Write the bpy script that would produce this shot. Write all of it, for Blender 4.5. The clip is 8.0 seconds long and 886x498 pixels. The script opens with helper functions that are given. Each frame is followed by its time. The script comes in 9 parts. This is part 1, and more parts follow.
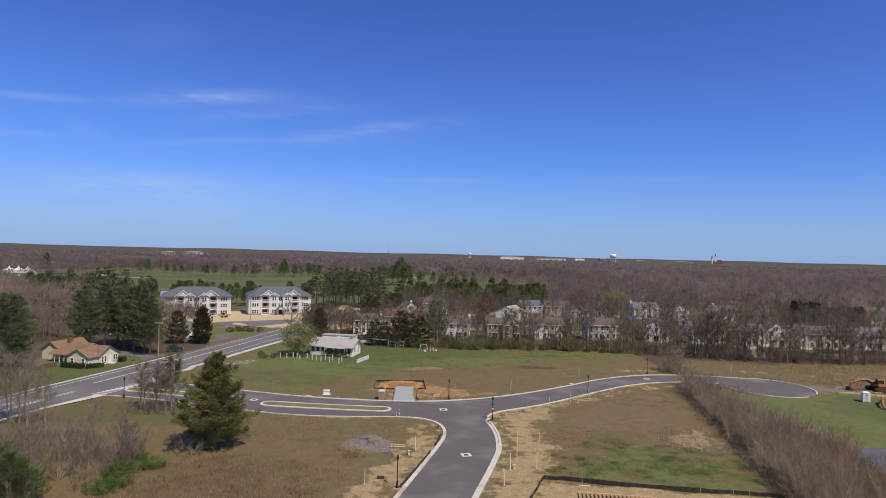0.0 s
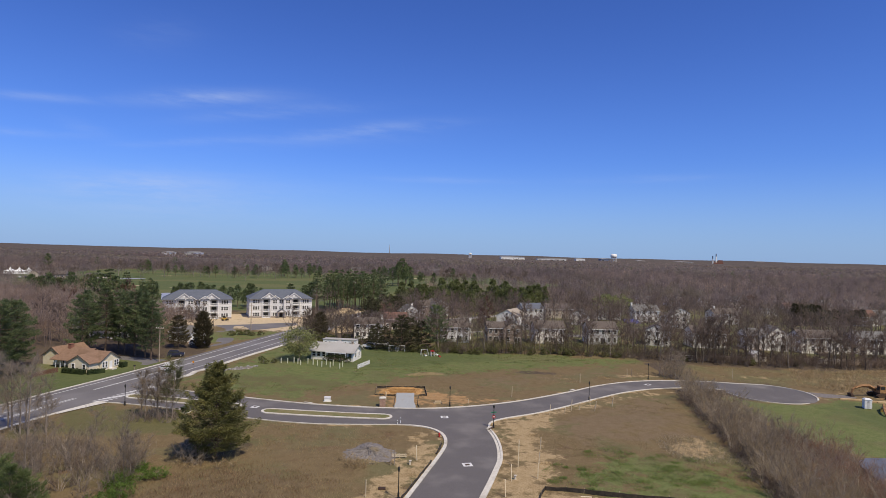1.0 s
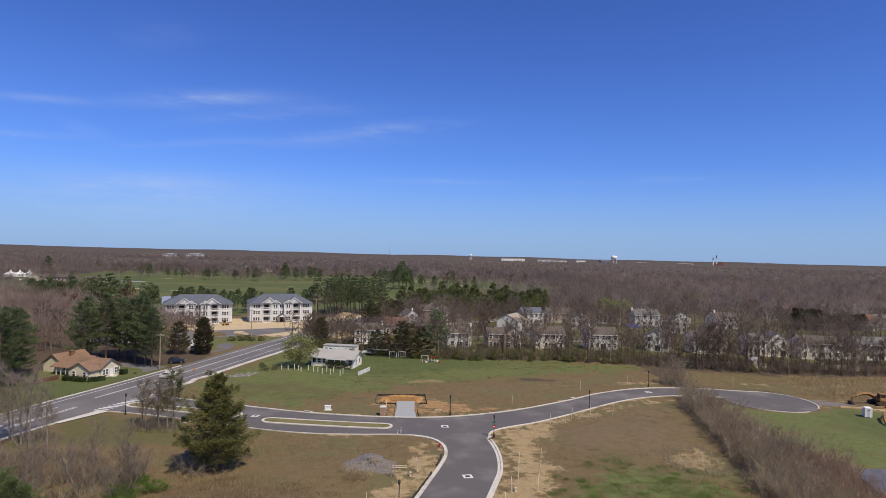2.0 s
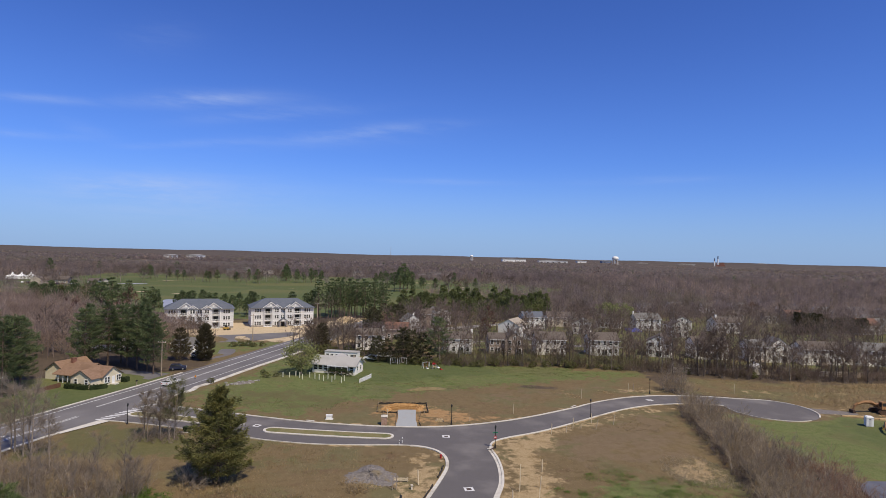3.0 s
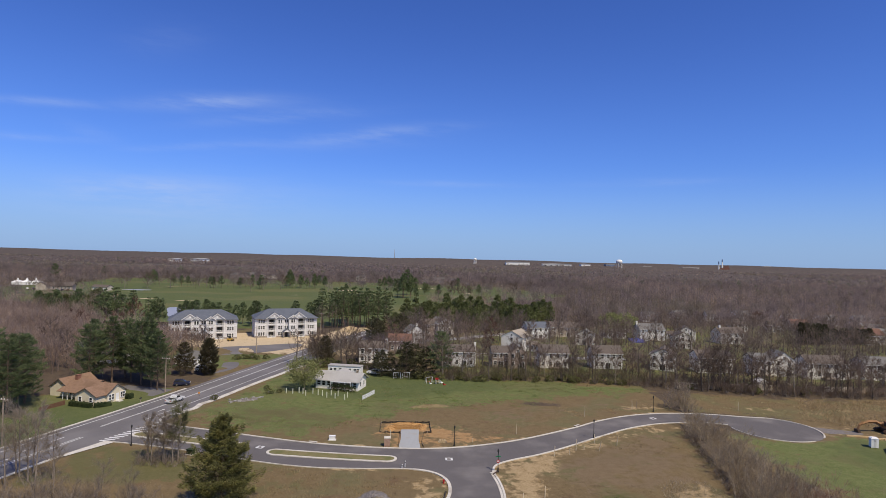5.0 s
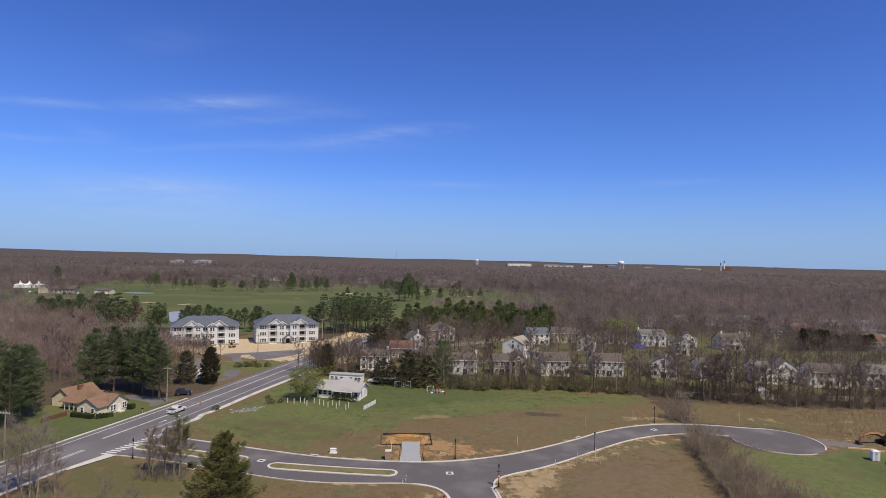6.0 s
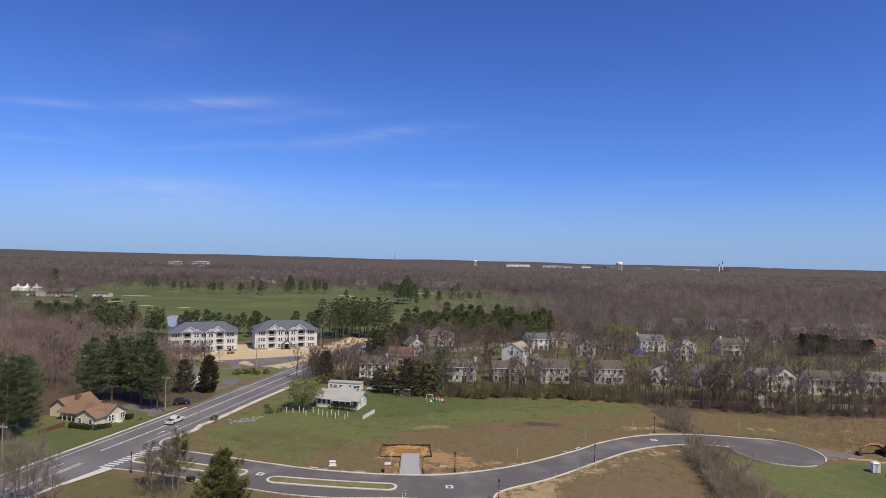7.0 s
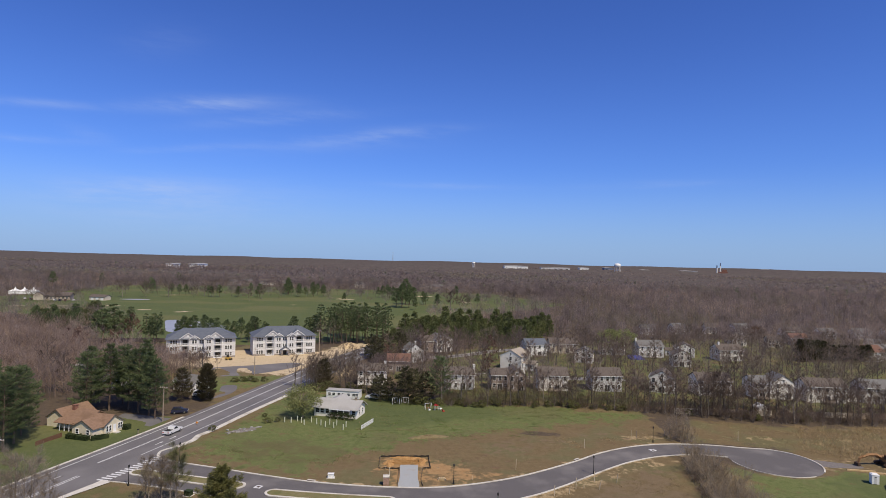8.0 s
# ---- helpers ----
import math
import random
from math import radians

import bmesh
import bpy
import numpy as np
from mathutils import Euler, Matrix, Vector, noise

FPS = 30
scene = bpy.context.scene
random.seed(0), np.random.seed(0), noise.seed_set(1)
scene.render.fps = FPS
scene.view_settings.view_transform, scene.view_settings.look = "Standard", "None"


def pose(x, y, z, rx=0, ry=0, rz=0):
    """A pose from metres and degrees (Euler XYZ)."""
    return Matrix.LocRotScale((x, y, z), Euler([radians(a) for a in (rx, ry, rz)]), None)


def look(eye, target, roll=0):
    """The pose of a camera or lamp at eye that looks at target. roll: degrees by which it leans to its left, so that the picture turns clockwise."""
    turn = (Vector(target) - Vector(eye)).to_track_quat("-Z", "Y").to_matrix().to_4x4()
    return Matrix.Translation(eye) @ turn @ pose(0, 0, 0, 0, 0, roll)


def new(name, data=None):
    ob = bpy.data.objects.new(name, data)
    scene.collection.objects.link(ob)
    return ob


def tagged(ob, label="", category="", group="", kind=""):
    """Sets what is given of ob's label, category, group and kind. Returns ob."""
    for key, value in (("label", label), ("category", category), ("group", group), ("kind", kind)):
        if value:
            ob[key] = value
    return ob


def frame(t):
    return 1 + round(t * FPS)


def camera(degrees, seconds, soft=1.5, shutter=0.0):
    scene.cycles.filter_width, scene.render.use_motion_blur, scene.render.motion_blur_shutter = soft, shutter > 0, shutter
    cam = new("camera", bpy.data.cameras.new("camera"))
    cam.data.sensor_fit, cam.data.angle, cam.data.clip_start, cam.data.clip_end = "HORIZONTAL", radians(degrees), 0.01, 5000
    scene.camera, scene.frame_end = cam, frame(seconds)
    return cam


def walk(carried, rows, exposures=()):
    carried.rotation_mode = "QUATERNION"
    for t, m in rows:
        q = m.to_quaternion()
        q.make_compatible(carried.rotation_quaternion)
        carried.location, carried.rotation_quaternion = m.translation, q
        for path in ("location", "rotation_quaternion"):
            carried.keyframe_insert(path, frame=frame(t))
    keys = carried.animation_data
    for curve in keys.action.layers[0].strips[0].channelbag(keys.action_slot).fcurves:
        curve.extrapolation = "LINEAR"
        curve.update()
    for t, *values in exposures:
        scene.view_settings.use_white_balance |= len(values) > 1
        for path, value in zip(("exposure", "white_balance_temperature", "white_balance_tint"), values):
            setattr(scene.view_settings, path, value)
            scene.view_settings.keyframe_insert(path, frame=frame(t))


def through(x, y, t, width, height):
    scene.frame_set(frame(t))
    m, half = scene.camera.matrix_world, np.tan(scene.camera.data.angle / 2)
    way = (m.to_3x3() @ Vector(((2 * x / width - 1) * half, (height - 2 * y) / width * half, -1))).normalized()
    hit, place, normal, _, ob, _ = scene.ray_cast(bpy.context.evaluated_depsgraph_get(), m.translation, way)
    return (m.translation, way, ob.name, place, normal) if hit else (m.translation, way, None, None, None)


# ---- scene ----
cam = camera(73.7, 8.0, 0.5)

PATH = [
    (0, (-0.717, 0.095, 29.895), (-0.719, 2.095, 29.911), 1.4),
    (0.5, (-0.962, 0.058, 30.603), (-0.964, 2.058, 30.62), 1.4),
    (1, (-0.836, 0.173, 31.365), (-0.84, 2.173, 31.38), 1.4),
    (1.5, (-0.836, 0.13, 32.087), (-0.841, 2.13, 32.105), 1.4),
    (3, (-0.947, -0.105, 34.844), (-0.956, 1.895, 34.864), 1.4),
    (3.5, (-0.858, 0.039, 35.724), (-0.873, 2.039, 35.747), 1.4),
    (4, (-0.783, 0.026, 36.716), (-0.8, 2.026, 36.739), 1.4),
    (4.5, (-0.948, -0.104, 37.619), (-0.966, 1.896, 37.644), 1.4),
    (6, (-0.785, -0.468, 41.386), (-0.812, 1.532, 41.415), 1.4),
    (6.5, (-0.988, -0.216, 42.585), (-1.012, 1.784, 42.614), 1.4),
    (7, (-1.097, -0.084, 43.802), (-1.119, 1.916, 43.832), 1.4),
    (7.5, (-1.304, 0.261, 44.949), (-1.322, 2.261, 44.981), 1.4),
    (8, (-1.271, 0.083, 45.983), (-1.287, 2.083, 46.017), 1.4),
]
walk(cam, [(t, look(eye, target, roll)) for t, eye, target, roll in PATH])

# ---- world, sun ----
SUN_AZ, SUN_EL = radians(140), radians(55)   # compass angle from +y towards +x
sun_way = Vector((math.sin(SUN_AZ) * math.cos(SUN_EL), math.cos(SUN_AZ) * math.cos(SUN_EL), math.sin(SUN_EL)))


def node(tree, kind, **inputs):
    n = tree.nodes.new(kind)
    for key, value in inputs.items():
        n.inputs[int(key[1:]) if key[0] == "i" and key[1:].isdigit() else key].default_value = value
    return n


def math_node(tree, op, a, b=0.5, clamp=False):
    n = tree.nodes.new("ShaderNodeMath")
    n.operation, n.use_clamp = op, clamp
    for i, v in enumerate((a, b)):
        if isinstance(v, (int, float)):
            n.inputs[i].default_value = v
        else:
            tree.links.new(v, n.inputs[i])
    return n.outputs[0]


def smooth_node(tree, value, lo, hi):
    n = tree.nodes.new("ShaderNodeMapRange")
    n.interpolation_type = "SMOOTHSTEP"
    tree.links.new(value, n.inputs[0])
    n.inputs[1].default_value, n.inputs[2].default_value = lo, hi
    return n.outputs[0]


def mix_node(tree, fac, a, b, blend="MIX"):
    n = tree.nodes.new("ShaderNodeMix")
    n.data_type, n.blend_type = "RGBA", blend
    for sock, v in ((n.inputs[0], fac), (n.inputs[6], a), (n.inputs[7], b)):
        if isinstance(v, (int, float)):
            sock.default_value = v
        elif isinstance(v, tuple):
            sock.default_value = (*v, 1)
        else:
            tree.links.new(v, sock)
    return n.outputs[2]


def noise_node(tree, vector, scale, detail=3.0, rough=0.55, stretch=None):
    if stretch:
        m = tree.nodes.new("ShaderNodeMapping")
        m.inputs["Scale"].default_value = stretch
        tree.links.new(vector, m.inputs[0])
        vector = m.outputs[0]
    n = node(tree, "ShaderNodeTexNoise", Scale=scale, Detail=detail, Roughness=rough)
    tree.links.new(vector, n.inputs["Vector"])
    return n.outputs["Fac"]


def make_world():
    w = bpy.data.worlds.new("sky")
    scene.world = w
    w.use_nodes = True
    t = w.node_tree
    t.nodes.clear()
    sky = t.nodes.new("ShaderNodeTexSky")
    sky.sky_type, sky.sun_disc = "NISHITA", False
    sky.sun_elevation, sky.sun_rotation = SUN_EL, SUN_AZ
    sky.altitude, sky.air_density, sky.dust_density, sky.ozone_density = 50, 1.0, 0.35, 3.2
    coord = t.nodes.new("ShaderNodeTexCoord").outputs["Generated"]
    sep = t.nodes.new("ShaderNodeSeparateXYZ")
    t.links.new(coord, sep.inputs[0])
    x, y, z = sep.outputs
    # pale band low over the horizon
    clear = mix_node(t, 1.0, sky.outputs[0], (0.47, 0.71, 1.38), "MULTIPLY")   # the deep blue of clear spring air
    rear_fill = mix_node(t, 1.0, sky.outputs[0], (0.80, 0.83, 1.0), "MULTIPLY")   # paler unseen half behind the camera, added so shaded places turn less blue
    clear = mix_node(t, smooth_node(t, math_node(t, "MULTIPLY", y, -1.0), -0.2, 0.45), clear, rear_fill)
    clear = mix_node(t, smooth_node(t, z, 0.15, 0.42), clear, mix_node(t, 1.0, clear, (0.88, 0.88, 0.92), "MULTIPLY"))   # deeper towards the zenith
    low = math_node(t, "SUBTRACT", 1.0, smooth_node(t, z, -0.02, 0.16))
    clear = mix_node(t, math_node(t, "MULTIPLY", low, 0.75), clear, (2.95, 4.5, 7.2))
    # thin cirrus: long streaks, each frayed by noise (bearing, height, half length, half thickness, slope, density)
    ahead = math_node(t, "MAXIMUM", y, 0.05)
    u, v = math_node(t, "DIVIDE", x, ahead), math_node(t, "DIVIDE", z, ahead)
    fray = smooth_node(t, noise_node(t, coord, 3.5, 6, 0.66, (2.0, 2.0, 12.0)), 0.3, 0.7)
    total = None
    for cu, cv, a, b, slope, dens in ((-0.42, 0.256, 0.10, 0.011, 0.03, 0.45), (-0.40, 0.252, 0.16, 0.016, 0.02, 0.16), (-0.71, 0.25, 0.10, 0.007, -0.05, 0.36), (-0.29, 0.232, 0.13, 0.010, 0.09, 0.28), (-0.13, 0.205, 0.12, 0.011, 0.11, 0.36), (-0.20, 0.195, 0.18, 0.02, 0.08, 0.12),
                                      (-0.73, 0.188, 0.09, 0.007, -0.03, 0.34), (-0.62, 0.20, 0.05, 0.012, -0.25, 0.14), (-0.44, 0.178, 0.09, 0.006, 0.06, 0.28), (-0.54, 0.103, 0.11, 0.017, 0.0, 0.55), (-0.47, 0.085, 0.22, 0.04, 0.0, 0.35), (0.0, 0.124, 0.10, 0.005, 0.0, 0.24), (0.35, 0.135, 0.10, 0.006, 0.05, 0.24), (-0.5, 0.36, 0.08, 0.03, 0.1, 0.08)):
        du = math_node(t, "SUBTRACT", u, cu)
        dv = math_node(t, "SUBTRACT", math_node(t, "SUBTRACT", v, cv), math_node(t, "MULTIPLY", du, slope))
        q = math_node(t, "ADD", math_node(t, "POWER", math_node(t, "ABSOLUTE", math_node(t, "DIVIDE", du, a)), 2.0), math_node(t, "POWER", math_node(t, "ABSOLUTE", math_node(t, "DIVIDE", dv, b)), 2.0))
        g = math_node(t, "MULTIPLY", math_node(t, "POWER", 2.718, math_node(t, "MULTIPLY", q, -1.0)), dens)
        total = g if total is None else math_node(t, "ADD", total, g)
    total = math_node(t, "MULTIPLY", total, math_node(t, "ADD", math_node(t, "MULTIPLY", fray, 0.62), 0.1))
    veil = math_node(t, "MULTIPLY", total, smooth_node(t, y, 0.05, 0.2), True)
    col = mix_node(t, veil, clear, (4.9, 5.9, 8.3))
    bg = node(t, "ShaderNodeBackground", Strength=0.1)
    t.links.new(col, bg.inputs[0])
    out = t.nodes.new("ShaderNodeOutputWorld")
    t.links.new(bg.outputs[0], out.inputs[0])


make_world()
sun = new("sun", bpy.data.lights.new("sun", "SUN"))
sun.data.energy, sun.data.angle, sun.data.color = 4.0, radians(0.53), (1.0, 0.87, 0.66)
sun.matrix_world = look(sun_way * 100, (0, 0, 0))
scene.view_settings.exposure = 0.0

# ---- materials ----


def mat(name, a, b, scale=2.0, rough=0.8, bump=0.0, bump_scale=None, c=None, c_scale=0.2, c_range=(0.5, 0.7), vary=0.0, metal=0.0, stretch=None, spec=0.3):
    """Two colours by a fine noise, a third by a broad one, a value shift for each object, and a bump."""
    m = bpy.data.materials.new(name)
    m.use_nodes = True
    t = m.node_tree
    bsdf = t.nodes["Principled BSDF"]
    pos = t.nodes.new("ShaderNodeNewGeometry").outputs["Position"]
    fine = noise_node(t, pos, scale, 4, 0.6, stretch)
    col = mix_node(t, smooth_node(t, fine, 0.3, 0.7), a, b)
    if c:
        col = mix_node(t, smooth_node(t, noise_node(t, pos, c_scale, 3), *c_range), col, c)
    if vary:
        info = t.nodes.new("ShaderNodeObjectInfo").outputs["Random"]
        hsv = t.nodes.new("ShaderNodeHueSaturation")
        t.links.new(math_node(t, "ADD", math_node(t, "MULTIPLY", info, 2 * vary), 1 - vary), hsv.inputs["Value"])
        t.links.new(col, hsv.inputs["Color"])
        col = hsv.outputs[0]
    t.links.new(col, bsdf.inputs["Base Color"])
    bsdf.inputs["Roughness"].default_value, bsdf.inputs["Metallic"].default_value = rough, metal
    bsdf.inputs["Specular IOR Level"].default_value = spec
    if bump:
        b_n = node(t, "ShaderNodeBump", Strength=bump, Distance=0.05)
        t.links.new(noise_node(t, pos, bump_scale or scale * 2, 4), b_n.inputs["Height"])
        t.links.new(b_n.outputs[0], bsdf.inputs["Normal"])
    return m


def mat_leaf(name, a, b, island=0.25, through=0.25, scale=0.35):
    """Foliage: two colours by place, a shift for each leaf clump, light passing through."""
    m = bpy.data.materials.new(name)
    m.use_nodes = True
    t = m.node_tree
    bsdf = t.nodes["Principled BSDF"]
    geo = t.nodes.new("ShaderNodeNewGeometry")
    col = mix_node(t, smooth_node(t, noise_node(t, geo.outputs["Position"], scale, 3), 0.3, 0.7), a, b)
    info = t.nodes.new("ShaderNodeObjectInfo").outputs["Random"]
    val = math_node(t, "ADD", math_node(t, "MULTIPLY", geo.outputs["Random Per Island"], 2 * island), 1 - island)
    val = math_node(t, "MULTIPLY", val, math_node(t, "ADD", math_node(t, "MULTIPLY", info, 0.3), 0.85))
    hsv = t.nodes.new("ShaderNodeHueSaturation")
    t.links.new(val, hsv.inputs["Value"])
    t.links.new(col, hsv.inputs["Color"])
    t.links.new(hsv.outputs[0], bsdf.inputs["Base Color"])
    bsdf.inputs["Roughness"].default_value = 0.75
    bsdf.inputs["Specular IOR Level"].default_value = 0.2
    if through:
        tr = t.nodes.new("ShaderNodeBsdfTranslucent")
        t.links.new(hsv.outputs[0], tr.inputs[0])
        mx = t.nodes.new("ShaderNodeMixShader")
        mx.inputs[0].default_value = through
        t.links.new(bsdf.outputs[0], mx.inputs[1])
        t.links.new(tr.outputs[0], mx.inputs[2])
        t.links.new(mx.outputs[0], t.nodes["Material Output"].inputs[0])
    return m


ASPHALT = mat("new asphalt", (0.112, 0.103, 0.104), (0.142, 0.132, 0.132), 6.0, 0.85, 0.2, 30, (0.205, 0.19, 0.184), 0.13, (0.45, 0.78))
OLD_ASPHALT = mat("worn asphalt", (0.135, 0.128, 0.132), (0.165, 0.157, 0.16), 5.0, 0.85, 0.2, 30, (0.20, 0.19, 0.193), 0.08, (0.4, 0.75), stretch=(1, 0.3, 1))
CONCRETE = mat("kerb concrete", (0.56, 0.53, 0.475), (0.66, 0.63, 0.575), 1.5, 0.85, 0.15, 12, (0.43, 0.39, 0.335), 0.25)
PAINT = mat("road paint", (0.62, 0.62, 0.62), (0.74, 0.74, 0.73), 3.0, 0.6, 0, None, (0.4, 0.4, 0.41), 0.8, (0.55, 0.75))
GRASS_STRIP = mat("island grass", (0.17, 0.16, 0.06), (0.23, 0.19, 0.10), 1.2, 0.9, 0.4, 6, (0.11, 0.13, 0.04), 0.3)


def ground_material():
    m = bpy.data.materials.new("mixed ground")
    m.use_nodes = True
    t = m.node_tree
    bsdf = t.nodes["Principled BSDF"]
    pos = t.nodes.new("ShaderNodeNewGeometry").outputs["Position"]
    n1, n2, n3 = noise_node(t, pos, 0.08, 5, 0.6), noise_node(t, pos, 0.7, 4, 0.65), noise_node(t, pos, 4.0, 3, 0.6)
    n4, n5 = noise_node(t, pos, 0.24, 4, 0.6), noise_node(t, pos, 11.0, 3, 0.7)
    ragged = math_node(t, "ADD", math_node(t, "MULTIPLY", math_node(t, "SUBTRACT", n1), 0.8), math_node(t, "MULTIPLY", math_node(t, "SUBTRACT", n2), 0.9))
    ragged = math_node(t, "ADD", ragged, math_node(t, "MULTIPLY", math_node(t, "SUBTRACT", n4), 1.3))
    covers = []
    for layer in ("cover", "cover_far", "cover_field"):
        att = t.nodes.new("ShaderNodeAttribute")
        att.attribute_name = layer
        sep = t.nodes.new("ShaderNodeSeparateColor")
        t.links.new(att.outputs["Color"], sep.inputs[0])
        covers += sep.outputs[:3]

    def pair(a, b):
        return mix_node(t, smooth_node(t, math_node(t, "ADD", math_node(t, "MULTIPLY", math_node(t, "ADD", n2, n5), 0.3), math_node(t, "MULTIPLY", n3, 0.4)), 0.37, 0.63), a, b)

    col = pair((0.136, 0.1, 0.053), (0.207, 0.155, 0.086))                       # dry winter grass
    col = mix_node(t, smooth_node(t, n1, 0.46, 0.62), col, pair((0.128, 0.113, 0.055), (0.175, 0.153, 0.082)))
    col = mix_node(t, smooth_node(t, n4, 0.56, 0.7), col, pair((0.125, 0.083, 0.048), (0.176, 0.12, 0.073)))
    col = mix_node(t, math_node(t, "MULTIPLY", smooth_node(t, n3, 0.64, 0.74), smooth_node(t, n4, 0.4, 0.55)), col, (0.36, 0.29, 0.18))
    tones = [((0.092, 0.122, 0.038), (0.18, 0.192, 0.08)),       # rough spring grass
             ((0.25, 0.178, 0.092), (0.45, 0.345, 0.205)),      # straw and dry sand
             ((0.29, 0.175, 0.08), (0.41, 0.265, 0.135)),        # orange subsoil
             ((0.075, 0.058, 0.042), (0.13, 0.10, 0.073)),      # leaf litter
             ((0.076, 0.10, 0.038), (0.122, 0.142, 0.06)),    # mown lawn
             ((0.47, 0.37, 0.24), (0.60, 0.49, 0.34)),         # pale sand
             ((0.108, 0.08, 0.046), (0.182, 0.136, 0.08)),       # reddish broom sedge
             ((0.105, 0.10, 0.044), (0.15, 0.138, 0.066)),      # olive winter turf
             ((0.155, 0.113, 0.067), (0.205, 0.155, 0.097))]    # smooth brown soil
    for i, (weight, (a, b)) in enumerate(zip(covers, tones)):
        k = 0.35 if i == 4 else 1.0
        edge = math_node(t, "ADD", weight, math_node(t, "MULTIPLY", ragged, k))
        tone = pair(a, b)
        if i == 0:
            tone = mix_node(t, smooth_node(t, n1, 0.5, 0.64), tone, pair((0.112, 0.121, 0.048), (0.17, 0.166, 0.078)))
            tone = mix_node(t, smooth_node(t, n4, 0.58, 0.7), tone, pair((0.07, 0.09, 0.03), (0.12, 0.135, 0.052)))
        if i == 4:
            tone = mix_node(t, smooth_node(t, n1, 0.42, 0.66), tone, pair((0.082, 0.106, 0.036), (0.135, 0.152, 0.062)))
            tone = mix_node(t, smooth_node(t, noise_node(t, pos, 0.016, 3, 0.5, (0.6, 1, 1)), 0.48, 0.62), tone, pair((0.108, 0.118, 0.046), (0.165, 0.165, 0.076)))
        col = mix_node(t, smooth_node(t, edge, 0.38, 0.62), col, tone)
    t.links.new(col, bsdf.inputs["Base Color"])
    bsdf.inputs["Roughness"].default_value = 0.95
    bsdf.inputs["Specular IOR Level"].default_value = 0.1
    b_n = node(t, "ShaderNodeBump", Strength=0.5, Distance=0.2)
    t.links.new(math_node(t, "ADD", n2, math_node(t, "MULTIPLY", n3, 0.4)), b_n.inputs["Height"])
    t.links.new(b_n.outputs[0], bsdf.inputs["Normal"])
    return m


GROUND = ground_material()

# ---- mesh helpers ----


class Shape:
    """Collects vertices and faces of one mesh."""

    def __init__(self):
        self.v, self.f = [], []

    def add(self, verts, faces):
        n = len(self.v)
        self.v += [tuple(p) for p in verts]
        self.f += [tuple(n + i for i in f) for f in faces]

    def box(self, x0, x1, y0, y1, z0, z1, m=None, taper=0.0):
        k = taper
        p = [(x0, y0, z0), (x1, y0, z0), (x1, y1, z0), (x0, y1, z0), (x0 + k, y0 + k, z1), (x1 - k, y0 + k, z1), (x1 - k, y1 - k, z1), (x0 + k, y1 - k, z1)]
        if m:
            p = [m @ Vector(q) for q in p]
        self.add(p, [(3, 2, 1, 0), (4, 5, 6, 7), (0, 1, 5, 4), (1, 2, 6, 5), (2, 3, 7, 6), (3, 0, 4, 7)])

    def tube(self, pts, radii, sides=6, cap=True):
        pts = [Vector(p) for p in pts]
        n = len(self.v)
        for i, p in enumerate(pts):
            d = (pts[min(i + 1, len(pts) - 1)] - pts[max(i - 1, 0)]).normalized()
            u = d.cross(Vector((0.31, 0.95, 0.1)) if abs(d.z) > 0.6 else Vector((0, 0, 1))).normalized()
            w = d.cross(u)
            for k in range(sides):
                a = 2 * math.pi * k / sides
                self.v.append(tuple(p + (u * math.cos(a) + w * math.sin(a)) * radii[i]))
        for i in range(len(pts) - 1):
            for k in range(sides):
                a, b = n + i * sides + k, n + i * sides + (k + 1) % sides
                self.f.append((a, b, b + sides, a + sides))
        if cap:
            self.f.append(tuple(n + k for k in reversed(range(sides))))
            self.f.append(tuple(n + (len(pts) - 1) * sides + k for k in range(sides)))

    def lathe(self, profile, x=0, y=0, sides=10, z=0):
        n = len(self.v)
        for r, h in profile:
            self.v += [(x + r * math.cos(2 * math.pi * k / sides), y + r * math.sin(2 * math.pi * k / sides), z + h) for k in range(sides)]
        for i in range(len(profile) - 1):
            for k in range(sides):
                a, b = n + i * sides + k, n + i * sides + (k + 1) % sides
                self.f.append((a, b, b + sides, a + sides))
        self.f.append(tuple(n + k for k in reversed(range(sides))))
        self.f.append(tuple(n + (len(profile) - 1) * sides + k for k in range(sides)))

    def poly(self, outline, z0, z1, m=None):
        """An upright prism over a plan outline."""
        k = len(outline)
        p = [(x, y, z0) for x, y in outline] + [(x, y, z1) for x, y in outline]
        if m:
            p = [m @ Vector(q) for q in p]
        self.add(p, [tuple(reversed(range(k))), tuple(range(k, 2 * k))] + [(i, (i + 1) % k, k + (i + 1) % k, k + i) for i in range(k)])

    def wall(self, outline, y0, y1, m=None):
        """A prism over an outline in x and z, from y0 to y1."""
        k = len(outline)
        p = [(x, y0, z) for x, z in outline] + [(x, y1, z) for x, z in outline]
        if m:
            p = [m @ Vector(q) for q in p]
        self.add(p, [tuple(range(k)), tuple(reversed(range(k, 2 * k)))] + [(i, k + i, k + (i + 1) % k, (i + 1) % k) for i in range(k)])

    def mesh(self, name, material, smooth=False):
        me = bpy.data.meshes.new(name)
        me.from_pydata(self.v, [], self.f)
        me.validate()
        if smooth:
            me.polygons.foreach_set("use_smooth", [True] * len(me.polygons))
        me.materials.append(material)
        return me


def part(name, shape, material, parent, label="", smooth=False, at=None):
    data = shape if isinstance(shape, bpy.types.Mesh) else shape.mesh(name, material, smooth)
    ob = new(name, data)
    ob.parent = parent
    if at:
        ob.matrix_basis = at
    if label:
        ob["label"] = label
    return ob


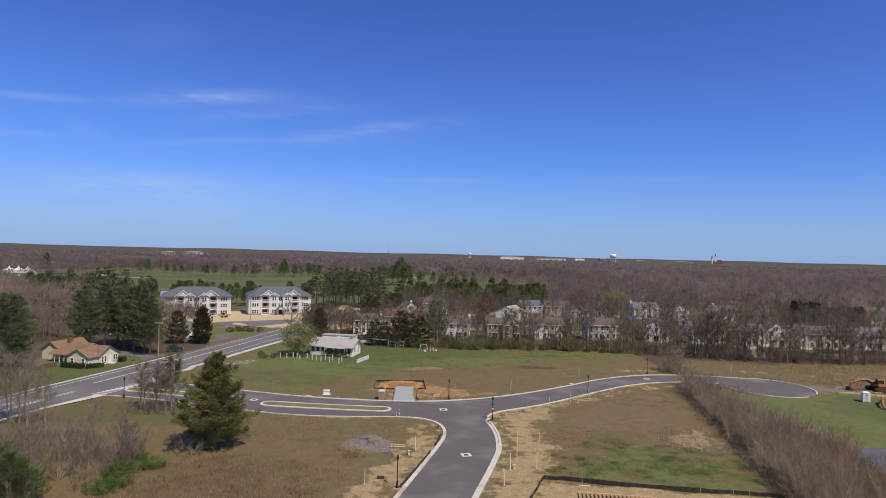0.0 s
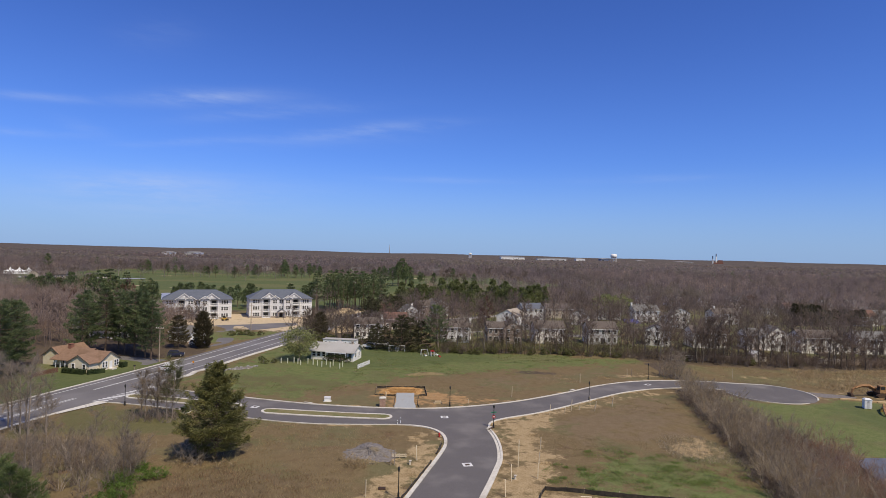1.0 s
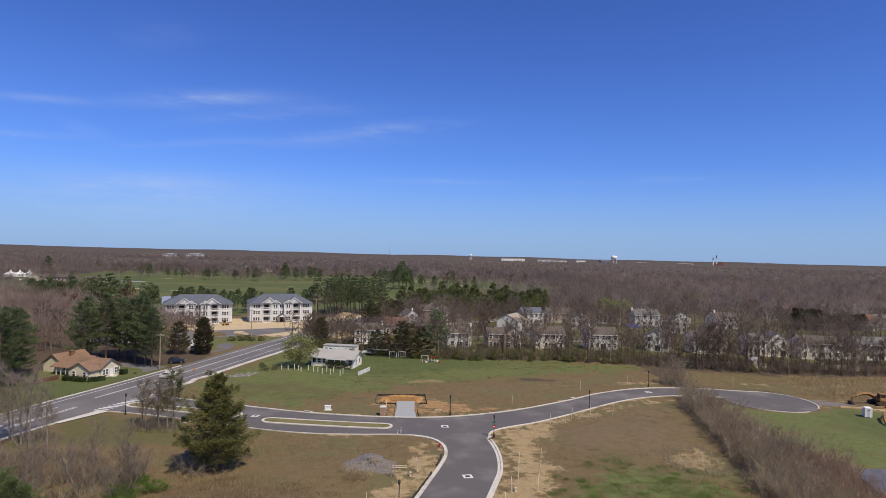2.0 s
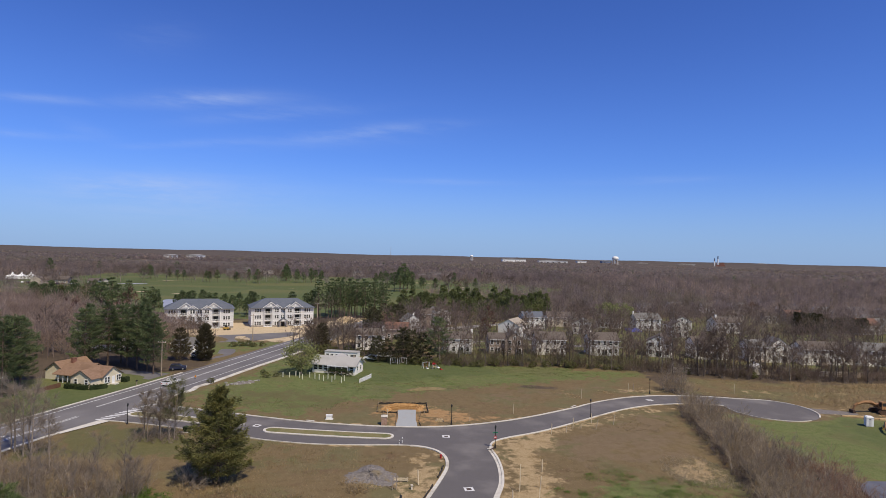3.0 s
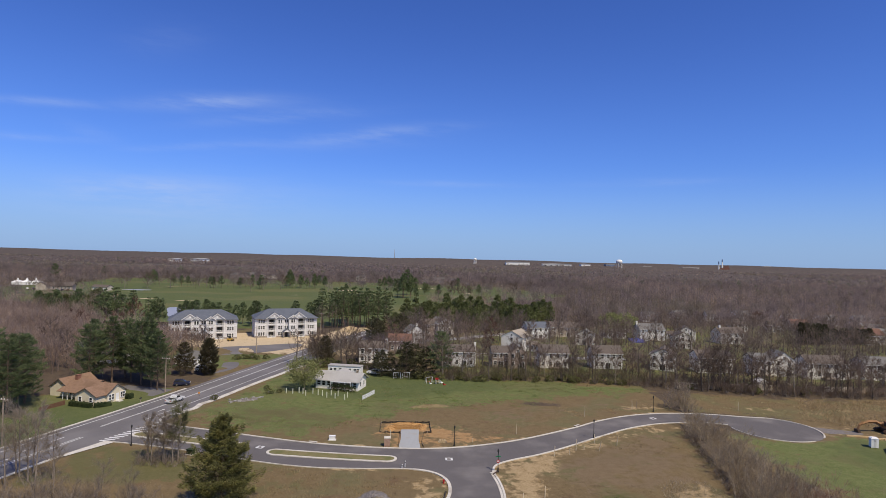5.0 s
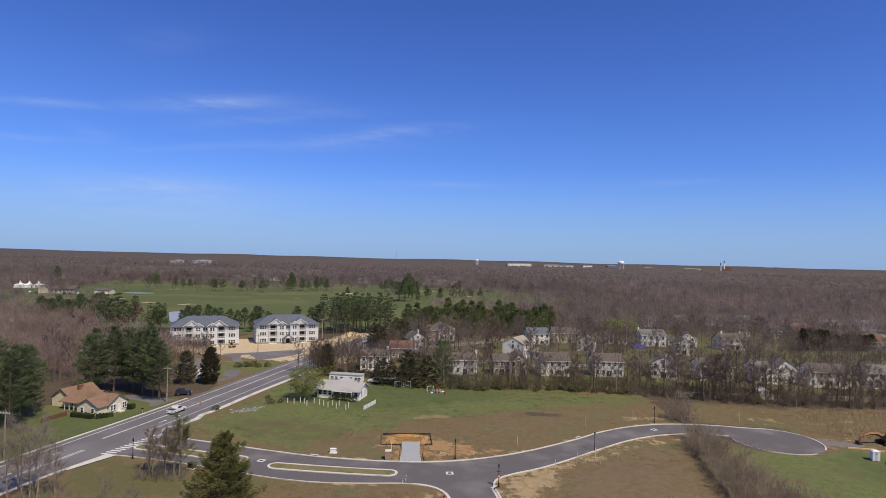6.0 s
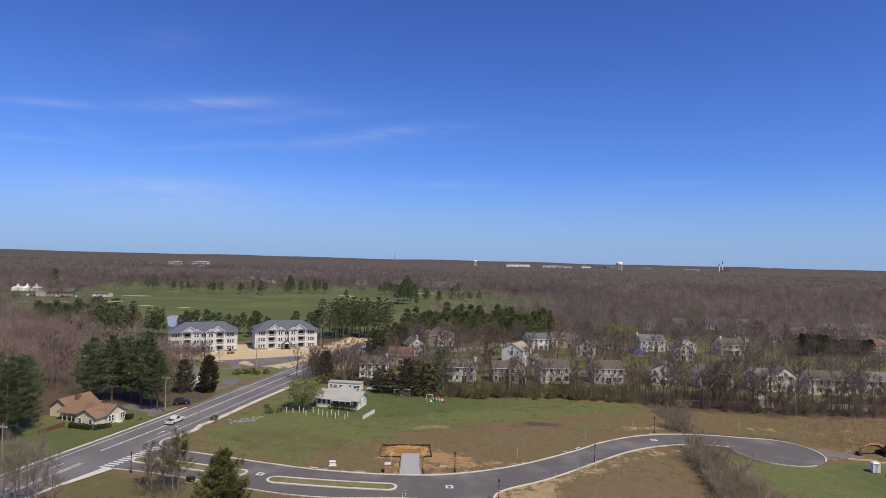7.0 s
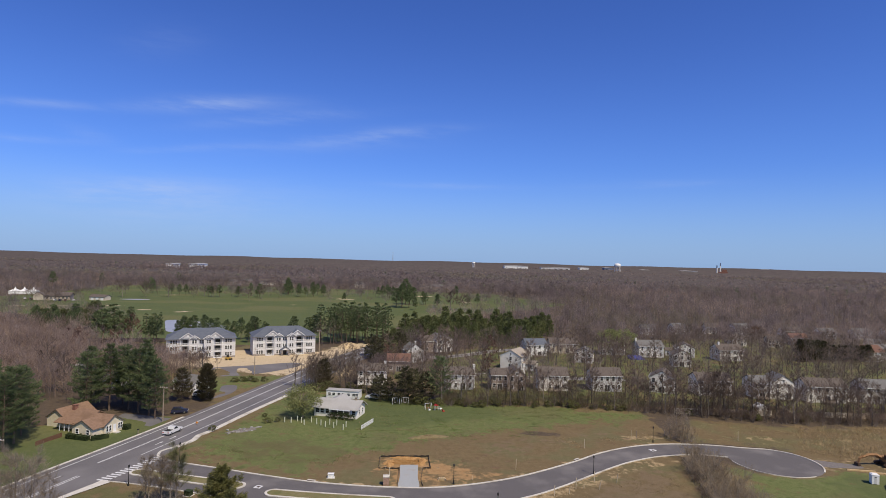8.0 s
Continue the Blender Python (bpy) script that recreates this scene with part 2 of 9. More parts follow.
def thing(name, at, label, category, group="", kind=""):
    ob = new(name)
    ob.matrix_basis = at
    return tagged(ob, label, category, group, kind)


def spline(points, step=1.0, closed=False):
    """Evenly sampled smooth curve through plan points."""
    pts = [Vector((*p, 0)) for p in points]
    n = len(pts)
    out = []
    for i in range(n if closed else n - 1):
        p0, p1, p2, p3 = (pts[(i + k) % n] if closed else pts[min(max(i + k, 0), n - 1)] for k in (-1, 0, 1, 2))
        count = max(2, int((p2 - p1).length / step))
        for j in range(count):
            u = j / count
            q = 0.5 * (2 * p1 + (p2 - p0) * u + (2 * p0 - 5 * p1 + 4 * p2 - p3) * u * u + (3 * p1 - p0 - 3 * p2 + p3) * u ** 3)
            out.append((q.x, q.y))
    if not closed:
        out.append(tuple(points[-1]))
    return out


def shifted(line, d):
    """The line moved d to its left."""
    out = []
    for i, p in enumerate(line):
        a, b = line[max(i - 1, 0)], line[min(i + 1, len(line) - 1)]
        t = Vector((b[0] - a[0], b[1] - a[1]))
        t = t.normalized() if t.length > 1e-6 else Vector((1, 0))
        out.append((p[0] - t.y * d, p[1] + t.x * d))
    return out


def ribbon(line, d0, d1, z0, z1, closed=False):
    """A kerb-like bar along a line, between offsets d0 and d1."""
    s = Shape()
    a, b = shifted(line, d0), shifted(line, d1)
    n = len(line)
    for (ax, ay), (bx, by) in zip(a, b):
        s.v += [(ax, ay, z0), (ax, ay, z1), (bx, by, z1), (bx, by, z0)]
    for i in range(n if closed else n - 1):
        j = (i + 1) % n
        for k in range(4):
            s.f.append((4 * i + k, 4 * i + (k + 1) % 4, 4 * j + (k + 1) % 4, 4 * j + k))
    if not closed:
        s.f += [(3, 2, 1, 0), tuple(4 * (n - 1) + k for k in range(4))]
    return s


def sheet(outline, z, thick=0.0):
    """A flat polygon in the plan, filled."""
    bm = bmesh.new()
    vs = [bm.verts.new((x, y, z)) for x, y in outline]
    f = bm.faces.new(vs)
    if f.normal.z < 0:
        f.normal_flip()
    bmesh.ops.triangulate(bm, faces=[f])
    me = bpy.data.meshes.new("sheet")
    bm.to_mesh(me)
    bm.free()
    return me

# ---- plan of the roads ----
NORTH_KERB = spline([(-64.8, 132.8), (-59, 130), (-50, 127.3), (-38, 123.6), (-26, 120.6), (-12, 119.2), (0, 120.3), (13.7, 126.1), (27.8, 136.3), (36.2, 143.6), (44.5, 148.9), (52.6, 151.9), (60, 152.9), (67.7, 152.5), (74.0, 151.2)])
BULB = [(77.0 + 10 * math.cos(a), 140.9 + 10 * math.sin(a)) for a in np.linspace(radians(75), radians(-180), 50)]
SOUTH_KERB = spline([(67.2, 143.4), (61.4, 144.8), (55.5, 144), (49, 142), (41.2, 137.5), (32.9, 130.6), (25.1, 123.6), (18.4, 118.1), (11.4, 113.6), (8.6, 110.6), (8.0, 107.3)])
LEG_EAST = spline([(8.0, 107.3), (8.8, 102.5), (9.1, 97), (8.7, 91), (7.7, 86.5), (6.3, 81), (4.8, 75.5), (2, 65), (-3, 48)])
LEG_WEST = spline([(-12, 48), (-7.6, 65), (-4.8, 76), (-2.4, 85.5), (-0.7, 92.5), (0.2, 97.5), (-0.1, 102), (-1.6, 105.2), (-4.4, 107.2), (-9, 107.8), (-15, 107.3), (-23, 107.1), (-29.5, 107.9), (-36.2, 109.6), (-46.7, 113.0), (-54, 115.2), (-63, 117.4), (-69, 118.4)])
MAIN_WEST = spline([(-106, 20), (-96, 70), (-89.5, 97), (-85.9, 113), (-83.0, 126), (-79.6, 140), (-75.2, 160), (-70.4, 184), (-66, 206), (-61, 230), (-54, 262), (-44, 300), (-30, 345)], 2)
MAIN_EAST = spline([(-91, 20), (-81, 72), (-76.3, 92), (-73.4, 105), (-71.4, 111.5), (-69, 118.4), (-66.8, 126), (-64.5, 133.5), (-62.6, 146), (-60.6, 158.5), (-56.9, 180.5), (-52.2, 201), (-47, 226), (-40, 258), (-30, 296), (-16, 340)], 2)
ENTRY = NORTH_KERB + BULB + SOUTH_KERB + LEG_EAST[1:] + LEG_WEST


def distance_to(line, x, y):
    d = np.full(x.shape, 1e9)
    for (ax, ay), (bx, by) in zip(line[::3], line[3::3]):
        ex, ey = bx - ax, by - ay
        u = np.clip(((x - ax) * ex + (y - ay) * ey) / max(ex * ex + ey * ey, 1e-9), 0, 1)
        d = np.minimum(d, np.hypot(x - ax - u * ex, y - ay - u * ey))
    return d


def inside(poly, x, y, soft):
    """0 outside, 1 inside, over soft metres either side of the outline."""
    odd = np.zeros(x.shape, bool)
    d = np.full(x.shape, 1e9)
    for (ax, ay), (bx, by) in zip(poly, poly[1:] + poly[:1]):
        odd ^= ((ay > y) != (by > y)) & (x < (bx - ax) * (y - ay) / ((by - ay) or 1e-9) + ax)
        ex, ey = bx - ax, by - ay
        u = np.clip(((x - ax) * ex + (y - ay) * ey) / (ex * ex + ey * ey), 0, 1)
        d = np.minimum(d, np.hypot(x - ax - u * ex, y - ay - u * ey))
    return np.clip(0.5 + np.where(odd, d, -d) / (2 * soft), 0, 1)


# stretches of ground cover in the plan
MEADOW = [(-62, 134), (-48, 128), (-30, 122), (-22, 136), (-4, 150), (24, 162), (52, 171), (63, 182), (37, 190), (-2, 190), (-12, 200), (-45, 205), (-56, 190), (-60, 160)]
GREENER = [(-52, 174), (-36, 156), (-14, 157), (6, 168), (30, 176), (44, 184), (34, 189), (0, 190), (-20, 197), (-44, 188)]
BULB_LAWN = [(60, 137), (66.5, 138), (70, 133.6), (77, 131), (84, 133.2), (90, 137), (104, 131), (130, 128), (130, 60), (62, 60), (66, 96), (60, 112)]
LOT_GREEN = [(14, 84), (20, 93), (28, 98), (36, 94), (46, 92), (44, 60), (30, 60), (12, 78)]
TAN_LAWN = [(-87, 104), (-76, 158), (-77, 166), (-90, 166), (-96, 160), (-112, 150), (-116, 120), (-100, 90)]
FRONT_WEST = [(-70, 117), (-46, 112), (-44, 98), (-60, 98), (-74, 92)]
SEDGE = [(-48, 58), (-44, 72), (-41, 84), (-33, 88), (-24, 86), (-17, 83), (-14, 70), (-15, 58)]
STRAW_EAST = [(9, 112), (26, 123), (42, 136), (56, 143), (54, 139), (40, 131), (24, 116), (17, 104), (19, 92), (15, 76), (10, 48), (-2, 48), (9, 92)]
STRAW_WEST = [(-6, 106), (-2, 105), (0, 97), (-3, 84), (-6, 72), (-13, 60), (-13, 78), (-7, 88), (-8, 100)]
ORANGE = [(-3, 137), (7, 132), (13, 127), (4, 122.5), (-4, 121), (-11, 121), (-16, 129), (-16, 137)]
NE_FIELD = [(62, 154), (76, 153), (92, 146), (140, 140), (150, 176), (100, 172), (70, 178)]
DIG_YARD = [(84, 128), (104, 124), (140, 122), (146, 146), (110, 150), (86, 149)]
APT_DIRT = [(-128, 246), (-92, 236), (-78, 230), (-66, 226), (-56, 230), (-46, 242), (-30, 318), (-52, 316), (-62, 284), (-128, 282)]
GOLF = [(-330, 430), (-200, 380), (-190, 300), (-100, 300), (-40, 330), (-30, 440), (60, 540), (130, 640), (60, 800), (-100, 830), (-330, 850), (-450, 790), (-420, 640), (-440, 480)]
SUBURB = [(0, 195), (60, 190), (160, 185), (330, 240), (330, 420), (20, 330), (-28, 230)]


def axis(stops):
    out = []
    for a, b, step in stops:
        out += list(np.linspace(a, b, max(2, int(round((b - a) / step)) + 1))[:-1])
    return np.array(out + [stops[-1][1]])


def make_ground():
    xs = axis([(-4800, -1000, 380), (-1000, -460, 36), (-460, -130, 7), (-130, 135, 1.5), (135, 340, 6), (340, 1000, 40), (1000, 4800, 380)])
    ys = axis([(-4800, -600, 420), (-600, 0, 60), (0, 60, 8), (60, 210, 1.5), (210, 340, 3), (340, 860, 8), (860, 1600, 60), (1600, 4850, 300)])
    x, y = np.meshgrid(xs, ys)
    near_road = np.minimum(distance_to(ENTRY + ENTRY[:1], x, y), np.minimum(distance_to(MAIN_WEST, x, y), distance_to(MAIN_EAST, x, y)))
    rng = np.random.default_rng(3)
    lumps = sum(a * np.sin(x * k * math.cos(p) + y * k * math.sin(p) + q) for a, k, p, q in zip((0.07, 0.06, 0.05, 0.05, 0.04), (0.13, 0.21, 0.34, 0.55, 0.9), rng.uniform(0, 6, 5), rng.uniform(0, 6, 5)))
    flat = np.clip((near_road - 2.5) / 6, 0, 1) * (1 - inside(ENTRY, x, y, 0.5)) * (1 - inside(MAIN_WEST + MAIN_EAST[::-1], x, y, 0.5))
    z = lumps * flat * (y < 240) * (np.abs(x) < 140)
    green = np.maximum.reduce([0.74 * inside(MEADOW, x, y, 8), inside(GREENER, x, y, 6), 0.85 * inside(BULB_LAWN, x, y, 3) * np.clip(0.55 + (x - 62) / 30, 0.55, 1), 0.3 * inside(NE_FIELD, x, y, 4), 0.58 * inside(LOT_GREEN, x, y, 6), 0.3 * inside(FRONT_WEST, x, y, 3), 0.56 * inside(SUBURB, x, y, 6), 0.7 * inside([(-82, 188), (-66, 206), (-58, 222), (-66, 228), (-84, 222), (-90, 205)], x, y, 3)])
    straw = np.maximum.reduce([0.3 * inside(DIG_YARD, x, y, 3), 0.85 * inside([(8, 60), (11.3, 72), (13.6, 79), (24, 77.2), (41, 75), (50, 72), (50, 40), (0, 40)], x, y, 1.0), 0.7 * inside(STRAW_EAST, x, y, 4), 0.62 * inside(STRAW_WEST, x, y, 3), 0.24 * inside(NE_FIELD, x, y, 4), 0.5 * inside([(45, 91), (37, 93), (36, 99), (39, 106), (45, 105), (46.5, 98)], x, y, 2), 0.6 * inside([(46, 155), (56, 157), (58, 161), (46, 160)], x, y, 2), 0.5 * np.clip(1 - (near_road - 0.6) / 2.2, 0, 1) * (x > -30)])
    soil = 0.62 * inside(ORANGE, x, y, 3.5)
    lawn = np.maximum.reduce([inside(TAN_LAWN, x, y, 1.0), inside(GOLF, x, y, 6), 0.74 * inside(GREENER, x, y, 10), 0.62 * inside(BULB_LAWN, x, y, 4) * np.clip((x - 66) / 22, 0.2, 1), 0.42 * inside([(30, 78), (45, 76), (46, 92), (38, 90), (30, 86)], x, y, 5)])
    open_land = np.maximum.reduce([inside(p, x, y, 6) for p in (MEADOW, NE_FIELD, DIG_YARD, APT_DIRT, GOLF, BULB_LAWN, TAN_LAWN, SUBURB)] + [(np.abs(x) < 60) * (y < 185) * (y > -60.0), inside([(-92, 40), (-60, 40), (-40, 240), (-100, 300), (-130, 250), (-72, 180)], x, y, 4)])
    litter = np.maximum(1 - open_land, 0.3 * inside(SUBURB, x, y, 3))
    litter = np.maximum(litter, 0.8 * np.clip(1.4 - np.hypot((x - 25) / 7.5, (y - 159) / 2.6), 0, 1))
    sand = np.maximum(0.8 * inside(APT_DIRT, x, y, 3), 0.2 * inside([(8, 60), (11.3, 72), (13.6, 79), (24, 77.2), (41, 75), (50, 72), (50, 40), (0, 40)], x, y, 1.0))
    for bx, by, r in ((-347, 475, 8), (-320, 482, 9), (-284, 502, 11), (-243, 470, 10), (-206, 461, 7), (-142, 545, 9), (-110, 640, 14), (-300, 640, 12), (-30, 720, 16), (20, 640, 12)):
        sand = np.maximum(sand, np.clip(1.3 - np.hypot((x - bx) / r, (y - by) / (r * 0.45)), 0, 1))
    sedge = 0.72 * inside(SEDGE, x, y, 8)
    olive = np.maximum.reduce([0.52 * inside([(19, 92), (26, 104), (36, 112), (46, 106), (36, 98), (30, 94)], x, y, 5), 0.66 * inside(FRONT_WEST, x, y, 3), 0.5 * inside([(-46, 112), (-24, 107), (-20, 99), (-30, 92), (-46, 98)], x, y, 4), 0.5 * inside([(-58, 136), (-40, 128), (-26, 124), (-18, 140), (-40, 152), (-58, 150)], x, y, 6)])
    brown = np.maximum.reduce([0.62 * inside([(20, 114), (44, 135), (51, 130), (47, 106), (34, 99), (20, 98)], x, y, 4), 0.4 * inside([(14, 134), (34, 150), (52, 158), (40, 168), (14, 160), (0, 146)], x, y, 7)])
    s = Shape()
    s.v = list(zip(x.ravel().tolist(), y.ravel().tolist(), z.ravel().tolist()))
    w = len(xs)
    s.f = [(j * w + i, j * w + i + 1, (j + 1) * w + i + 1, (j + 1) * w + i) for j in range(len(ys) - 1) for i in range(w - 1)]
    me = s.mesh("ground", GROUND, True)
    for layer, chans in (("cover", (green, straw, soil)), ("cover_far", (litter, lawn, sand)), ("cover_field", (sedge, olive, brown))):
        att = me.color_attributes.new(layer, "FLOAT_COLOR", "POINT")
        att.data.foreach_set("color", np.stack([c.ravel() for c in chans] + [np.ones(x.size)], 1).astype(np.float32).ravel())
    tagged(new("ground", me), "flat open ground of dry grass, straw and spring turf", "ground", kind="structure")


make_ground()

# ---- roads and kerbs ----
entry_road = new("road", sheet(ENTRY, 0.03))
entry_road.data.materials.append(ASPHALT)
tagged(entry_road, "new dark asphalt estate road with a turning circle", "road", kind="structure")
main_road = new("road", sheet(MAIN_WEST + MAIN_EAST[::-1], 0.024))
main_road.data.materials.append(OLD_ASPHALT)
tagged(main_road, "wide grey asphalt through road with painted lines", "road", kind="structure")


def kerb(name, line, d0, d1, height, label):
    ob = new(name, ribbon(line, d0, d1, -0.05, height).mesh(name, CONCRETE))
    return tagged(ob, label, "kerb", kind="structure")


KERB_LABEL = "pale concrete kerb and gutter along the asphalt"
kerb("kerb", NORTH_KERB, -0.24, 0.18, 0.15, KERB_LABEL)
kerb("kerb", [NORTH_KERB[-1]] + BULB[:23], -0.2, 0.15, 0.15, KERB_LABEL)
kerb("kerb", BULB[27:], -0.07, 0.08, 0.15, KERB_LABEL)
kerb("kerb", SOUTH_KERB + LEG_EAST[1:], -0.15, 0.22, 0.15, KERB_LABEL)
kerb("gutter", LEG_EAST, -0.62, -0.17, 0.04, "pale concrete gutter beside the kerb")
turn_in = next(i for i, p in enumerate(LEG_WEST) if p[0] < -6 and p[1] > 105)
kerb("kerb", LEG_WEST[:turn_in + 1], -0.25, 0.3, 0.15, KERB_LABEL)
kerb("kerb", LEG_WEST[turn_in:], -0.1, 0.1, 0.15, "narrow weathered concrete kerb along the entry road")
k_end = [p for p in MAIN_WEST if 60 < p[1] < 167]
kerb("kerb", k_end, -0.3, 0.3, 0.12, KERB_LABEL)
kerb("kerb", [p for p in MAIN_EAST if 60 < p[1] < 118.5], -0.35, 0.25, 0.15, KERB_LABEL)
kerb("kerb", spline([(-58.9, 129.98), (-62.4, 131.3), (-64.6, 132.7), (-65.7, 134.4), (-66.2, 136.6), (-65.7, 138.2), (-64.8, 139.4)], 0.5), -0.2, 0.35, 0.15, "pale kerb turning round the estate entrance corner")
corner = new("pavement", sheet([(-68.9, 118.3), (-67.0, 117.7), (-69.0, 113.6), (-71.2, 109.0), (-72.3, 109.4), (-70.6, 114.6)], 0.155))
corner.data.materials.append(CONCRETE)
tagged(corner, "pale concrete ramp where the crossing meets the kerb", "pavement", kind="structure")
kerb("pavement", spline([(-64.9, 139.3), (-63.9, 142.2), (-62.9, 145.2), (-62.9, 147.4), (-63.1, 149.4), (-62.2, 151.8), (-61.5, 154.6), (-60.4, 160), (-58.9, 168), (-56.6, 179), (-53.9, 190.5), (-51.2, 203), (-50.6, 206)], 1.0), -0.95, 0.45, 0.12, "narrow pale concrete footway beside the through road")


def road_line(line, d, y0, y1, width, dash=None):
    pts = [p for p in shifted(line, d) if y0 <= p[1] <= y1]
    runs = [pts] if not dash else [pts[i:i + dash] for i in range(0, len(pts) - dash, 2 * dash)]
    for r in runs:
        if len(r) > 1:
            part("lane_line", ribbon(r, -width / 2, width / 2, 0.02, 0.03), PAINT, main_road)


FINE_WEST = spline(MAIN_WEST[::6], 1.0)
road_line(FINE_WEST, -1.9, 60, 300, 0.22)
road_line(FINE_WEST, -6.2, 128, 300, 0.16)
road_line(FINE_WEST, -6.5, 128, 300, 0.16)
road_line(FINE_WEST, -11.2, 134, 300, 0.2)
road_line(FINE_WEST, -8.4, 60, 121, 0.2)
road_line(FINE_WEST, -9.0, 96, 121, 0.2)
road_line(FINE_WEST, -5.4, 60, 124, 0.2, 4)

# ---- plants ----
BARK = mat("grey bark", (0.20, 0.165, 0.14), (0.34, 0.29, 0.25), 3.0, 0.95, 0.3, 8, vary=0.2, stretch=(1, 1, 0.3))
DARK_BARK = mat("dark grey bark", (0.10, 0.084, 0.074), (0.19, 0.163, 0.145), 3.0, 0.95, 0.3, 8, vary=0.25, stretch=(1, 1, 0.3))
PALE_BARK = mat("pale bark", (0.25, 0.21, 0.175), (0.36, 0.31, 0.265), 3.0, 0.95, 0.3, 8, vary=0.2, stretch=(1, 1, 0.3))
PINE_BARK = mat("pine bark", (0.12, 0.085, 0.065), (0.20, 0.145, 0.11), 4.0, 0.95, 0.3, 8)
TWIG = mat_leaf("bare twigs", (0.145, 0.108, 0.084), (0.285, 0.216, 0.172), 0.15, 0.5, 0.12)
TWIG_BRUSH = mat_leaf("brown brush twigs", (0.32, 0.25, 0.155), (0.47, 0.38, 0.25), 0.2, 0.6, 0.15)
TWIG_GREY = mat_leaf("grey-brown brush twigs", (0.29, 0.235, 0.17), (0.44, 0.365, 0.275), 0.2, 0.6, 0.15)
TWIG_HEDGE = mat_leaf("tan hedgerow twigs", (0.34, 0.265, 0.17), (0.52, 0.42, 0.285), 0.2, 0.6, 0.15)
TWIG_RUST = mat_leaf("reddish brush twigs", (0.32, 0.20, 0.13), (0.42, 0.28, 0.19), 0.22, 0.6, 0.15)
BRUSH_BARK = mat("brush bark", (0.23, 0.19, 0.15), (0.46, 0.40, 0.33), 0.8, 0.95, vary=0.3)
# blotches about a crown wide paint light crowns and shaded gaps into the colour
TWIG_FAR = mat_leaf("far brown crowns", (0.118, 0.091, 0.078), (0.43, 0.335, 0.288), 0.12, 0.6, 0.10)
TWIG_FAR_RED = mat_leaf("far rosy crowns", (0.26, 0.19, 0.145), (0.55, 0.42, 0.325), 0.12, 0.6, 0.1)
TWIG_FAR_TAN = mat_leaf("far tan crowns", (0.15, 0.124, 0.084), (0.40, 0.335, 0.235), 0.12, 0.6, 0.10)
TWIG_RED = mat_leaf("budding red twigs", (0.165, 0.10, 0.078), (0.22, 0.135, 0.10), 0.25, 0.3, 0.2)
TWIG_TAN = mat_leaf("tan brush twigs", (0.27, 0.205, 0.11), (0.40, 0.31, 0.175), 0.2, 0.25, 0.12)
NEEDLE = mat_leaf("pine needles", (0.1, 0.136, 0.064), (0.195, 0.236, 0.113), 0.28, 0.38)
NEEDLE_DARK = mat_leaf("dark cedar sprays", (0.062, 0.063, 0.034), (0.105, 0.10, 0.054), 0.45, 0.25)
NEEDLE_OLIVE = mat_leaf("olive juniper sprays", (0.138, 0.148, 0.056), (0.315, 0.296, 0.112), 0.35, 0.45, 0.5)
NEEDLE_BROWN = mat_leaf("winter-browned sprays", (0.088, 0.078, 0.046), (0.145, 0.124, 0.072), 0.3, 0.35)
LEAF_SPRING = mat_leaf("young spring leaves", (0.215, 0.24, 0.09), (0.32, 0.325, 0.145), 0.25, 0.4)
LEAF_GREEN = mat_leaf("green undergrowth", (0.085, 0.15, 0.03), (0.15, 0.225, 0.05), 0.35, 0.35)
WEED = mat_leaf("low green weeds", (0.13, 0.20, 0.045), (0.19, 0.26, 0.065), 0.15, 0.5)
HEDGE_LEAF = mat_leaf("clipped yew", (0.03, 0.045, 0.018), (0.05, 0.065, 0.025), 0.35, 0.1)
FIELD_BLADE = mat_leaf("field grass blades", (0.30, 0.235, 0.125), (0.42, 0.335, 0.195), 0.2, 0.45)
SEDGE_BLADE = mat_leaf("sedge blades", (0.24, 0.155, 0.09), (0.36, 0.25, 0.155), 0.2, 0.45)
MEADOW_BLADE = mat_leaf("meadow blades", (0.15, 0.18, 0.06), (0.26, 0.265, 0.11), 0.2, 0.45)
PALE_BLADE = mat_leaf("bleached grass blades", (0.40, 0.33, 0.23), (0.52, 0.44, 0.32), 0.2, 0.3)
DRY_BLADE = mat_leaf("dry grass blades", (0.34, 0.25, 0.14), (0.48, 0.37, 0.22), 0.3, 0.2)


def tri_mesh(name, corners, material):
    """A mesh of loose triangles from an array (n, 3, 3)."""
    v = np.ascontiguousarray(corners, dtype=np.float32).reshape(-1, 3)
    n = len(v) // 3
    me = bpy.data.meshes.new(name)
    me.vertices.add(3 * n)
    me.vertices.foreach_set("co", v.ravel())
    me.loops.add(3 * n)
    me.loops.foreach_set("vertex_index", np.arange(3 * n, dtype=np.int32))
    me.polygons.add(n)
    me.polygons.foreach_set("loop_start", np.arange(0, 3 * n, 3, dtype=np.int32))
    me.update(calc_edges=True)
    me.materials.append(material)
    return me


def unit(rng, n):
    d = rng.normal(size=(n, 3))
    return d / np.linalg.norm(d, axis=1, keepdims=True)


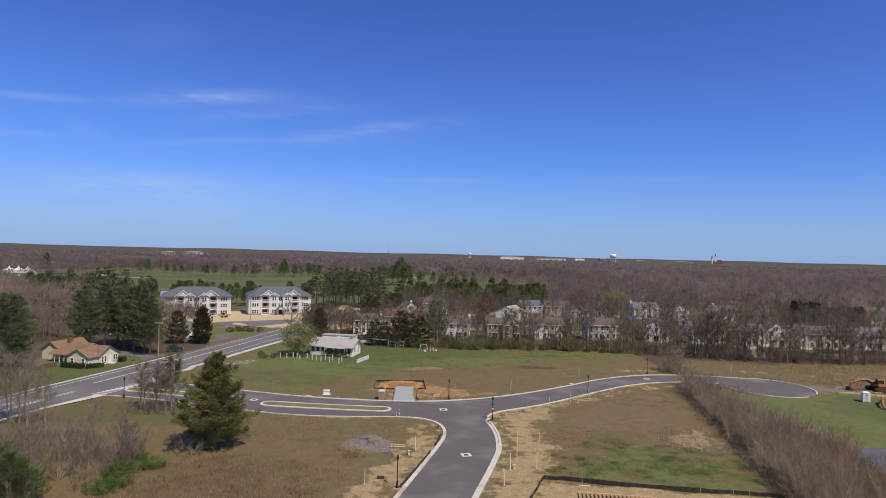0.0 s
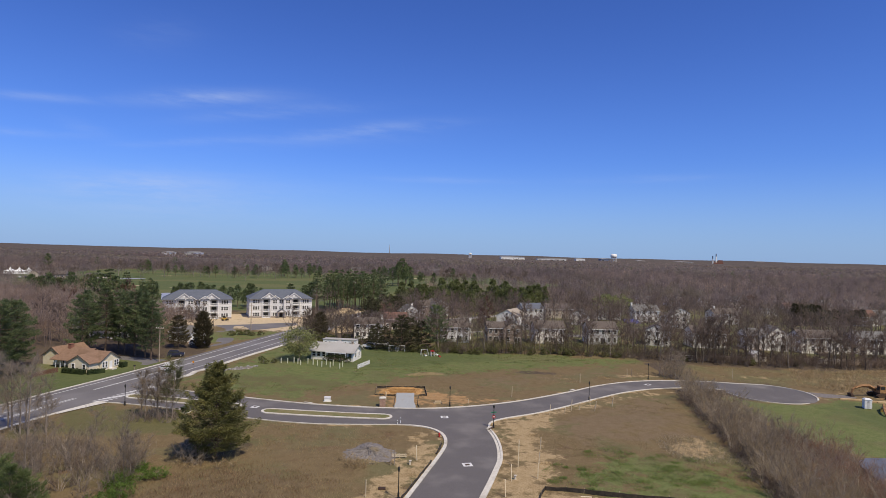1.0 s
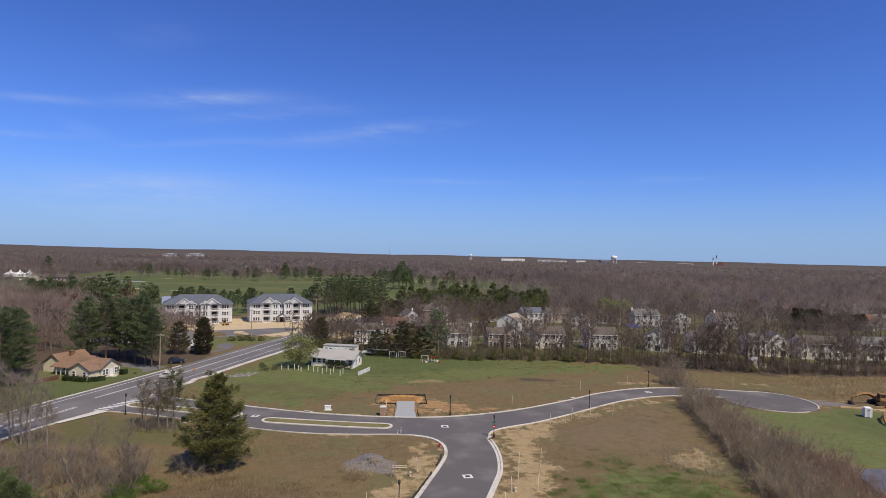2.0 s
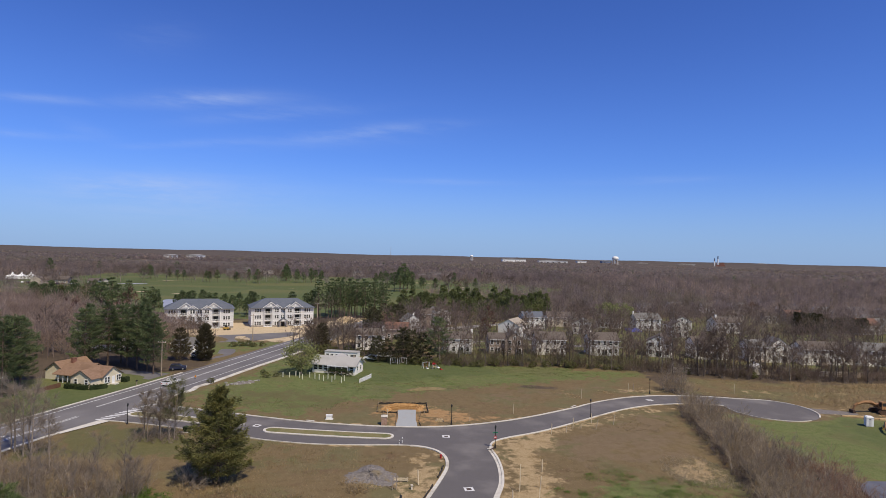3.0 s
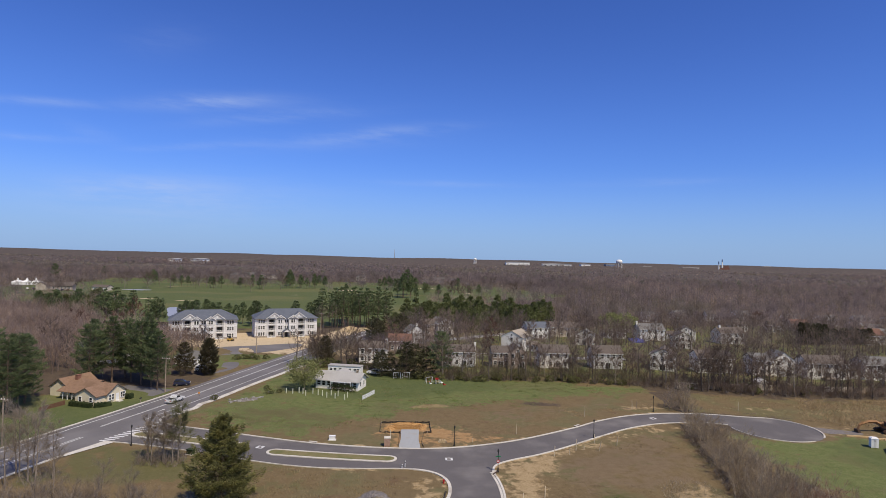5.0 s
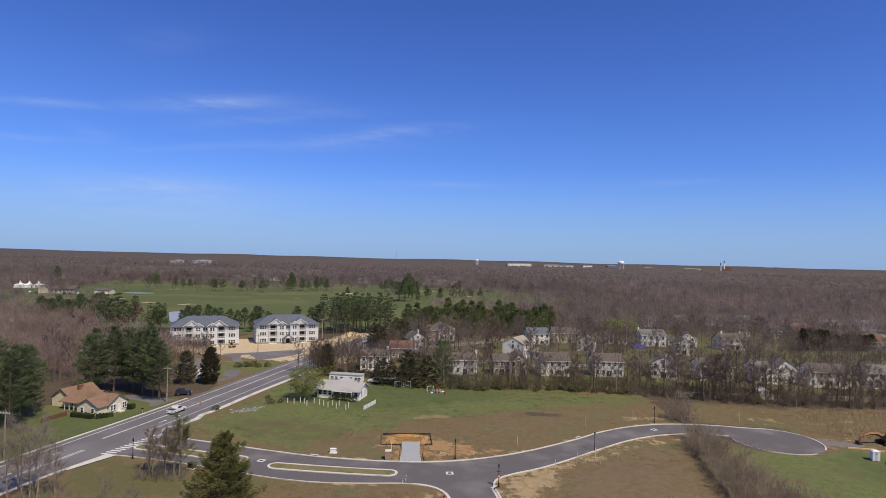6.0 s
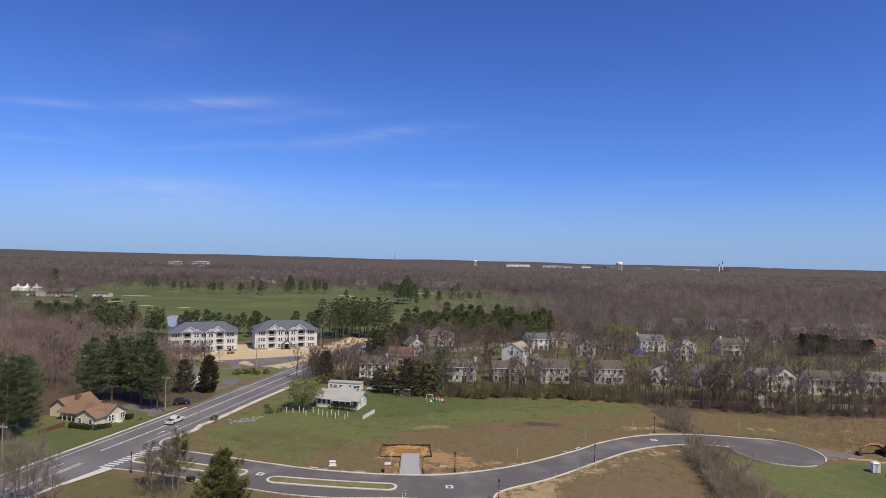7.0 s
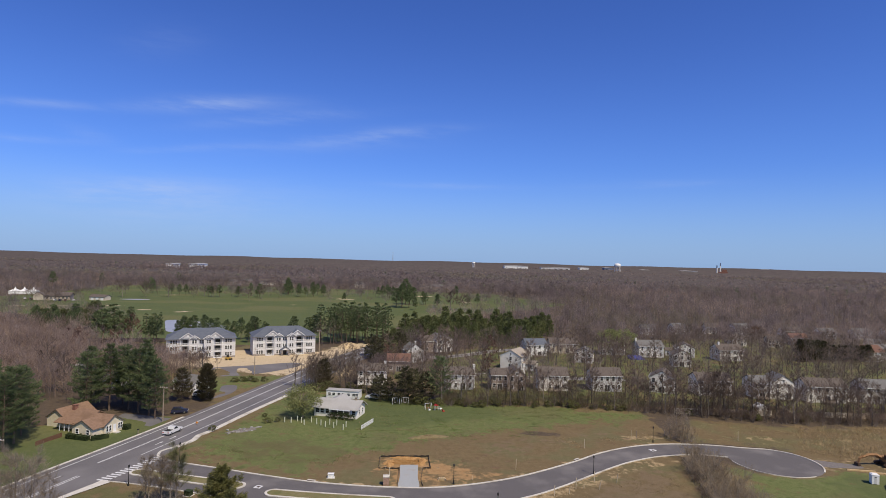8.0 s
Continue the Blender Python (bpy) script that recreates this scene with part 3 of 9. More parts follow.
def clump_tris(rng, centres, spread, size, per, flat=0.7, droop=0.0):
    """per leaf triangles round each centre."""
    c = np.repeat(np.asarray(centres, float), per, axis=0)
    spread = np.repeat(np.broadcast_to(spread, len(centres)), per)[:, None]
    n = len(c)
    mid = c + unit(rng, n) * spread * rng.uniform(0.2, 1, (n, 1)) * (1, 1, flat)
    a = unit(rng, n)
    b = np.cross(a, unit(rng, n))
    b /= np.linalg.norm(b, axis=1, keepdims=True) + 1e-9
    s = size * rng.uniform(0.6, 1.4, (n, 1))
    a[:, 2] -= droop
    return np.stack([mid - a * s * 0.6 - b * s * 0.35, mid - a * s * 0.6 + b * s * 0.35, mid + a * s], 1)


def slivers(rng, bases, ways, length, width):
    """Thin twigs: one long triangle each."""
    n = len(bases)
    side = np.cross(ways, unit(rng, n))
    side /= np.linalg.norm(side, axis=1, keepdims=True) + 1e-9
    L = length * rng.uniform(0.6, 1.3, (n, 1))
    return np.stack([bases - side * width, bases + side * width, bases + ways * L], 1)


def bare_tree_meshes(seed, h, spread=0.3, limbs=11, twig=TWIG, bark=BARK, width=0.042, forks=5, sprays=10, girth=1.0):
    rng = np.random.default_rng(seed)
    wood, bases, ways = Shape(), [], []
    lean = rng.normal(0, 0.03, 2)
    r0 = (0.0115 * h + 0.04) * girth
    trunk = [Vector((lean[0] * z * h + rng.normal(0, 0.06), lean[1] * z * h + rng.normal(0, 0.06), z * h)) for z in (-0.01, 0.2, 0.42, 0.65, 0.9)]
    wood.tube(trunk, [r0 * 1.25, r0, r0 * 0.78, r0 * 0.5, r0 * 0.15], 6)
    for i in range(limbs):
        u = 0.22 + 0.62 * (i + rng.uniform(0, 0.8)) / limbs
        base = trunk[0].lerp(trunk[-1], u / 0.9)
        a = i * 2.4 + rng.uniform(-0.5, 0.5)
        rise = rng.uniform(0.5, 1.3)
        way = Vector((math.cos(a), math.sin(a), rise)).normalized()
        L = h * spread * (1.25 - 0.6 * u) * rng.uniform(0.8, 1.25)
        mid = base + way * L * 0.5
        way2 = (way + Vector((0, 0, 0.35)) + Vector(rng.normal(0, 0.2, 3))).normalized()
        tip = mid + way2 * L * 0.55
        rl = r0 * 0.42 * (1.1 - u * 0.6)
        wood.tube([base, mid, tip], [rl, rl * 0.6, rl * 0.15], 4, False)
        for f in range(forks):
            s = rng.uniform(0.25, 1.0)
            b = base.lerp(mid, s * 2) if s < 0.5 else mid.lerp(tip, s * 2 - 1)
            w = (way2 + Vector(rng.normal(0, 0.55, 3)) + Vector((0, 0, 0.25))).normalized()
            e = b + w * L * rng.uniform(0.25, 0.5)
            wood.tube([b, e], [rl * 0.35, rl * 0.1], 3, False)
            for _ in range(sprays):
                bases.append(b.lerp(e, rng.uniform(0.15, 1.0)))
                ways.append((w + Vector(rng.normal(0, 0.55, 3)) + Vector((0, 0, 0.15))).normalized())
    tw = slivers(rng, np.array(bases), np.array(ways), 0.085 * h + 0.35, width)
    return wood.mesh("trunk", bark), tri_mesh("crown", tw, twig)


def conifer_meshes(seed, h, r, bottom, leaf, levels=15, per_level=6, clumps=3, per=10, size=0.45, top_round=0.7, trunk_r=0.018, fill=0.62, droop=0.15, bark=PINE_BARK, flat=0.6):
    """Trunk with whorls of boughs; clumps of sprays along each bough."""
    rng = np.random.default_rng(seed)
    wood, centres, spreads = Shape(), [], []
    r0 = trunk_r * h
    wood.tube([(0, 0, -0.1), (0.05, 0, h * 0.5), (0, 0.05, h * 0.97)], [r0, r0 * 0.7, r0 * 0.12], 6)
    for i in range(levels):
        u = (i + rng.uniform(0, 0.6)) / levels
        z = bottom + (h - bottom) * u
        reach = r * (1 - u ** (1.25 * top_round)) ** 0.8 * rng.uniform(0.75, 1.15) + 0.15
        if u < 0.12:
            reach *= 0.8
        for k in range(per_level):
            a = k * 2 * math.pi / per_level + i * 1.1 + rng.uniform(-0.4, 0.4)
            rr = reach * rng.uniform(0.65, 1.12)
            d = Vector((math.cos(a), math.sin(a), rng.uniform(-0.1, 0.35)))
            wood.tube([(0, 0, z), tuple(Vector((0, 0, z)) + d * rr)], [r0 * 0.2, r0 * 0.05], 3, False)
            for c in range(clumps):
                s = fill + (1 - fill) * (c + rng.uniform(0, 1)) / clumps if c else rng.uniform(0.25, 1)
                p = Vector((0, 0, z)) + d * rr * s + Vector(rng.normal(0, 0.12 * r / 3, 3))
                centres.append(p)
                spreads.append(0.26 * r * (0.45 + 0.6 * (1 - u)) * rng.uniform(0.7, 1.2))
    centres.append(Vector((0, 0, h * 0.97)))
    spreads.append(0.3)
    tris = clump_tris(rng, np.array(centres), np.array(spreads), size, per, flat, droop)
    return wood.mesh("trunk", bark), tri_mesh("crown", tris, leaf)


def bough_tree_meshes(seed, h, r, bottom, leaf, shape, levels=13, per_level=7, n=100, length=0.7, width=0.06, rise=0.15, lift=0.35, fan=0.3, uneven=0.3, bark=PINE_BARK, trunk_r=0.014, inner=0.3):
    """A conifer of separate boughs: each a curved limb with a flat fan of fine needle sprays; shape(u) is the reach at the height u."""
    rng = np.random.default_rng(seed)
    wood, tris = Shape(), []
    r0 = trunk_r * h
    bend = rng.normal(0, 0.12, 2)
    wood.tube([(0, 0, -0.15), (bend[0], bend[1], h * 0.45), (0, 0, h * 0.985)], [r0, r0 * 0.7, r0 * 0.1], 7)
    for i in range(levels):
        u = (i + rng.uniform(0.0, 0.8)) / levels
        for k in range(per_level):
            z = bottom + (h - bottom) * min(0.98, u + rng.uniform(-0.5, 0.5) / levels)
            a = (k + rng.uniform(-0.4, 0.4)) * 2 * math.pi / per_level + i * 1.3
            rr = r * shape(u) * (1 + uneven * rng.uniform(-1.3, 0.9)) + 0.25
            out, side = np.array((math.cos(a), math.sin(a), 0.0)), np.array((-math.sin(a), math.cos(a), 0.0))
            up = rise * rng.uniform(0.4, 1.6)
            limb = [np.array((0, 0, z)) + out * rr * q + np.array((0, 0, 1.0)) * up * rr * q * q for q in (0.0, 0.55, 0.95)]
            wood.tube(limb, [r0 * 0.22, r0 * 0.13, r0 * 0.03], 3, False)
            m = max(8, int(n * (0.35 + 0.65 * rr / r)))
            q = inner + (1 - inner) * rng.uniform(0, 1, m) ** 0.75
            lat = rng.uniform(-1, 1, m) * fan * rr * np.sin(np.pi * np.clip(q, 0.05, 0.97)) ** 0.7
            base = np.array((0, 0, z)) + np.outer(rr * q, out) + np.outer(lat, side) + np.outer(up * rr * q * q + rng.normal(0, 0.035 * r, m), (0, 0, 1.0))
            way = out * 0.75 + np.outer(np.sign(lat) * 0.45, side) + np.array((0, 0, lift)) + rng.normal(0, 0.35, (m, 3))
            way /= np.linalg.norm(way, axis=1, keepdims=True)
            tris.append(slivers(rng, base, way, length, width))
    top = np.column_stack([rng.normal(0, 0.12, 40), rng.normal(0, 0.12, 40), rng.uniform(h * 0.9, h, 40)])
    tris.append(slivers(rng, top, unit(rng, 40) * 0.5 + (0, 0, 0.6), length * 0.8, width))
    return wood.mesh("trunk", bark), tri_mesh("crown", np.concatenate(tris), leaf)


def broom_woods(name, material, points, h, r, per, length, width, label, seed=5, low=0.65, high=1.15, limbs=4, core=0.3):
    """Leafless trees as one mesh: a stem, limbs that fan upwards, and a rounded crown of fine rising twigs on each."""
    rng = np.random.default_rng(seed)
    p = np.asarray(points, float)
    n = len(p)
    hh = h * rng.uniform(low, high, n)
    wide = r * rng.uniform(0.75, 1.3, n)
    m = n * per
    k = np.repeat(np.arange(n), per)
    off = unit(rng, m) * rng.uniform(0.0, 1, (m, 1)) ** core
    off[:, 2] = np.abs(off[:, 2]) * 1.25 - 0.45
    base = np.column_stack([p[k, 0] + off[:, 0] * wide[k], p[k, 1] + off[:, 1] * wide[k], hh[k] * (0.56 + 0.42 * off[:, 2])])
    way = off * (0.7, 0.7, 0.3) + (0, 0, 0.75) + rng.normal(0, 0.3, (m, 3))
    way /= np.linalg.norm(way, axis=1, keepdims=True)
    tris = [slivers(rng, base, way, length, width)]
    foot = np.column_stack([p, np.full(n, -0.1)])
    stem = np.column_stack([rng.normal(0, 0.05, n), rng.normal(0, 0.05, n), np.ones(n)])
    tris.append(np.stack([foot - (0.011 * h, 0, 0), foot + (0.011 * h, 0, 0), foot + stem * hh[:, None] * 0.85], 1))
    for _ in range(limbs):
        b = foot + stem * hh[:, None] * rng.uniform(0.25, 0.55, (n, 1))
        a = rng.uniform(0, 6.28, n)
        e = b + np.column_stack([np.cos(a) * wide * 0.75, np.sin(a) * wide * 0.75, hh * rng.uniform(0.2, 0.38, n)])
        tris.append(np.stack([b - (0, 0, 0.006 * h), b + (0, 0, 0.006 * h), e], 1))
    tagged(new(name, tri_mesh(name, np.concatenate(tris), material)), label, "woods", kind="stuff")


def leafy_meshes(seed, h, r, bottom, leaf, n=90, per=14, size=0.3, bark=BARK):
    rng = np.random.default_rng(seed)
    wood = Shape()
    r0 = 0.016 * h + 0.03
    wood.tube([(0, 0, -0.1), (0.1, 0, h * 0.35), (0, 0.1, h * 0.8)], [r0, r0 * 0.7, r0 * 0.2], 6)
    c = unit(rng, n) * rng.uniform(0.35, 1.0, (n, 1)) ** 0.5 * (r, r, (h - bottom) / 2) + (0, 0, (h + bottom) / 2)
    c[:, :2] *= (0.75 + 0.5 * rng.uniform(size=(n, 1)))
    for p in c[::3]:
        wood.tube([(0, 0, h * rng.uniform(0.2, 0.5)), tuple(p)], [r0 * 0.3, r0 * 0.06], 3, False)
    return wood.mesh("trunk", bark), tri_mesh("crown", clump_tris(rng, c, 0.24 * r, size, per, 0.8), leaf)


def shrub_meshes(seed, h, r, twig, stems=16, sprays=14, width=0.028, length=0.3):
    rng = np.random.default_rng(seed)
    wood, bases, ways = Shape(), [], []
    for i in range(stems):
        a, q = rng.uniform(0, 6.28), rng.uniform(0, 1) ** 0.6
        foot = Vector((math.cos(a), math.sin(a), 0)) * 0.35 * r * q
        tip = Vector((math.cos(a), math.sin(a), 0)) * r * q + Vector((0, 0, h * rng.uniform(0.6, 1.05)))
        mid = foot.lerp(tip, 0.5) + Vector(rng.normal(0, 0.1 * r, 3))
        t = 0.012 * h * rng.uniform(0.5, 1.1)
        wood.tube([foot - Vector((0, 0, 0.1)), mid, tip], [t, t * 0.7, t * 0.2], 3, False)
        for _ in range(sprays):
            s = rng.uniform(0.2, 1)
            b = foot.lerp(mid, s * 2) if s < 0.5 else mid.lerp(tip, s * 2 - 1)
            bases.append(b)
            ways.append(((tip - foot).normalized() + Vector(rng.normal(0, 0.45, 3))).normalized())
    return wood.mesh("trunk", BARK), tri_mesh("crown", slivers(rng, np.array(bases), np.array(ways), length * h, width), twig)


def brush_meshes(seed, h, r, twig, stems=13, forks=4, sprays=9, width=0.011, length=0.9, thick=0.0075, bark=BRUSH_BARK):
    """Arching stems that fork and end in a haze of fine twigs."""
    rng = np.random.default_rng(seed)
    wood, bases, ways = Shape(), [], []
    for i in range(stems):
        a = rng.uniform(0, 6.28)
        q = rng.uniform(0.15, 1) ** 0.7
        out = Vector((math.cos(a), math.sin(a), 0))
        foot = out * 0.3 * r * rng.uniform(0, 1) + Vector((0, 0, -0.1))
        top = h * rng.uniform(0.45, 1.0) * (1.05 - 0.35 * q)
        bow = Vector((-out.y, out.x, 0)) * rng.normal(0, 0.25 * r)
        pts = [foot, foot + out * r * q * 0.22 + bow * 0.4 + Vector((0, 0, top * 0.45)), foot + out * r * q * 0.6 + bow + Vector((0, 0, top * 0.85)), foot + out * r * q + bow * 1.2 + Vector((0, 0, top))]
        t = thick * h * rng.uniform(0.5, 1.2)
        wood.tube(pts, [t, t * 0.8, t * 0.5, t * 0.15], 3, False)
        for f in range(forks):
            k = rng.integers(0, 3)
            b = pts[k].lerp(pts[k + 1], rng.uniform(0.3 if k == 0 else 0, 1))
            w = ((pts[k + 1] - pts[k]).normalized() + Vector(rng.normal(0, 0.45, 3)) + Vector((0, 0, 0.3))).normalized()
            e = b + w * top * rng.uniform(0.18, 0.38)
            wood.tube([b, e], [t * 0.45, t * 0.1], 3, False)
            for _ in range(sprays):
                bases.append(b.lerp(e, rng.uniform(0.2, 1)))
                ways.append((w + Vector(rng.normal(0, 0.5, 3)) + Vector((0, 0, 0.5))).normalized())
    return wood.mesh("trunk", bark), tri_mesh("crown", slivers(rng, np.array(bases), np.array(ways), length, width), twig)


def plant(name, meshes, x, y, label, category, group="", scale=1.0, turn=0.0, parts=("trunk", "crown"), z=0.0, stretch=1.0):
    ob = thing(name, pose(x, y, z, 0, 0, turn) @ Matrix.Diagonal((scale, scale, scale * stretch, 1)), label, category, group)
    for n, me in zip(parts, meshes):
        part(n, me, None, ob)
    return ob


BELT_CLEAR = [(-36, 298), (30, 300), (62, 330), (72, 400), (-36, 400)]
rnd = random.Random(11)


def scatter(poly, count, gap, keep_out=(), rng=rnd, taken=None):
    """Random places within a plan outline, at least gap apart and off the keep-out circles."""
    xs, ys = [p[0] for p in poly], [p[1] for p in poly]
    out = [] if taken is None else taken
    first = len(out)
    for _ in range(count * 40):
        x, y = rng.uniform(min(xs), max(xs)), rng.uniform(min(ys), max(ys))
        if inside(poly, np.array([x]), np.array([y]), 0.01)[0] < 0.5:
            continue
        if any((x - a) ** 2 + (y - b) ** 2 < gap * gap for a, b in out) or any((x - a) ** 2 + (y - b) ** 2 < r * r for a, b, r in keep_out):
            continue
        out.append((x, y))
        if len(out) - first >= count:
            break
    return out[first:]


# kinds, each modelled once
BARE = [bare_tree_meshes(s, 14, sp, li, bark=DARK_BARK) for s, sp, li in ((1, 0.30, 11), (2, 0.26, 12), (3, 0.34, 10), (4, 0.28, 13))]
BARE_PALE = [bare_tree_meshes(s, 13, 0.3, 11, bark=PALE_BARK) for s in (5, 6)]
BARE_RED = [bare_tree_meshes(s, 11, 0.32, 12, TWIG_RED, width=0.09) for s in (7, 8)]
THICKET = [brush_meshes(s, 4.6, 2.2, (TWIG_GREY, TWIG, TWIG_GREY)[i], 12, 5, 9, 0.010, 0.85, 0.008, BARK) for i, s in enumerate((94, 95, 97))]
BARE_NEAR = [bare_tree_meshes(s, 11, sp, 12, TWIG_GREY, BARK, 0.011, 8, 12, 0.6) for s, sp in ((9, 0.2), (10, 0.24), (11, 0.18))]
PINES = [bough_tree_meshes(s, 18, rr, bo, NEEDLE, lambda u: min(1.0, 0.6 + 1.2 * u) * max(0.0, 1 - u ** 1.7) ** 0.7, 13, 7, 130, 0.62, 0.055, 0.25, 0.4, 0.34, 0.36) for s, bo, rr in ((21, 3.0, 5.2), (22, 4.6, 4.5), (23, 3.8, 5.0), (24, 3.2, 4.6))]
TALL_PINES = [conifer_meshes(s, 20, 3.6, 6.0, NEEDLE, 9, 5, 3, 12, 0.4, 1.9, 0.011, flat=0.5) for s in (31, 32, 33)]
ROUND_PINES = [conifer_meshes(s, 12, 3.3, 3.6, NEEDLE, 10, 5, 3, 12, 0.36, 1.5, 0.014, flat=0.95, fill=0.45) for s in (41, 42)]
BELT_PINES = [conifer_meshes(s, 12, 3.7, 0.9, mat_leaf("belt pine needles", (0.125, 0.147, 0.058), (0.205, 0.225, 0.095), 0.2, 0.4), 10, 6, 3, 11, 0.42, 1.5, 0.014, flat=0.8, fill=0.5) for s in (43, 44)]
BROWN_CEDAR = bough_tree_meshes(53, 10, 3.1, 0.6, NEEDLE_BROWN, lambda u: (1 - u ** 2.0) ** 0.7, 14, 8, 110, 0.45, 0.05, 0.4, 0.5, 0.36, 0.25)
COLUMN_CEDAR = bough_tree_meshes(54, 11.5, 2.9, 0.3, NEEDLE_BROWN, lambda u: min(1.0, 0.75 + 0.9 * u) * (1 - u ** 2.2) ** 0.7, 18, 9, 200, 0.4, 0.055, 0.4, 0.5, 0.36, 0.12)
FIELD_CEDAR = bough_tree_meshes(55, 13.9, 5.7, 0.9, NEEDLE_OLIVE, lambda u: (1 - u) ** 0.78 * min(1.0, 0.7 + 1.1 * u), 24, 7, 300, 0.42, 0.06, 0.42, 0.1, 0.38, 0.5, trunk_r=0.018, inner=0.3)
CORNER_PINE = bough_tree_meshes(56, 7.2, 4.2, 0.3, mat_leaf("fresh pine needles", (0.12, 0.165, 0.06), (0.205, 0.25, 0.10), 0.2, 0.45), lambda u: (1 - u ** 1.6) ** 0.8, 11, 8, 190, 0.42, 0.035, 0.3, 0.5, 0.36, 0.25)
SPRUCE_ROUND = [bough_tree_meshes(s, 10.5, 3.7, 0.5, NEEDLE_DARK, lambda u: (1 - u ** 1.9) ** 0.7, 12, 7, 70, 0.6, 0.07, 0.15, 0.2, 0.36, 0.35) for s in (151, 152)]
LIVE_TREE = bare_tree_meshes(153, 11.5, 0.17, 18, mat_leaf("greening twigs", (0.13, 0.14, 0.062), (0.21, 0.205, 0.10), 0.2, 0.4), BARK, 0.010, 9, 30, 0.6)
SLIM_TREES = [bare_tree_meshes(s, 10, 0.17, 16, TWIG_GREY, BARK, 0.012, 8, 15, 0.65) for s in (154, 155, 156)]
SPRING = [leafy_meshes(s, 9, 4.4, 1.0, LEAF_SPRING, 200, 18, 0.3) for s in (61, 62)]
SHRUBS = [shrub_meshes(s, 4.5, 2.0, (TWIG, TWIG_TAN, TWIG_TAN, TWIG_RED)[s % 4]) for s in (70, 71, 72, 73, 74, 75)]
LOW_SHRUBS = [shrub_meshes(s, 2.6, 1.6, (TWIG, TWIG_TAN)[s % 2], 14, 14, 0.025, 0.35) for s in (80, 81, 82)]
FINE_SHRUBS = [brush_meshes(s, 5.4, 1.9, m, 14, 5, 13, 0.009, 0.95, 0.006) for s, m in ((90, TWIG_HEDGE), (91, TWIG_BRUSH), (92, TWIG_GREY), (93, TWIG_HEDGE))]
RUST_SHRUBS = [brush_meshes(s, 4.8, 1.9, TWIG_RUST, 14, 5, 12, 0.009, 0.95, 0.006) for s in (98, 99)]

PINE_LABEL = "tall green pine with dense needled boughs"
for x, y, s, k in ((-101, 165, 1.0, 0), (-97.5, 170, 1.06, 1), (-93, 172, 0.95, 2), (-88.5, 169, 1.05, 0), (-84.5, 167, 0.98, 1), (-81, 163.5, 0.9, 2), (-104, 172, 1.0, 2), (-91, 178, 1.08, 1), (-98, 178, 1.0, 0)):
    plant("pine_tree", PINES[k], x, y, PINE_LABEL + " behind the tan house", "tree", "pines behind the tan house", s, rnd.uniform(0, 360))
for x, y, s, k in ((-100.6, 133.5, 0.98, 3), (-102.5, 139.5, 1.02, 0), (-107, 130, 1.1, 0), (-105.5, 146, 0.95, 2), (-110, 141, 1.1, 1), (-112, 124, 1.0, 2), (-117, 134, 1.0, 0), (-111, 150, 0.9, 0)):
    plant("pine_tree", PINES[k], x, y, PINE_LABEL + " beside the lawn", "tree", "pines beside the lawn", s, rnd.uniform(0, 360))
for x, y in scatter([(-70, 308), (-34, 312), (-34, 345), (-66, 345)], 34, 3.2):
    plant("pine_tree", rnd.choice(TALL_PINES), x, y, "tall plantation pine with a bare lower trunk", "tree", "pine stand by the golf course", rnd.uniform(0.85, 1.08), rnd.uniform(0, 360))
for x, y in scatter([(-32, 308), (8, 304), (44, 322), (66, 366), (64, 398), (20, 392), (-26, 365)], 125, 3.5):
    plant("pine_tree", rnd.choice(BELT_PINES), x, y, "green pine in the belt before the golf course", "tree", "pine belt", rnd.uniform(0.7, 1.0) * rnd.choice((0.9, 1.1, 1.4)), rnd.uniform(0, 360))
for x, y in scatter([(-142, 303), (-92, 303), (-88, 320), (-142, 322)], 19, 3.8):
    plant("pine_tree", rnd.choice(ROUND_PINES), x, y, "round-topped pine behind the apartment buildings", "tree", "pines behind the apartments", rnd.uniform(0.85, 1.12), rnd.uniform(0, 360))
for x, y, s in ((-146, 296, 1.2), (-151, 300, 1.1), (-169, 289, 1.5), (-163, 292, 1.4), (-176, 296, 1.35), (-214, 322, 1.1), (-207, 326, 1.0), (-221, 330, 1.3), (-228, 326, 1.2), (-200, 318, 1.2), (-192, 330, 1.1), (-210, 332, 1.35), (-217, 318, 1.2), (-234, 334, 1.2), (-243, 409, 1.0), (-250, 415, 0.9), (-186, 345, 1.0), (-78, 330, 1.0), (-84, 322, 1.1), (-72, 318, 1.2)):
    plant("pine_tree", rnd.choice(ROUND_PINES), x, y, "scattered pine with a round crown beside the golf course", "tree", "scattered pines", s, rnd.uniform(0, 360))
for x, y, s in ((-21.8, 191, 0.78), (-19.2, 192, 0.7), (-13.9, 189, 1.08), (-11.0, 190.5, 1.0), (-7.4, 191.4, 0.9), (-24, 199, 0.6), (-30, 260, 0.95), (-26, 266, 1.0), (-21, 272, 1.05), (-33, 268, 1.0), (-15, 206, 0.7), (-29, 276, 1.1), (-24, 282, 1.0), (-36, 276, 0.95)):
    plant("spruce_tree", rnd.choice(SPRUCE_ROUND), x, y, "dark dense spruce near the white ranch house", "tree", "dark spruces", s, rnd.uniform(0, 360))
plant("pine_tree", PINES[0], -2.6, 190.0, "tall dark pine at the meadow's edge", "tree", "", 0.84)
plant("cedar_tree", COLUMN_CEDAR, -75.6, 185.2, "dark egg-shaped cedar beside the through road", "tree")
plant("cedar_tree", BROWN_CEDAR, -83, 184.5, "brownish thin cedar by the driveway", "tree")
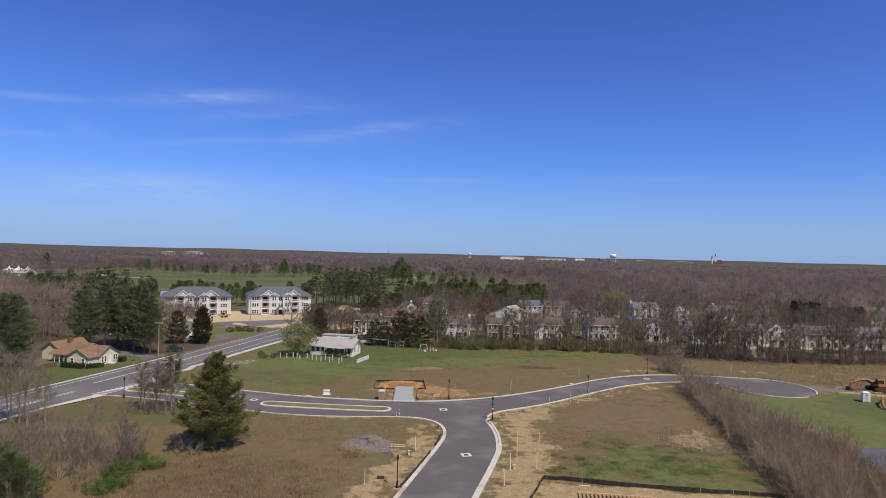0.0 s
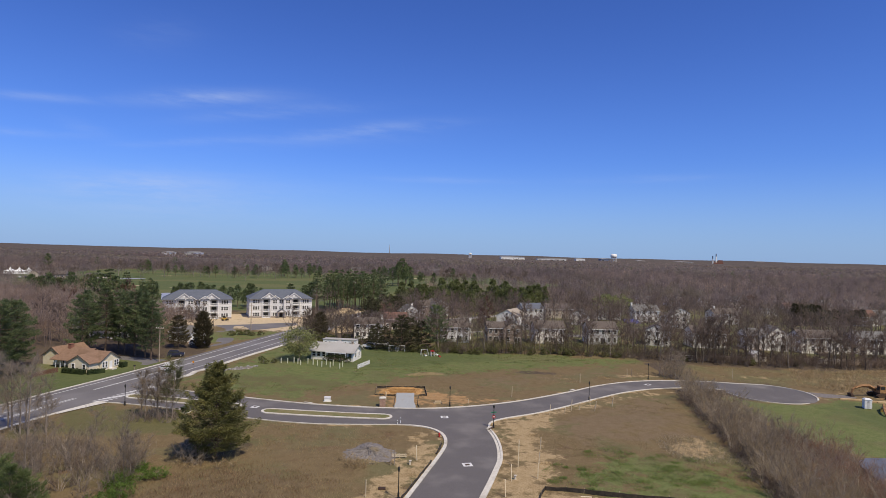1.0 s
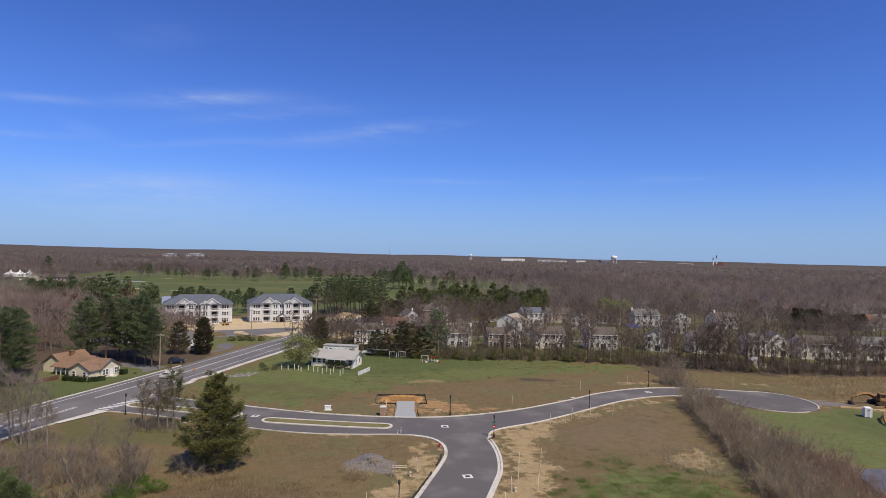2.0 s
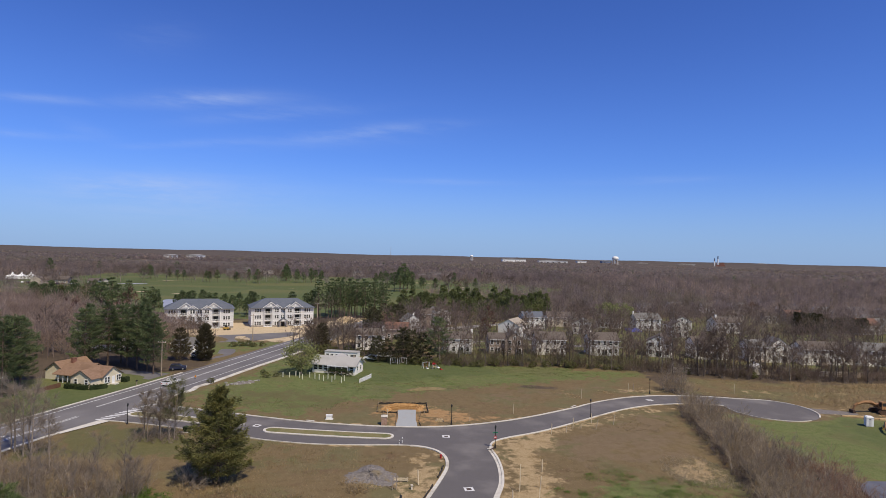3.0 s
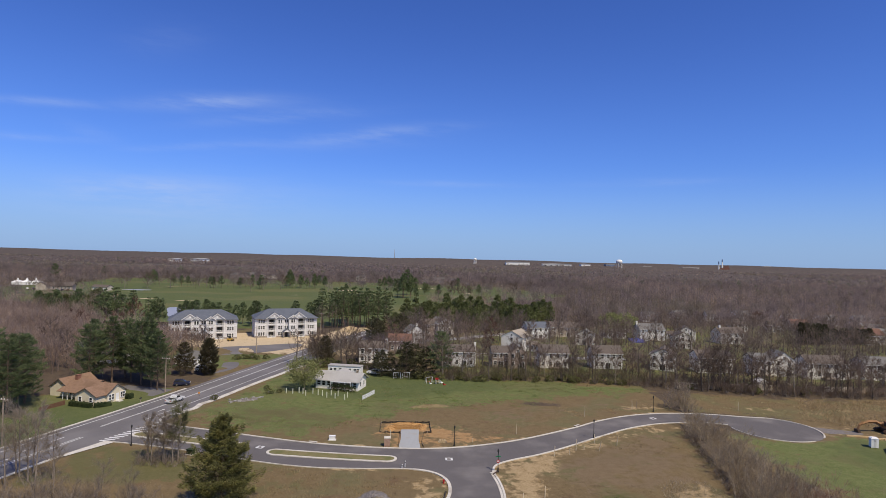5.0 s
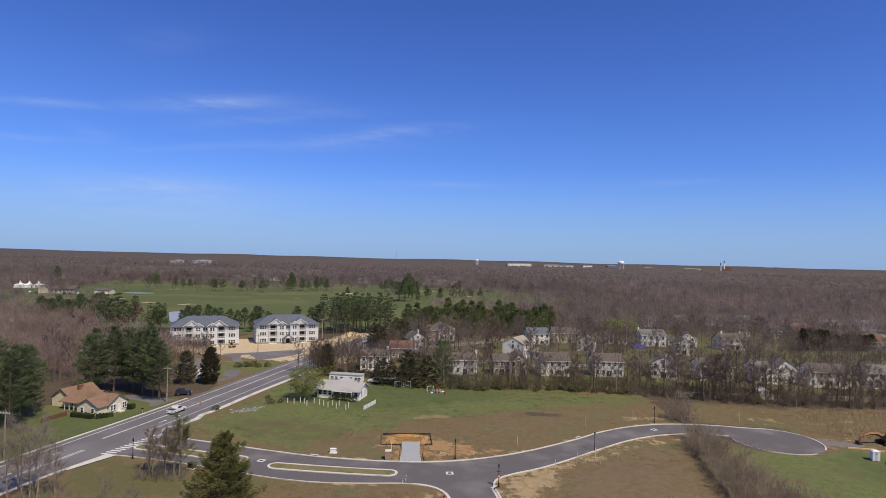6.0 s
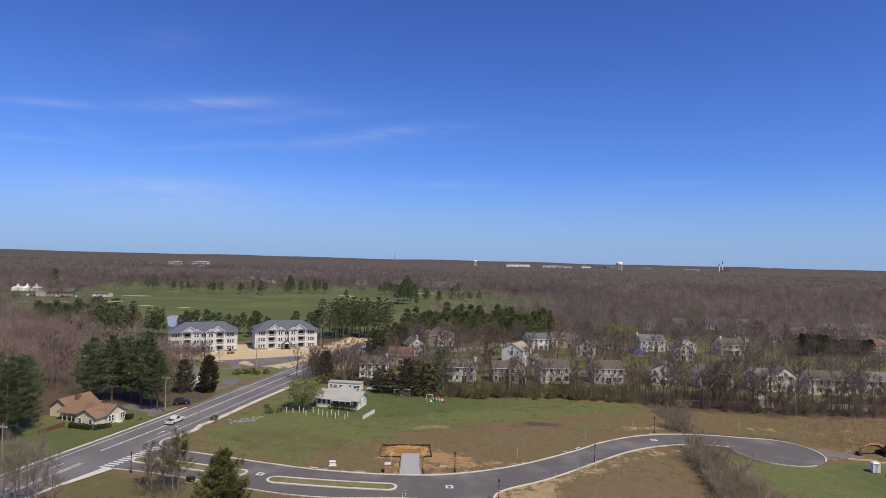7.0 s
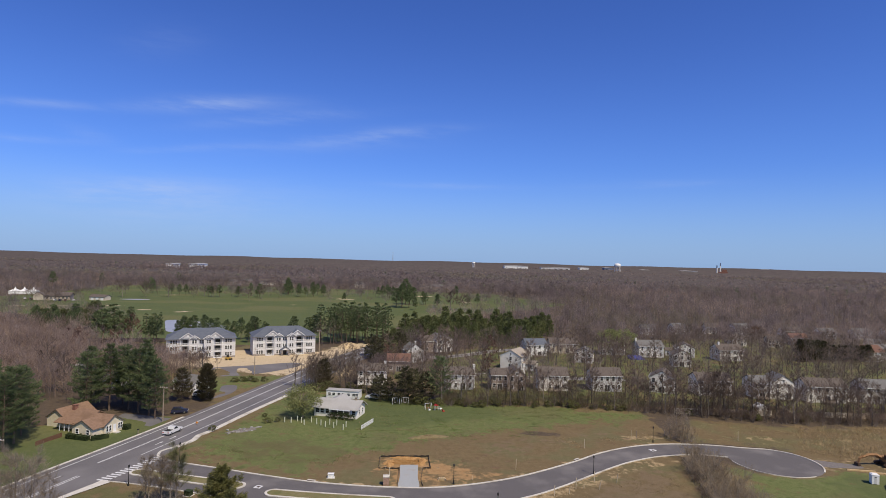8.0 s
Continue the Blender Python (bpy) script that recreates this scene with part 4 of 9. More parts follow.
plant("cedar_tree", BROWN_CEDAR, -44.2, 210.5, "brownish cedar beside the through road", "tree", "", 0.95, 80)
plant("cedar_tree", FIELD_CEDAR, -34.4, 89.2, "large olive-green cedar alone in the dry field", "tree")
DEAD_BOUGHS = brush_meshes(157, 3.2, 2.4, TWIG_GREY, 12, 5, 7, 0.014, 0.7, 0.012, PALE_BARK)
for x, y, k in ((-38.0, 86.6, 1.0), (-36.4, 85.4, 0.85), (-38.8, 88.4, 0.9), (-35.4, 85.6, 0.6), (-37.4, 88.8, 0.8)):
    plant("dead_shrub", DEAD_BOUGHS, x, y, "grey dead brush at the foot of the cedar", "shrub", "dead brush under the cedar", k, rnd.uniform(0, 360))
plant("pine_tree", CORNER_PINE, -48.6, 66.2, "bushy green pine beside the brush", "tree", "", 0.88)
plant("pine_tree", CORNER_PINE, -53.5, 70.0, "bushy green pine beside the brush", "tree", "", 0.85, 120)
plant("maple_tree", SPRING[0], -41.2, 168.0, "low spreading tree in pale spring leaf by the ranch house", "tree", "", 1.08)
plant("maple_tree", SPRING[1], -27, 268, "tree in pale spring leaf by the pines", "tree", "", 1.0)
plant("willow_tree", SPRING[1], 82, 300, "yellow-green budding tree between the houses", "tree", "", 1.45, 40)
plant("willow_tree", SPRING[0], 90, 303, "yellow-green budding tree between the houses", "tree", "", 1.4, 10)
plant("willow_tree", SPRING[0], 112, 280, "yellow-green budding tree between the houses", "tree", "", 0.6, 10)
for x, y, s in ((15, 226, 0.9), (19, 268, 1.0), (-24, 246, 0.85), (182, 352, 1.0), (-148, 262, 1.0), (-158, 252, 1.0), (-166, 260, 1.0), (176, 300, 0.8)):
    plant("maple_tree", rnd.choice(BARE_RED), x, y, "maple in red bud among bare trees", "tree", "red maples", s, rnd.uniform(0, 360))
ARBOR = bough_tree_meshes(57, 10, 2.8, 0.3, NEEDLE_DARK, lambda u: (1 - u ** 2.0) ** 0.75, 14, 7, 60, 0.6, 0.09, 0.3, 0.4, 0.36, 0.2)
for i in range(26):
    plant("cypress_tree", ARBOR, 173.5 + 1.52 * i, 293 + 0.2 * i + (2.4 if i % 2 else 0) + rnd.uniform(-0.8, 0.8), "dark evergreen in a tight screening row", "tree", "evergreen screen", rnd.uniform(0.72, 0.82) * (1.3 if i < 9 else 1.0), rnd.uniform(0, 360))

# near bare trees at the field's west edge
for x, y, s in ((-72.3, 99.0, 1.2), (-69.5, 97, 1.1), (-67.5, 96, 1.15), (-66, 98, 0.95), (-75.5, 95.5, 1.1), (-74.0, 100.5, 1.15), (-71.4, 101.0, 1.1), (-60.5, 90, 0.75), (-52, 88, 0.7), (-46, 84, 0.72), (-79, 84, 1.0), (-75, 90, 0.9), (-56, 79, 0.8), (-73.5, 92.5, 1.0), (-71, 94, 1.05)):
    plant("bare_tree", rnd.choice(BARE_NEAR), x, y, "slender leafless tree at the edge of the field", "tree", "bare trees at the field's edge", s, rnd.uniform(0, 360))
for x, y, k in ((-55.6, 108.6, 0.95), (-54.6, 108.2, 0.8), (-52.6, 108.2, 1.0), (-52.0, 107.6, 0.85), (-50.6, 107.9, 0.9)):
    plant("bare_tree", rnd.choice(SLIM_TREES), x, y, "slender many-stemmed leafless tree beside the entry road", "tree", "slender roadside trees", k, rnd.uniform(0, 360))
plant("budding_tree", LIVE_TREE, -49.9, 108.4, "narrow tree in dull green bud beside the entry road", "tree")
for x, y in scatter([(-56.5, 105.5), (-49, 105.5), (-48.5, 109), (-56.5, 109.4)], 16, 0.9):
    plant("bare_shrub", rnd.choice(THICKET), x, y, "low leafless brush under slender trees", "shrub", "brush by the entry", rnd.uniform(0.4, 0.7), rnd.uniform(0, 360))
for x, y in scatter([(-80, 78), (-72, 90), (-62, 92), (-52, 92.5), (-46, 90), (-41.5, 82), (-43, 72), (-48, 62), (-72, 62)], 150, 1.35):
    plant("bare_shrub", rnd.choice(THICKET), x, y, "tangled leafless brush in the dry field", "shrub", "brush thicket", rnd.uniform(0.5, 1.15), rnd.uniform(0, 360), ("trunk", "crown"))
VINE = leafy_meshes(63, 1.9, 2.2, 0.05, LEAF_GREEN, 90, 26, 0.12)
plant("bare_tree", SLIM_TREES[1], -42.2, 79.6, "pale leafless sapling standing in green bramble", "tree", "", 0.75)
for x, y, s in ((-40.8, 79.5, 0.75), (-39.0, 80.6, 0.7), (-42.2, 76.8, 0.85), (-40.6, 74.2, 0.8), (-41.4, 71.5, 0.8), (-43.4, 79.0, 0.8), (-42.6, 83.0, 0.6)):
    plant("green_shrub", VINE, x, y, "bright green leafing bramble at the brush's edge", "shrub", "brambles", s, rnd.uniform(0, 360))

# hedgerow of bare brush
HEDGEROW = [(56.5, 142.5), (54.0, 134), (50.6, 113), (47.4, 96), (44.6, 82), (42.2, 66), (57, 62), (60.5, 80), (62, 90), (60.5, 100), (58.5, 110), (59.5, 122), (60.5, 134), (61, 141)]
for x, y in scatter(HEDGEROW, 210, 1.25):
    red = x - 42 - 0.17 * (y - 66) > rnd.uniform(4, 12) and y < 96
    plant("bare_shrub", rnd.choice(RUST_SHRUBS if red else FINE_SHRUBS), x, y, "reddish leafless brush of the hedgerow" if red else "tall leafless brush of the hedgerow", "shrub", "hedgerow", rnd.uniform(0.6, 1.12), rnd.uniform(0, 360), ("trunk", "crown"))
for x, y, s in ((60.5, 158.5, 0.75), (63, 157, 0.66), (58.5, 157.5, 0.6), (61.5, 155, 0.62)):
    plant("bare_tree", rnd.choice(BARE_NEAR), x, y, "small leafless tree by the estate road", "tree", "bare trees by the road", s, rnd.uniform(0, 360))
for x, y in ((60, 157), (62, 158.5), (58, 155.5), (63.5, 155.5), (61, 154.6), (59, 159)):
    plant("bare_shrub", rnd.choice(FINE_SHRUBS), x, y, "leafless brush by the estate road", "shrub", "brush by the road", rnd.uniform(0.7, 1.1), rnd.uniform(0, 360), ("trunk", "crown"))

# tree line and gardens of the housing estate
HOUSE_SPOTS = [(4, 213, 7), (21, 213, 8), (27, 256, 8), (43, 292, 8), (37.5, 216, 8), (57, 218, 8), (76, 218, 7), (94, 214, 8), (113, 211, 8), (129, 208, 9), (147, 208, 8), (60, 303, 8), (62, 275, 6), (100, 296, 8), (84, 302, 8), (116, 300, 7), (137, 292, 8), (105, 273, 6), (214, 302, 8), (-3, 300, 7), (-14, 264, 7), (-32, 208, 7), (-20, 240, 7), (155, 400, 8), (180, 402, 8), (201, 410, 8), (225, 391, 8), (246, 390, 8), (272, 395, 8), (43, 280, 9), (100, 283, 10), (25, 243, 9), (118, 286, 7), (137, 280, 8), (137, 281, 7), (118, 288, 6), (37, 206, 4), (20, 204, 4), (188, 284, 9), (4, 204, 5), (57, 206, 5), (76, 206, 5), (94, 203, 5), (113, 201, 6), (130, 198, 6), (149, 198, 6)]
UNDERGROWTH, FAR_TREES = [], []
OLIVE = leafy_meshes(65, 2.6, 2.2, 0.1, mat_leaf("olive brush leaves", (0.13, 0.14, 0.055), (0.21, 0.205, 0.09), 0.25, 0.45), 50, 12, 0.28)
for x, y in scatter([(-3, 183.5), (34, 187.5), (60, 184), (60, 187), (36, 191), (-3, 190)], 26, 1.8) + scatter([(70, 181), (110, 177), (112, 182), (72, 186)], 7, 3.0):
    plant("green_shrub", OLIVE, x, y, "olive-green evergreen bush below the tree line", "shrub", "bushes below the tree line", rnd.uniform(0.4, 0.9), rnd.uniform(0, 360))
for x, y, k in ((-44, 201.5, 1.1), (-41, 203, 1.2), (-38.5, 202, 1.0), (-33.5, 203.5, 1.1), (-29, 201.5, 1.0), (-47.5, 203.5, 0.8), (-9.5, 187, 0.9), (-6.5, 186.2, 1.0)):
    plant("green_shrub", OLIVE, x, y, "olive-green leafing bush behind the ranch house", "shrub", "bushes behind the ranch house", k, rnd.uniform(0, 360))
for x, y, k in ((-61.2, 153.6, 0.55), (-49.5, 162.0, 0.6), (-47.0, 163.5, 0.45), (-52.0, 168.0, 0.4)):
    plant("evergreen_shrub", OLIVE, x, y, "small dark bush beside the footway", "shrub", "bushes by the footway", k, rnd.uniform(0, 360))
for x, y, k in ((-74.2, 213.5, 0.75), (-71.6, 214.2, 0.8), (-69.4, 213.6, 0.6), (-66.8, 215.2, 0.65), (-76.6, 212.4, 0.7)):
    plant("green_shrub", OLIVE, x, y, "low olive bush on the grass before the apartments", "shrub", "bushes before the apartments", k, rnd.uniform(0, 360))
BARE_LABEL = "leafless tree with a grey-brown twiggy crown"
for x, y in scatter([(-3, 185), (30, 190), (62, 184), (100, 175), (170, 176), (170, 186), (100, 192), (62, 198), (-3, 198)], 112, 2.0):
    kind, k, turn = rnd.choice(BARE + BARE + BARE + BARE_PALE), rnd.uniform(0.55, 1.0), rnd.uniform(0, 360)
    if x > 66 or int(x * 7) % 5 > 0:      # the line is thinner before the western gardens
        plant("bare_tree", kind, x, y, BARE_LABEL + " in the boundary tree line", "tree", "boundary tree line", k, turn)
for x, y in scatter([(-2, 184), (30, 189), (62, 183), (100, 174), (170, 175), (170, 181), (100, 181), (62, 190), (-2, 191)], 230, 1.0) + scatter([(-2, 190), (62, 192), (100, 184), (170, 182), (170, 194), (100, 198), (-2, 200)], 110, 1.4):
    UNDERGROWTH.append((x, y))
for x, y in scatter([(-4, 200), (60, 199), (170, 190), (260, 235), (330, 400), (150, 385), (60, 330), (-20, 318), (-28, 240)], 300, 4.8, HOUSE_SPOTS):
    if inside(BELT_CLEAR, np.array([x]), np.array([y]), 0.1)[0] > 0.5:
        continue
    if y > 245 or x > 170:
        FAR_TREES.append((x, y))
        continue
    kind, k, turn = rnd.choice(BARE + BARE_PALE), rnd.uniform(0.6, 0.95), rnd.uniform(0, 360)
    if x > 66 or int(x * 7) % 5 > 0:
        plant("bare_tree", kind, x, y, BARE_LABEL + " between the houses", "tree", "trees among the houses", k, turn)
for x, y in scatter([(-118, 172), (-108, 178), (-84, 190), (-86, 215), (-126, 240), (-150, 205)], 20, 4.0, ((-83, 190, 6),)):
    plant("bare_tree", rnd.choice(BARE), x, y, BARE_LABEL + " behind the roadside lots", "tree", "roadside woods", rnd.uniform(0.7, 1.05), rnd.uniform(0, 360))
for x, y in scatter([(-57, 205), (-46, 206), (-30, 215), (-38, 258), (-46, 250)], 13, 3.6) + scatter([(-38, 197), (-20, 199), (-20, 206), (-38, 204)], 9, 2.4):
    plant("bare_tree", rnd.choice(BARE), x, y, BARE_LABEL + " beside the through road", "tree", "roadside trees", rnd.uniform(0.55, 0.85), rnd.uniform(0, 360))
for x, y in scatter([(-130, 244), (-95, 240), (-90, 232), (-120, 236)], 10, 3.0):
    plant("bare_tree", rnd.choice(BARE), x, y, BARE_LABEL + " before the apartment buildings", "tree", "trees before the apartments", rnd.uniform(0.4, 0.6), rnd.uniform(0, 360))
# golf course trees
FAR_TREES += scatter([(-400, 512), (-330, 520), (-325, 534), (-400, 528)], 12, 6) + scatter([(-470, 560), (-440, 540), (-430, 580), (-470, 600)], 10, 5)
for x, y, s in ((-42, 545, 1.9), (-36, 548, 1.6), (-48, 552, 1.5), (-74, 674, 1.2), (-80, 680, 1.0), (-66, 672, 1.1), (-10, 560, 1.1), (-22, 590, 1.0), (-250, 625, 1.0), (-243, 628, 1.1), (-256, 632, 1.0), (-190, 700, 1.4), (-186, 690, 1.2), (-165, 660, 1.0), (-158, 655, 1.0), (-150, 660, 1.1), (-140, 665, 1.2), (-230, 690, 1.1), (-206, 640, 0.9), (20, 600, 0.9), (-330, 660, 1.3), (-336, 655, 1.1), (10, 705, 1.2), (30, 600, 1.0), (-105, 600, 0.8)):
    plant("pine_tree", rnd.choice(ROUND_PINES), x, y, "dark pine standing on the golf course", "tree", "golf course pines", s, rnd.uniform(0, 360))
OLIVE_TREE = leafy_meshes(66, 11, 5.0, 1.0, mat_leaf("olive evergreen leaves", (0.085, 0.095, 0.036), (0.13, 0.14, 0.055), 0.2, 0.3), 150, 22, 0.4)
for x, y, s in ((-230, 336, 1.1), (-225, 337, 1.05), (-220, 338, 1.12), (-215, 344, 1.1), (-213, 350, 1.0), (-244, 406, 1.0), (-226, 330, 0.9)):
    plant("evergreen_tree", OLIVE_TREE, x, y, "broad olive-green evergreen at the golf course's edge", "tree", "olive evergreens", s, rnd.uniform(0, 360))
for x, y, s in ((-173, 295, 0.94), (-170, 297, 0.97), (-167, 295, 1.0), (-160.6, 298, 0.94), (-147.3, 295.6, 0.8), (-153, 299, 0.75), (-168, 345, 0.55)):
    plant("pine_tree", rnd.choice(TALL_PINES), x, y, "tall airy pine behind the boundary wall", "tree", "airy pines", s, rnd.uniform(0, 360))
for x, y, s in ((-158.7, 297.3, 1.2), (-162.5, 296, 1.05)):
    plant("maple_tree", rnd.choice(BARE_RED), x, y, "broad maple in red bud behind the boundary wall", "tree", "red maples", s, rnd.uniform(0, 360))
COURSE_TREES = [bare_tree_meshes(s, 14, 0.44, 14, TWIG, width=0.09, forks=6, sprays=12) for s in (12, 13)]
for x, y, hh in ((-327, 593, 15.7), (-308, 600, 15.9), (-288, 608, 15), (-269, 634, 11.2), (-260, 631, 11.6), (-248, 624, 11.7), (-179, 627, 14.8), (-224, 634, 10), (-195, 580, 11.3), (-193, 612, 12), (-340, 542, 9.6), (2.5, 536, 16), (16.7, 540, 13.3), (65, 592, 13.5), (11, 539, 11.4), (53, 736, 13), (95, 694, 12), (-347, 520, 9), (-354, 519, 8), (-372, 524, 9)):
    plant("bare_tree", rnd.choice(COURSE_TREES), x, y, "spreading leafless tree standing on the fairway", "tree", "fairway trees", hh / 14, rnd.uniform(0, 360))
for x, y, hh in ((-498, 848, 14), (-480, 715, 20), (-196, 728, 17), (-41.6, 584, 26), (-34, 587, 18), (-38, 590, 20), (-24, 590, 9.3), (-10.6, 581, 7.2), (-45, 588, 17), (-182, 661, 14), (-176, 664, 13), (-168, 667, 15), (-158, 692, 16), (-152, 690, 14), (-146, 694, 12), (-70, 686, 15), (-63, 684, 13), (-44, 560, 20), (-29, 527, 11), (-26, 619, 12), (-10, 585, 10), (-225, 634, 12), (-202, 634, 15), (-189, 700, 20), (-352, 700, 16), (-300, 640, 13), (-292, 642, 12), (-284, 640, 12)):
    plant("pine_tree", rnd.choice(ROUND_PINES), x, y, "dark pine standing on the golf course", "tree", "golf course pines", hh / 12, rnd.uniform(0, 360))
for x, y in scatter(GOLF, 50, 14, ((-145, 365, 50), (-250, 500, 60), (-150, 480, 80))) + scatter([(-420, 700), (-200, 760), (60, 730), (120, 640), (140, 780), (-400, 840)], 70, 7):
    FAR_TREES.append((x, y))


for x0, y0, x1, y1, n, wob in ((-470, 700, -330, 770, 30, 9), (-330, 740, -180, 700, 26, 8), (-235, 640, -180, 660, 12, 5), (-170, 742, -60, 790, 26, 8), (-60, 780, 10, 720, 16, 7), (0, 660, 60, 680, 14, 6), (30, 600, 80, 640, 10, 6), (60, 560, 130, 650, 30, 9), (-420, 600, -340, 640, 14, 7), (-400, 480, -330, 470, 16, 7), (-290, 430, -240, 400, 12, 6)):
    for i in range(n):
        u = rnd.random()
        FAR_TREES.append((x0 + (x1 - x0) * u + rnd.gauss(0, wob), y0 + (y1 - y0) * u + rnd.gauss(0, wob * 0.6)))
for _ in range(75):
    FAR_TREES.append((rnd.uniform(-430, 90), rnd.uniform(650, 800)))
for cx, cy in ((-300, 660), (-255, 690), (-210, 668), (-150, 700), (-110, 690), (-60, 640), (-20, 700), (40, 670), (-330, 700), (-390, 590), (-380, 620), (-400, 660)):
    FAR_TREES += [(cx + rnd.gauss(0, 13), cy + rnd.gauss(0, 7)) for _ in range(8)]


def woods(name, material, points, h, r, per, size, label, stem=True, seed=5, thin=0.38):
    """A far wood as one mesh: a stem and a loose crown of twig clusters for each tree."""
    rng = np.random.default_rng(seed)
    p = np.asarray(points, float)
    n = len(p)
    hh = h * rng.uniform(0.5, 1.25, n)
    c = np.repeat(np.column_stack([p, hh * 0.62]), per, axis=0)
    hk = np.repeat(hh, per)[:, None]
    m = n * per
    out = unit(rng, m) + (0, 0, 0.25)
    out /= np.linalg.norm(out, axis=1, keepdims=True)
    width = np.repeat(r * rng.uniform(0.75, 1.3, n), per)[:, None]
    mid = c + out * rng.uniform(0.6, 1, (m, 1)) * np.concatenate([width, width, hk * 0.38], 1)
    up = np.cross(out, unit(rng, m)) + (0, 0, 0.5)
    up /= np.linalg.norm(up, axis=1, keepdims=True)
    side = np.cross(up, out + 0.2 * unit(rng, m))
    side /= np.linalg.norm(side, axis=1, keepdims=True) + 1e-9
    s = np.repeat(np.broadcast_to(size, n), per)[:, None] * rng.uniform(0.6, 1.4, (m, 1))
    tris = [np.stack([mid - up * s - side * s * thin, mid - up * s + side * s * thin, mid + up * s], 1)]
    if stem:
        w = np.column_stack([np.full(n, 0.2), np.zeros(n), np.zeros(n)])
        b = np.column_stack([p, np.zeros(n)])
        tris.append(np.stack([b - w, b + w, b + np.column_stack([np.zeros(n), np.zeros(n), hh * 0.9])], 1))
    tagged(new(name, tri_mesh(name, np.concatenate(tris), material)), label, "woods", kind="stuff")


def wood_points(seed, n, y0, y1, reach, keep):
    rng = np.random.default_rng(seed)
    y = np.sqrt(rng.uniform(y0 * y0, y1 * y1, n))
    x = rng.uniform(-reach, reach, n) * y
    ok = keep(x, y)
    return np.column_stack([x[ok], y[ok]])


def wooded(x, y):
    cleared = np.maximum.reduce([inside(p, x, y, 0.1) for p in (GOLF, APT_DIRT, MEADOW, NE_FIELD, BULB_LAWN)] + [inside([(-95, 40), (-60, 40), (-30, 240), (-10, 345), (70, 395), (-30, 460), (-36, 345), (-60, 300), (-140, 330), (-185, 300), (-128, 250), (-75, 180)], x, y, 0.1), inside([(-460, 500), (-330, 480), (-300, 560), (-330, 640), (-470, 660)], x, y, 0.1)])
    suburb = inside([(-30, 190), (170, 185), (330, 240), (340, 430), (150, 410), (60, 340), (-30, 330)], x, y, 0.1)
    thin = np.random.default_rng(1).uniform(size=x.shape) < np.where(y > 318, 0.9, 0.28)
    return (cleared < 0.5) & ((suburb < 0.5) | thin & (y > 235)) & ~((x > -120) & (y < 186)) & ~((np.abs(x) < 160) & (y < 200)) & ~((x > -118) & (x < -30) & (y < 260))


def joined(name, kinds, spots, lo, hi, label, seed):
    """Many plants at full detail in one mesh for the wood and one for the twigs."""
    rng = random.Random(seed)
    arrays = {}
    for wood, crown in kinds:
        wood.calc_loop_triangles()
        co = np.empty(3 * len(wood.vertices), np.float32)
        wood.vertices.foreach_get("co", co)
        ix = np.empty(3 * len(wood.loop_triangles), np.int32)
        wood.loop_triangles.foreach_get("vertices", ix)
        cc = np.empty(3 * len(crown.vertices), np.float32)
        crown.vertices.foreach_get("co", cc)
        arrays[wood.name] = co.reshape(-1, 3)[ix].reshape(-1, 3), cc.reshape(-1, 3)
    out = ([], [])
    for x, y in spots:
        wood, crown = rng.choice(kinds)
        a, k = rng.uniform(0, 6.28), rng.uniform(lo, hi)
        turn = np.array([[math.cos(a), -math.sin(a), 0], [math.sin(a), math.cos(a), 0], [0, 0, 1]]) * k
        for o, v in zip(out, arrays[wood.name]):
            o.append(v @ turn.T + (x, y, 0))
    tagged(new(name, tri_mesh(name, np.concatenate(out[0]), kinds[0][0].materials[0])), label + ", trunks and limbs", "woods", kind="stuff")
    tagged(new(name, tri_mesh(name, np.concatenate(out[1]), kinds[0][1].materials[0])), label + ", fine twigs", "woods", kind="stuff")


joined("undergrowth", THICKET, scatter([(-92, 60), (-80, 94), (-62, 92), (-50, 91), (-43, 80), (-44, 60)], 80, 1.4), 0.3, 0.6, "tangled leafless thicket at the field's edge", 2)
# dark brush added at the foot, its colour also standing for the shade there
joined("undergrowth", [brush_meshes(s, 3.0, 1.9, TWIG, 16, 6, 14, 0.012, 0.7, 0.016) for s in (161, 162)], scatter([(56, 140), (53.2, 133), (49.8, 112), (46.6, 96), (43.8, 82), (42, 66), (47.5, 66), (49.4, 82), (51.2, 96), (53, 112), (56, 133)], 150, 0.7), 0.25, 0.5, "tangled brush coloured dark for the shade inside the hedgerow", 8)
joined("undergrowth", THICKET[:2], scatter([(55.5, 142), (52.8, 134), (49.4, 112), (46.2, 96), (43.4, 82), (41, 66), (43.5, 66), (46.4, 82), (49.2, 96), (52, 112), (55.3, 134)], 110, 0.7), 0.22, 0.42, "low dark brush along the hedgerow's foot", 6)
joined("undergrowth", LOW_SHRUBS + SHRUBS, UNDERGROWTH, 0.4, 0.8, "leafless undergrowth below the tree line", 3)
joined("bare_trees", BARE, [p for p in FAR_TREES if p[1] < 330], 0.7, 1.05, "leafless trees among far gardens and fairways", 4)
near_woods = wood_points(7, 11500, 130, 1040, 0.95, wooded)
for hx, hy, hr in HOUSE_SPOTS:
    near_woods = near_woods[np.hypot(near_woods[:, 0] - hx, near_woods[:, 1] - hy) > hr + 2]
near_woods = near_woods[inside(BELT_CLEAR, near_woods[:, 0], near_woods[:, 1], 0.1) < 0.5]
tone = np.sin(near_woods[:, 0] / 41 + 1.3) + np.sin(near_woods[:, 1] / 33 - near_woods[:, 0] / 90) + np.random.default_rng(12).normal(0, 0.8, len(near_woods))
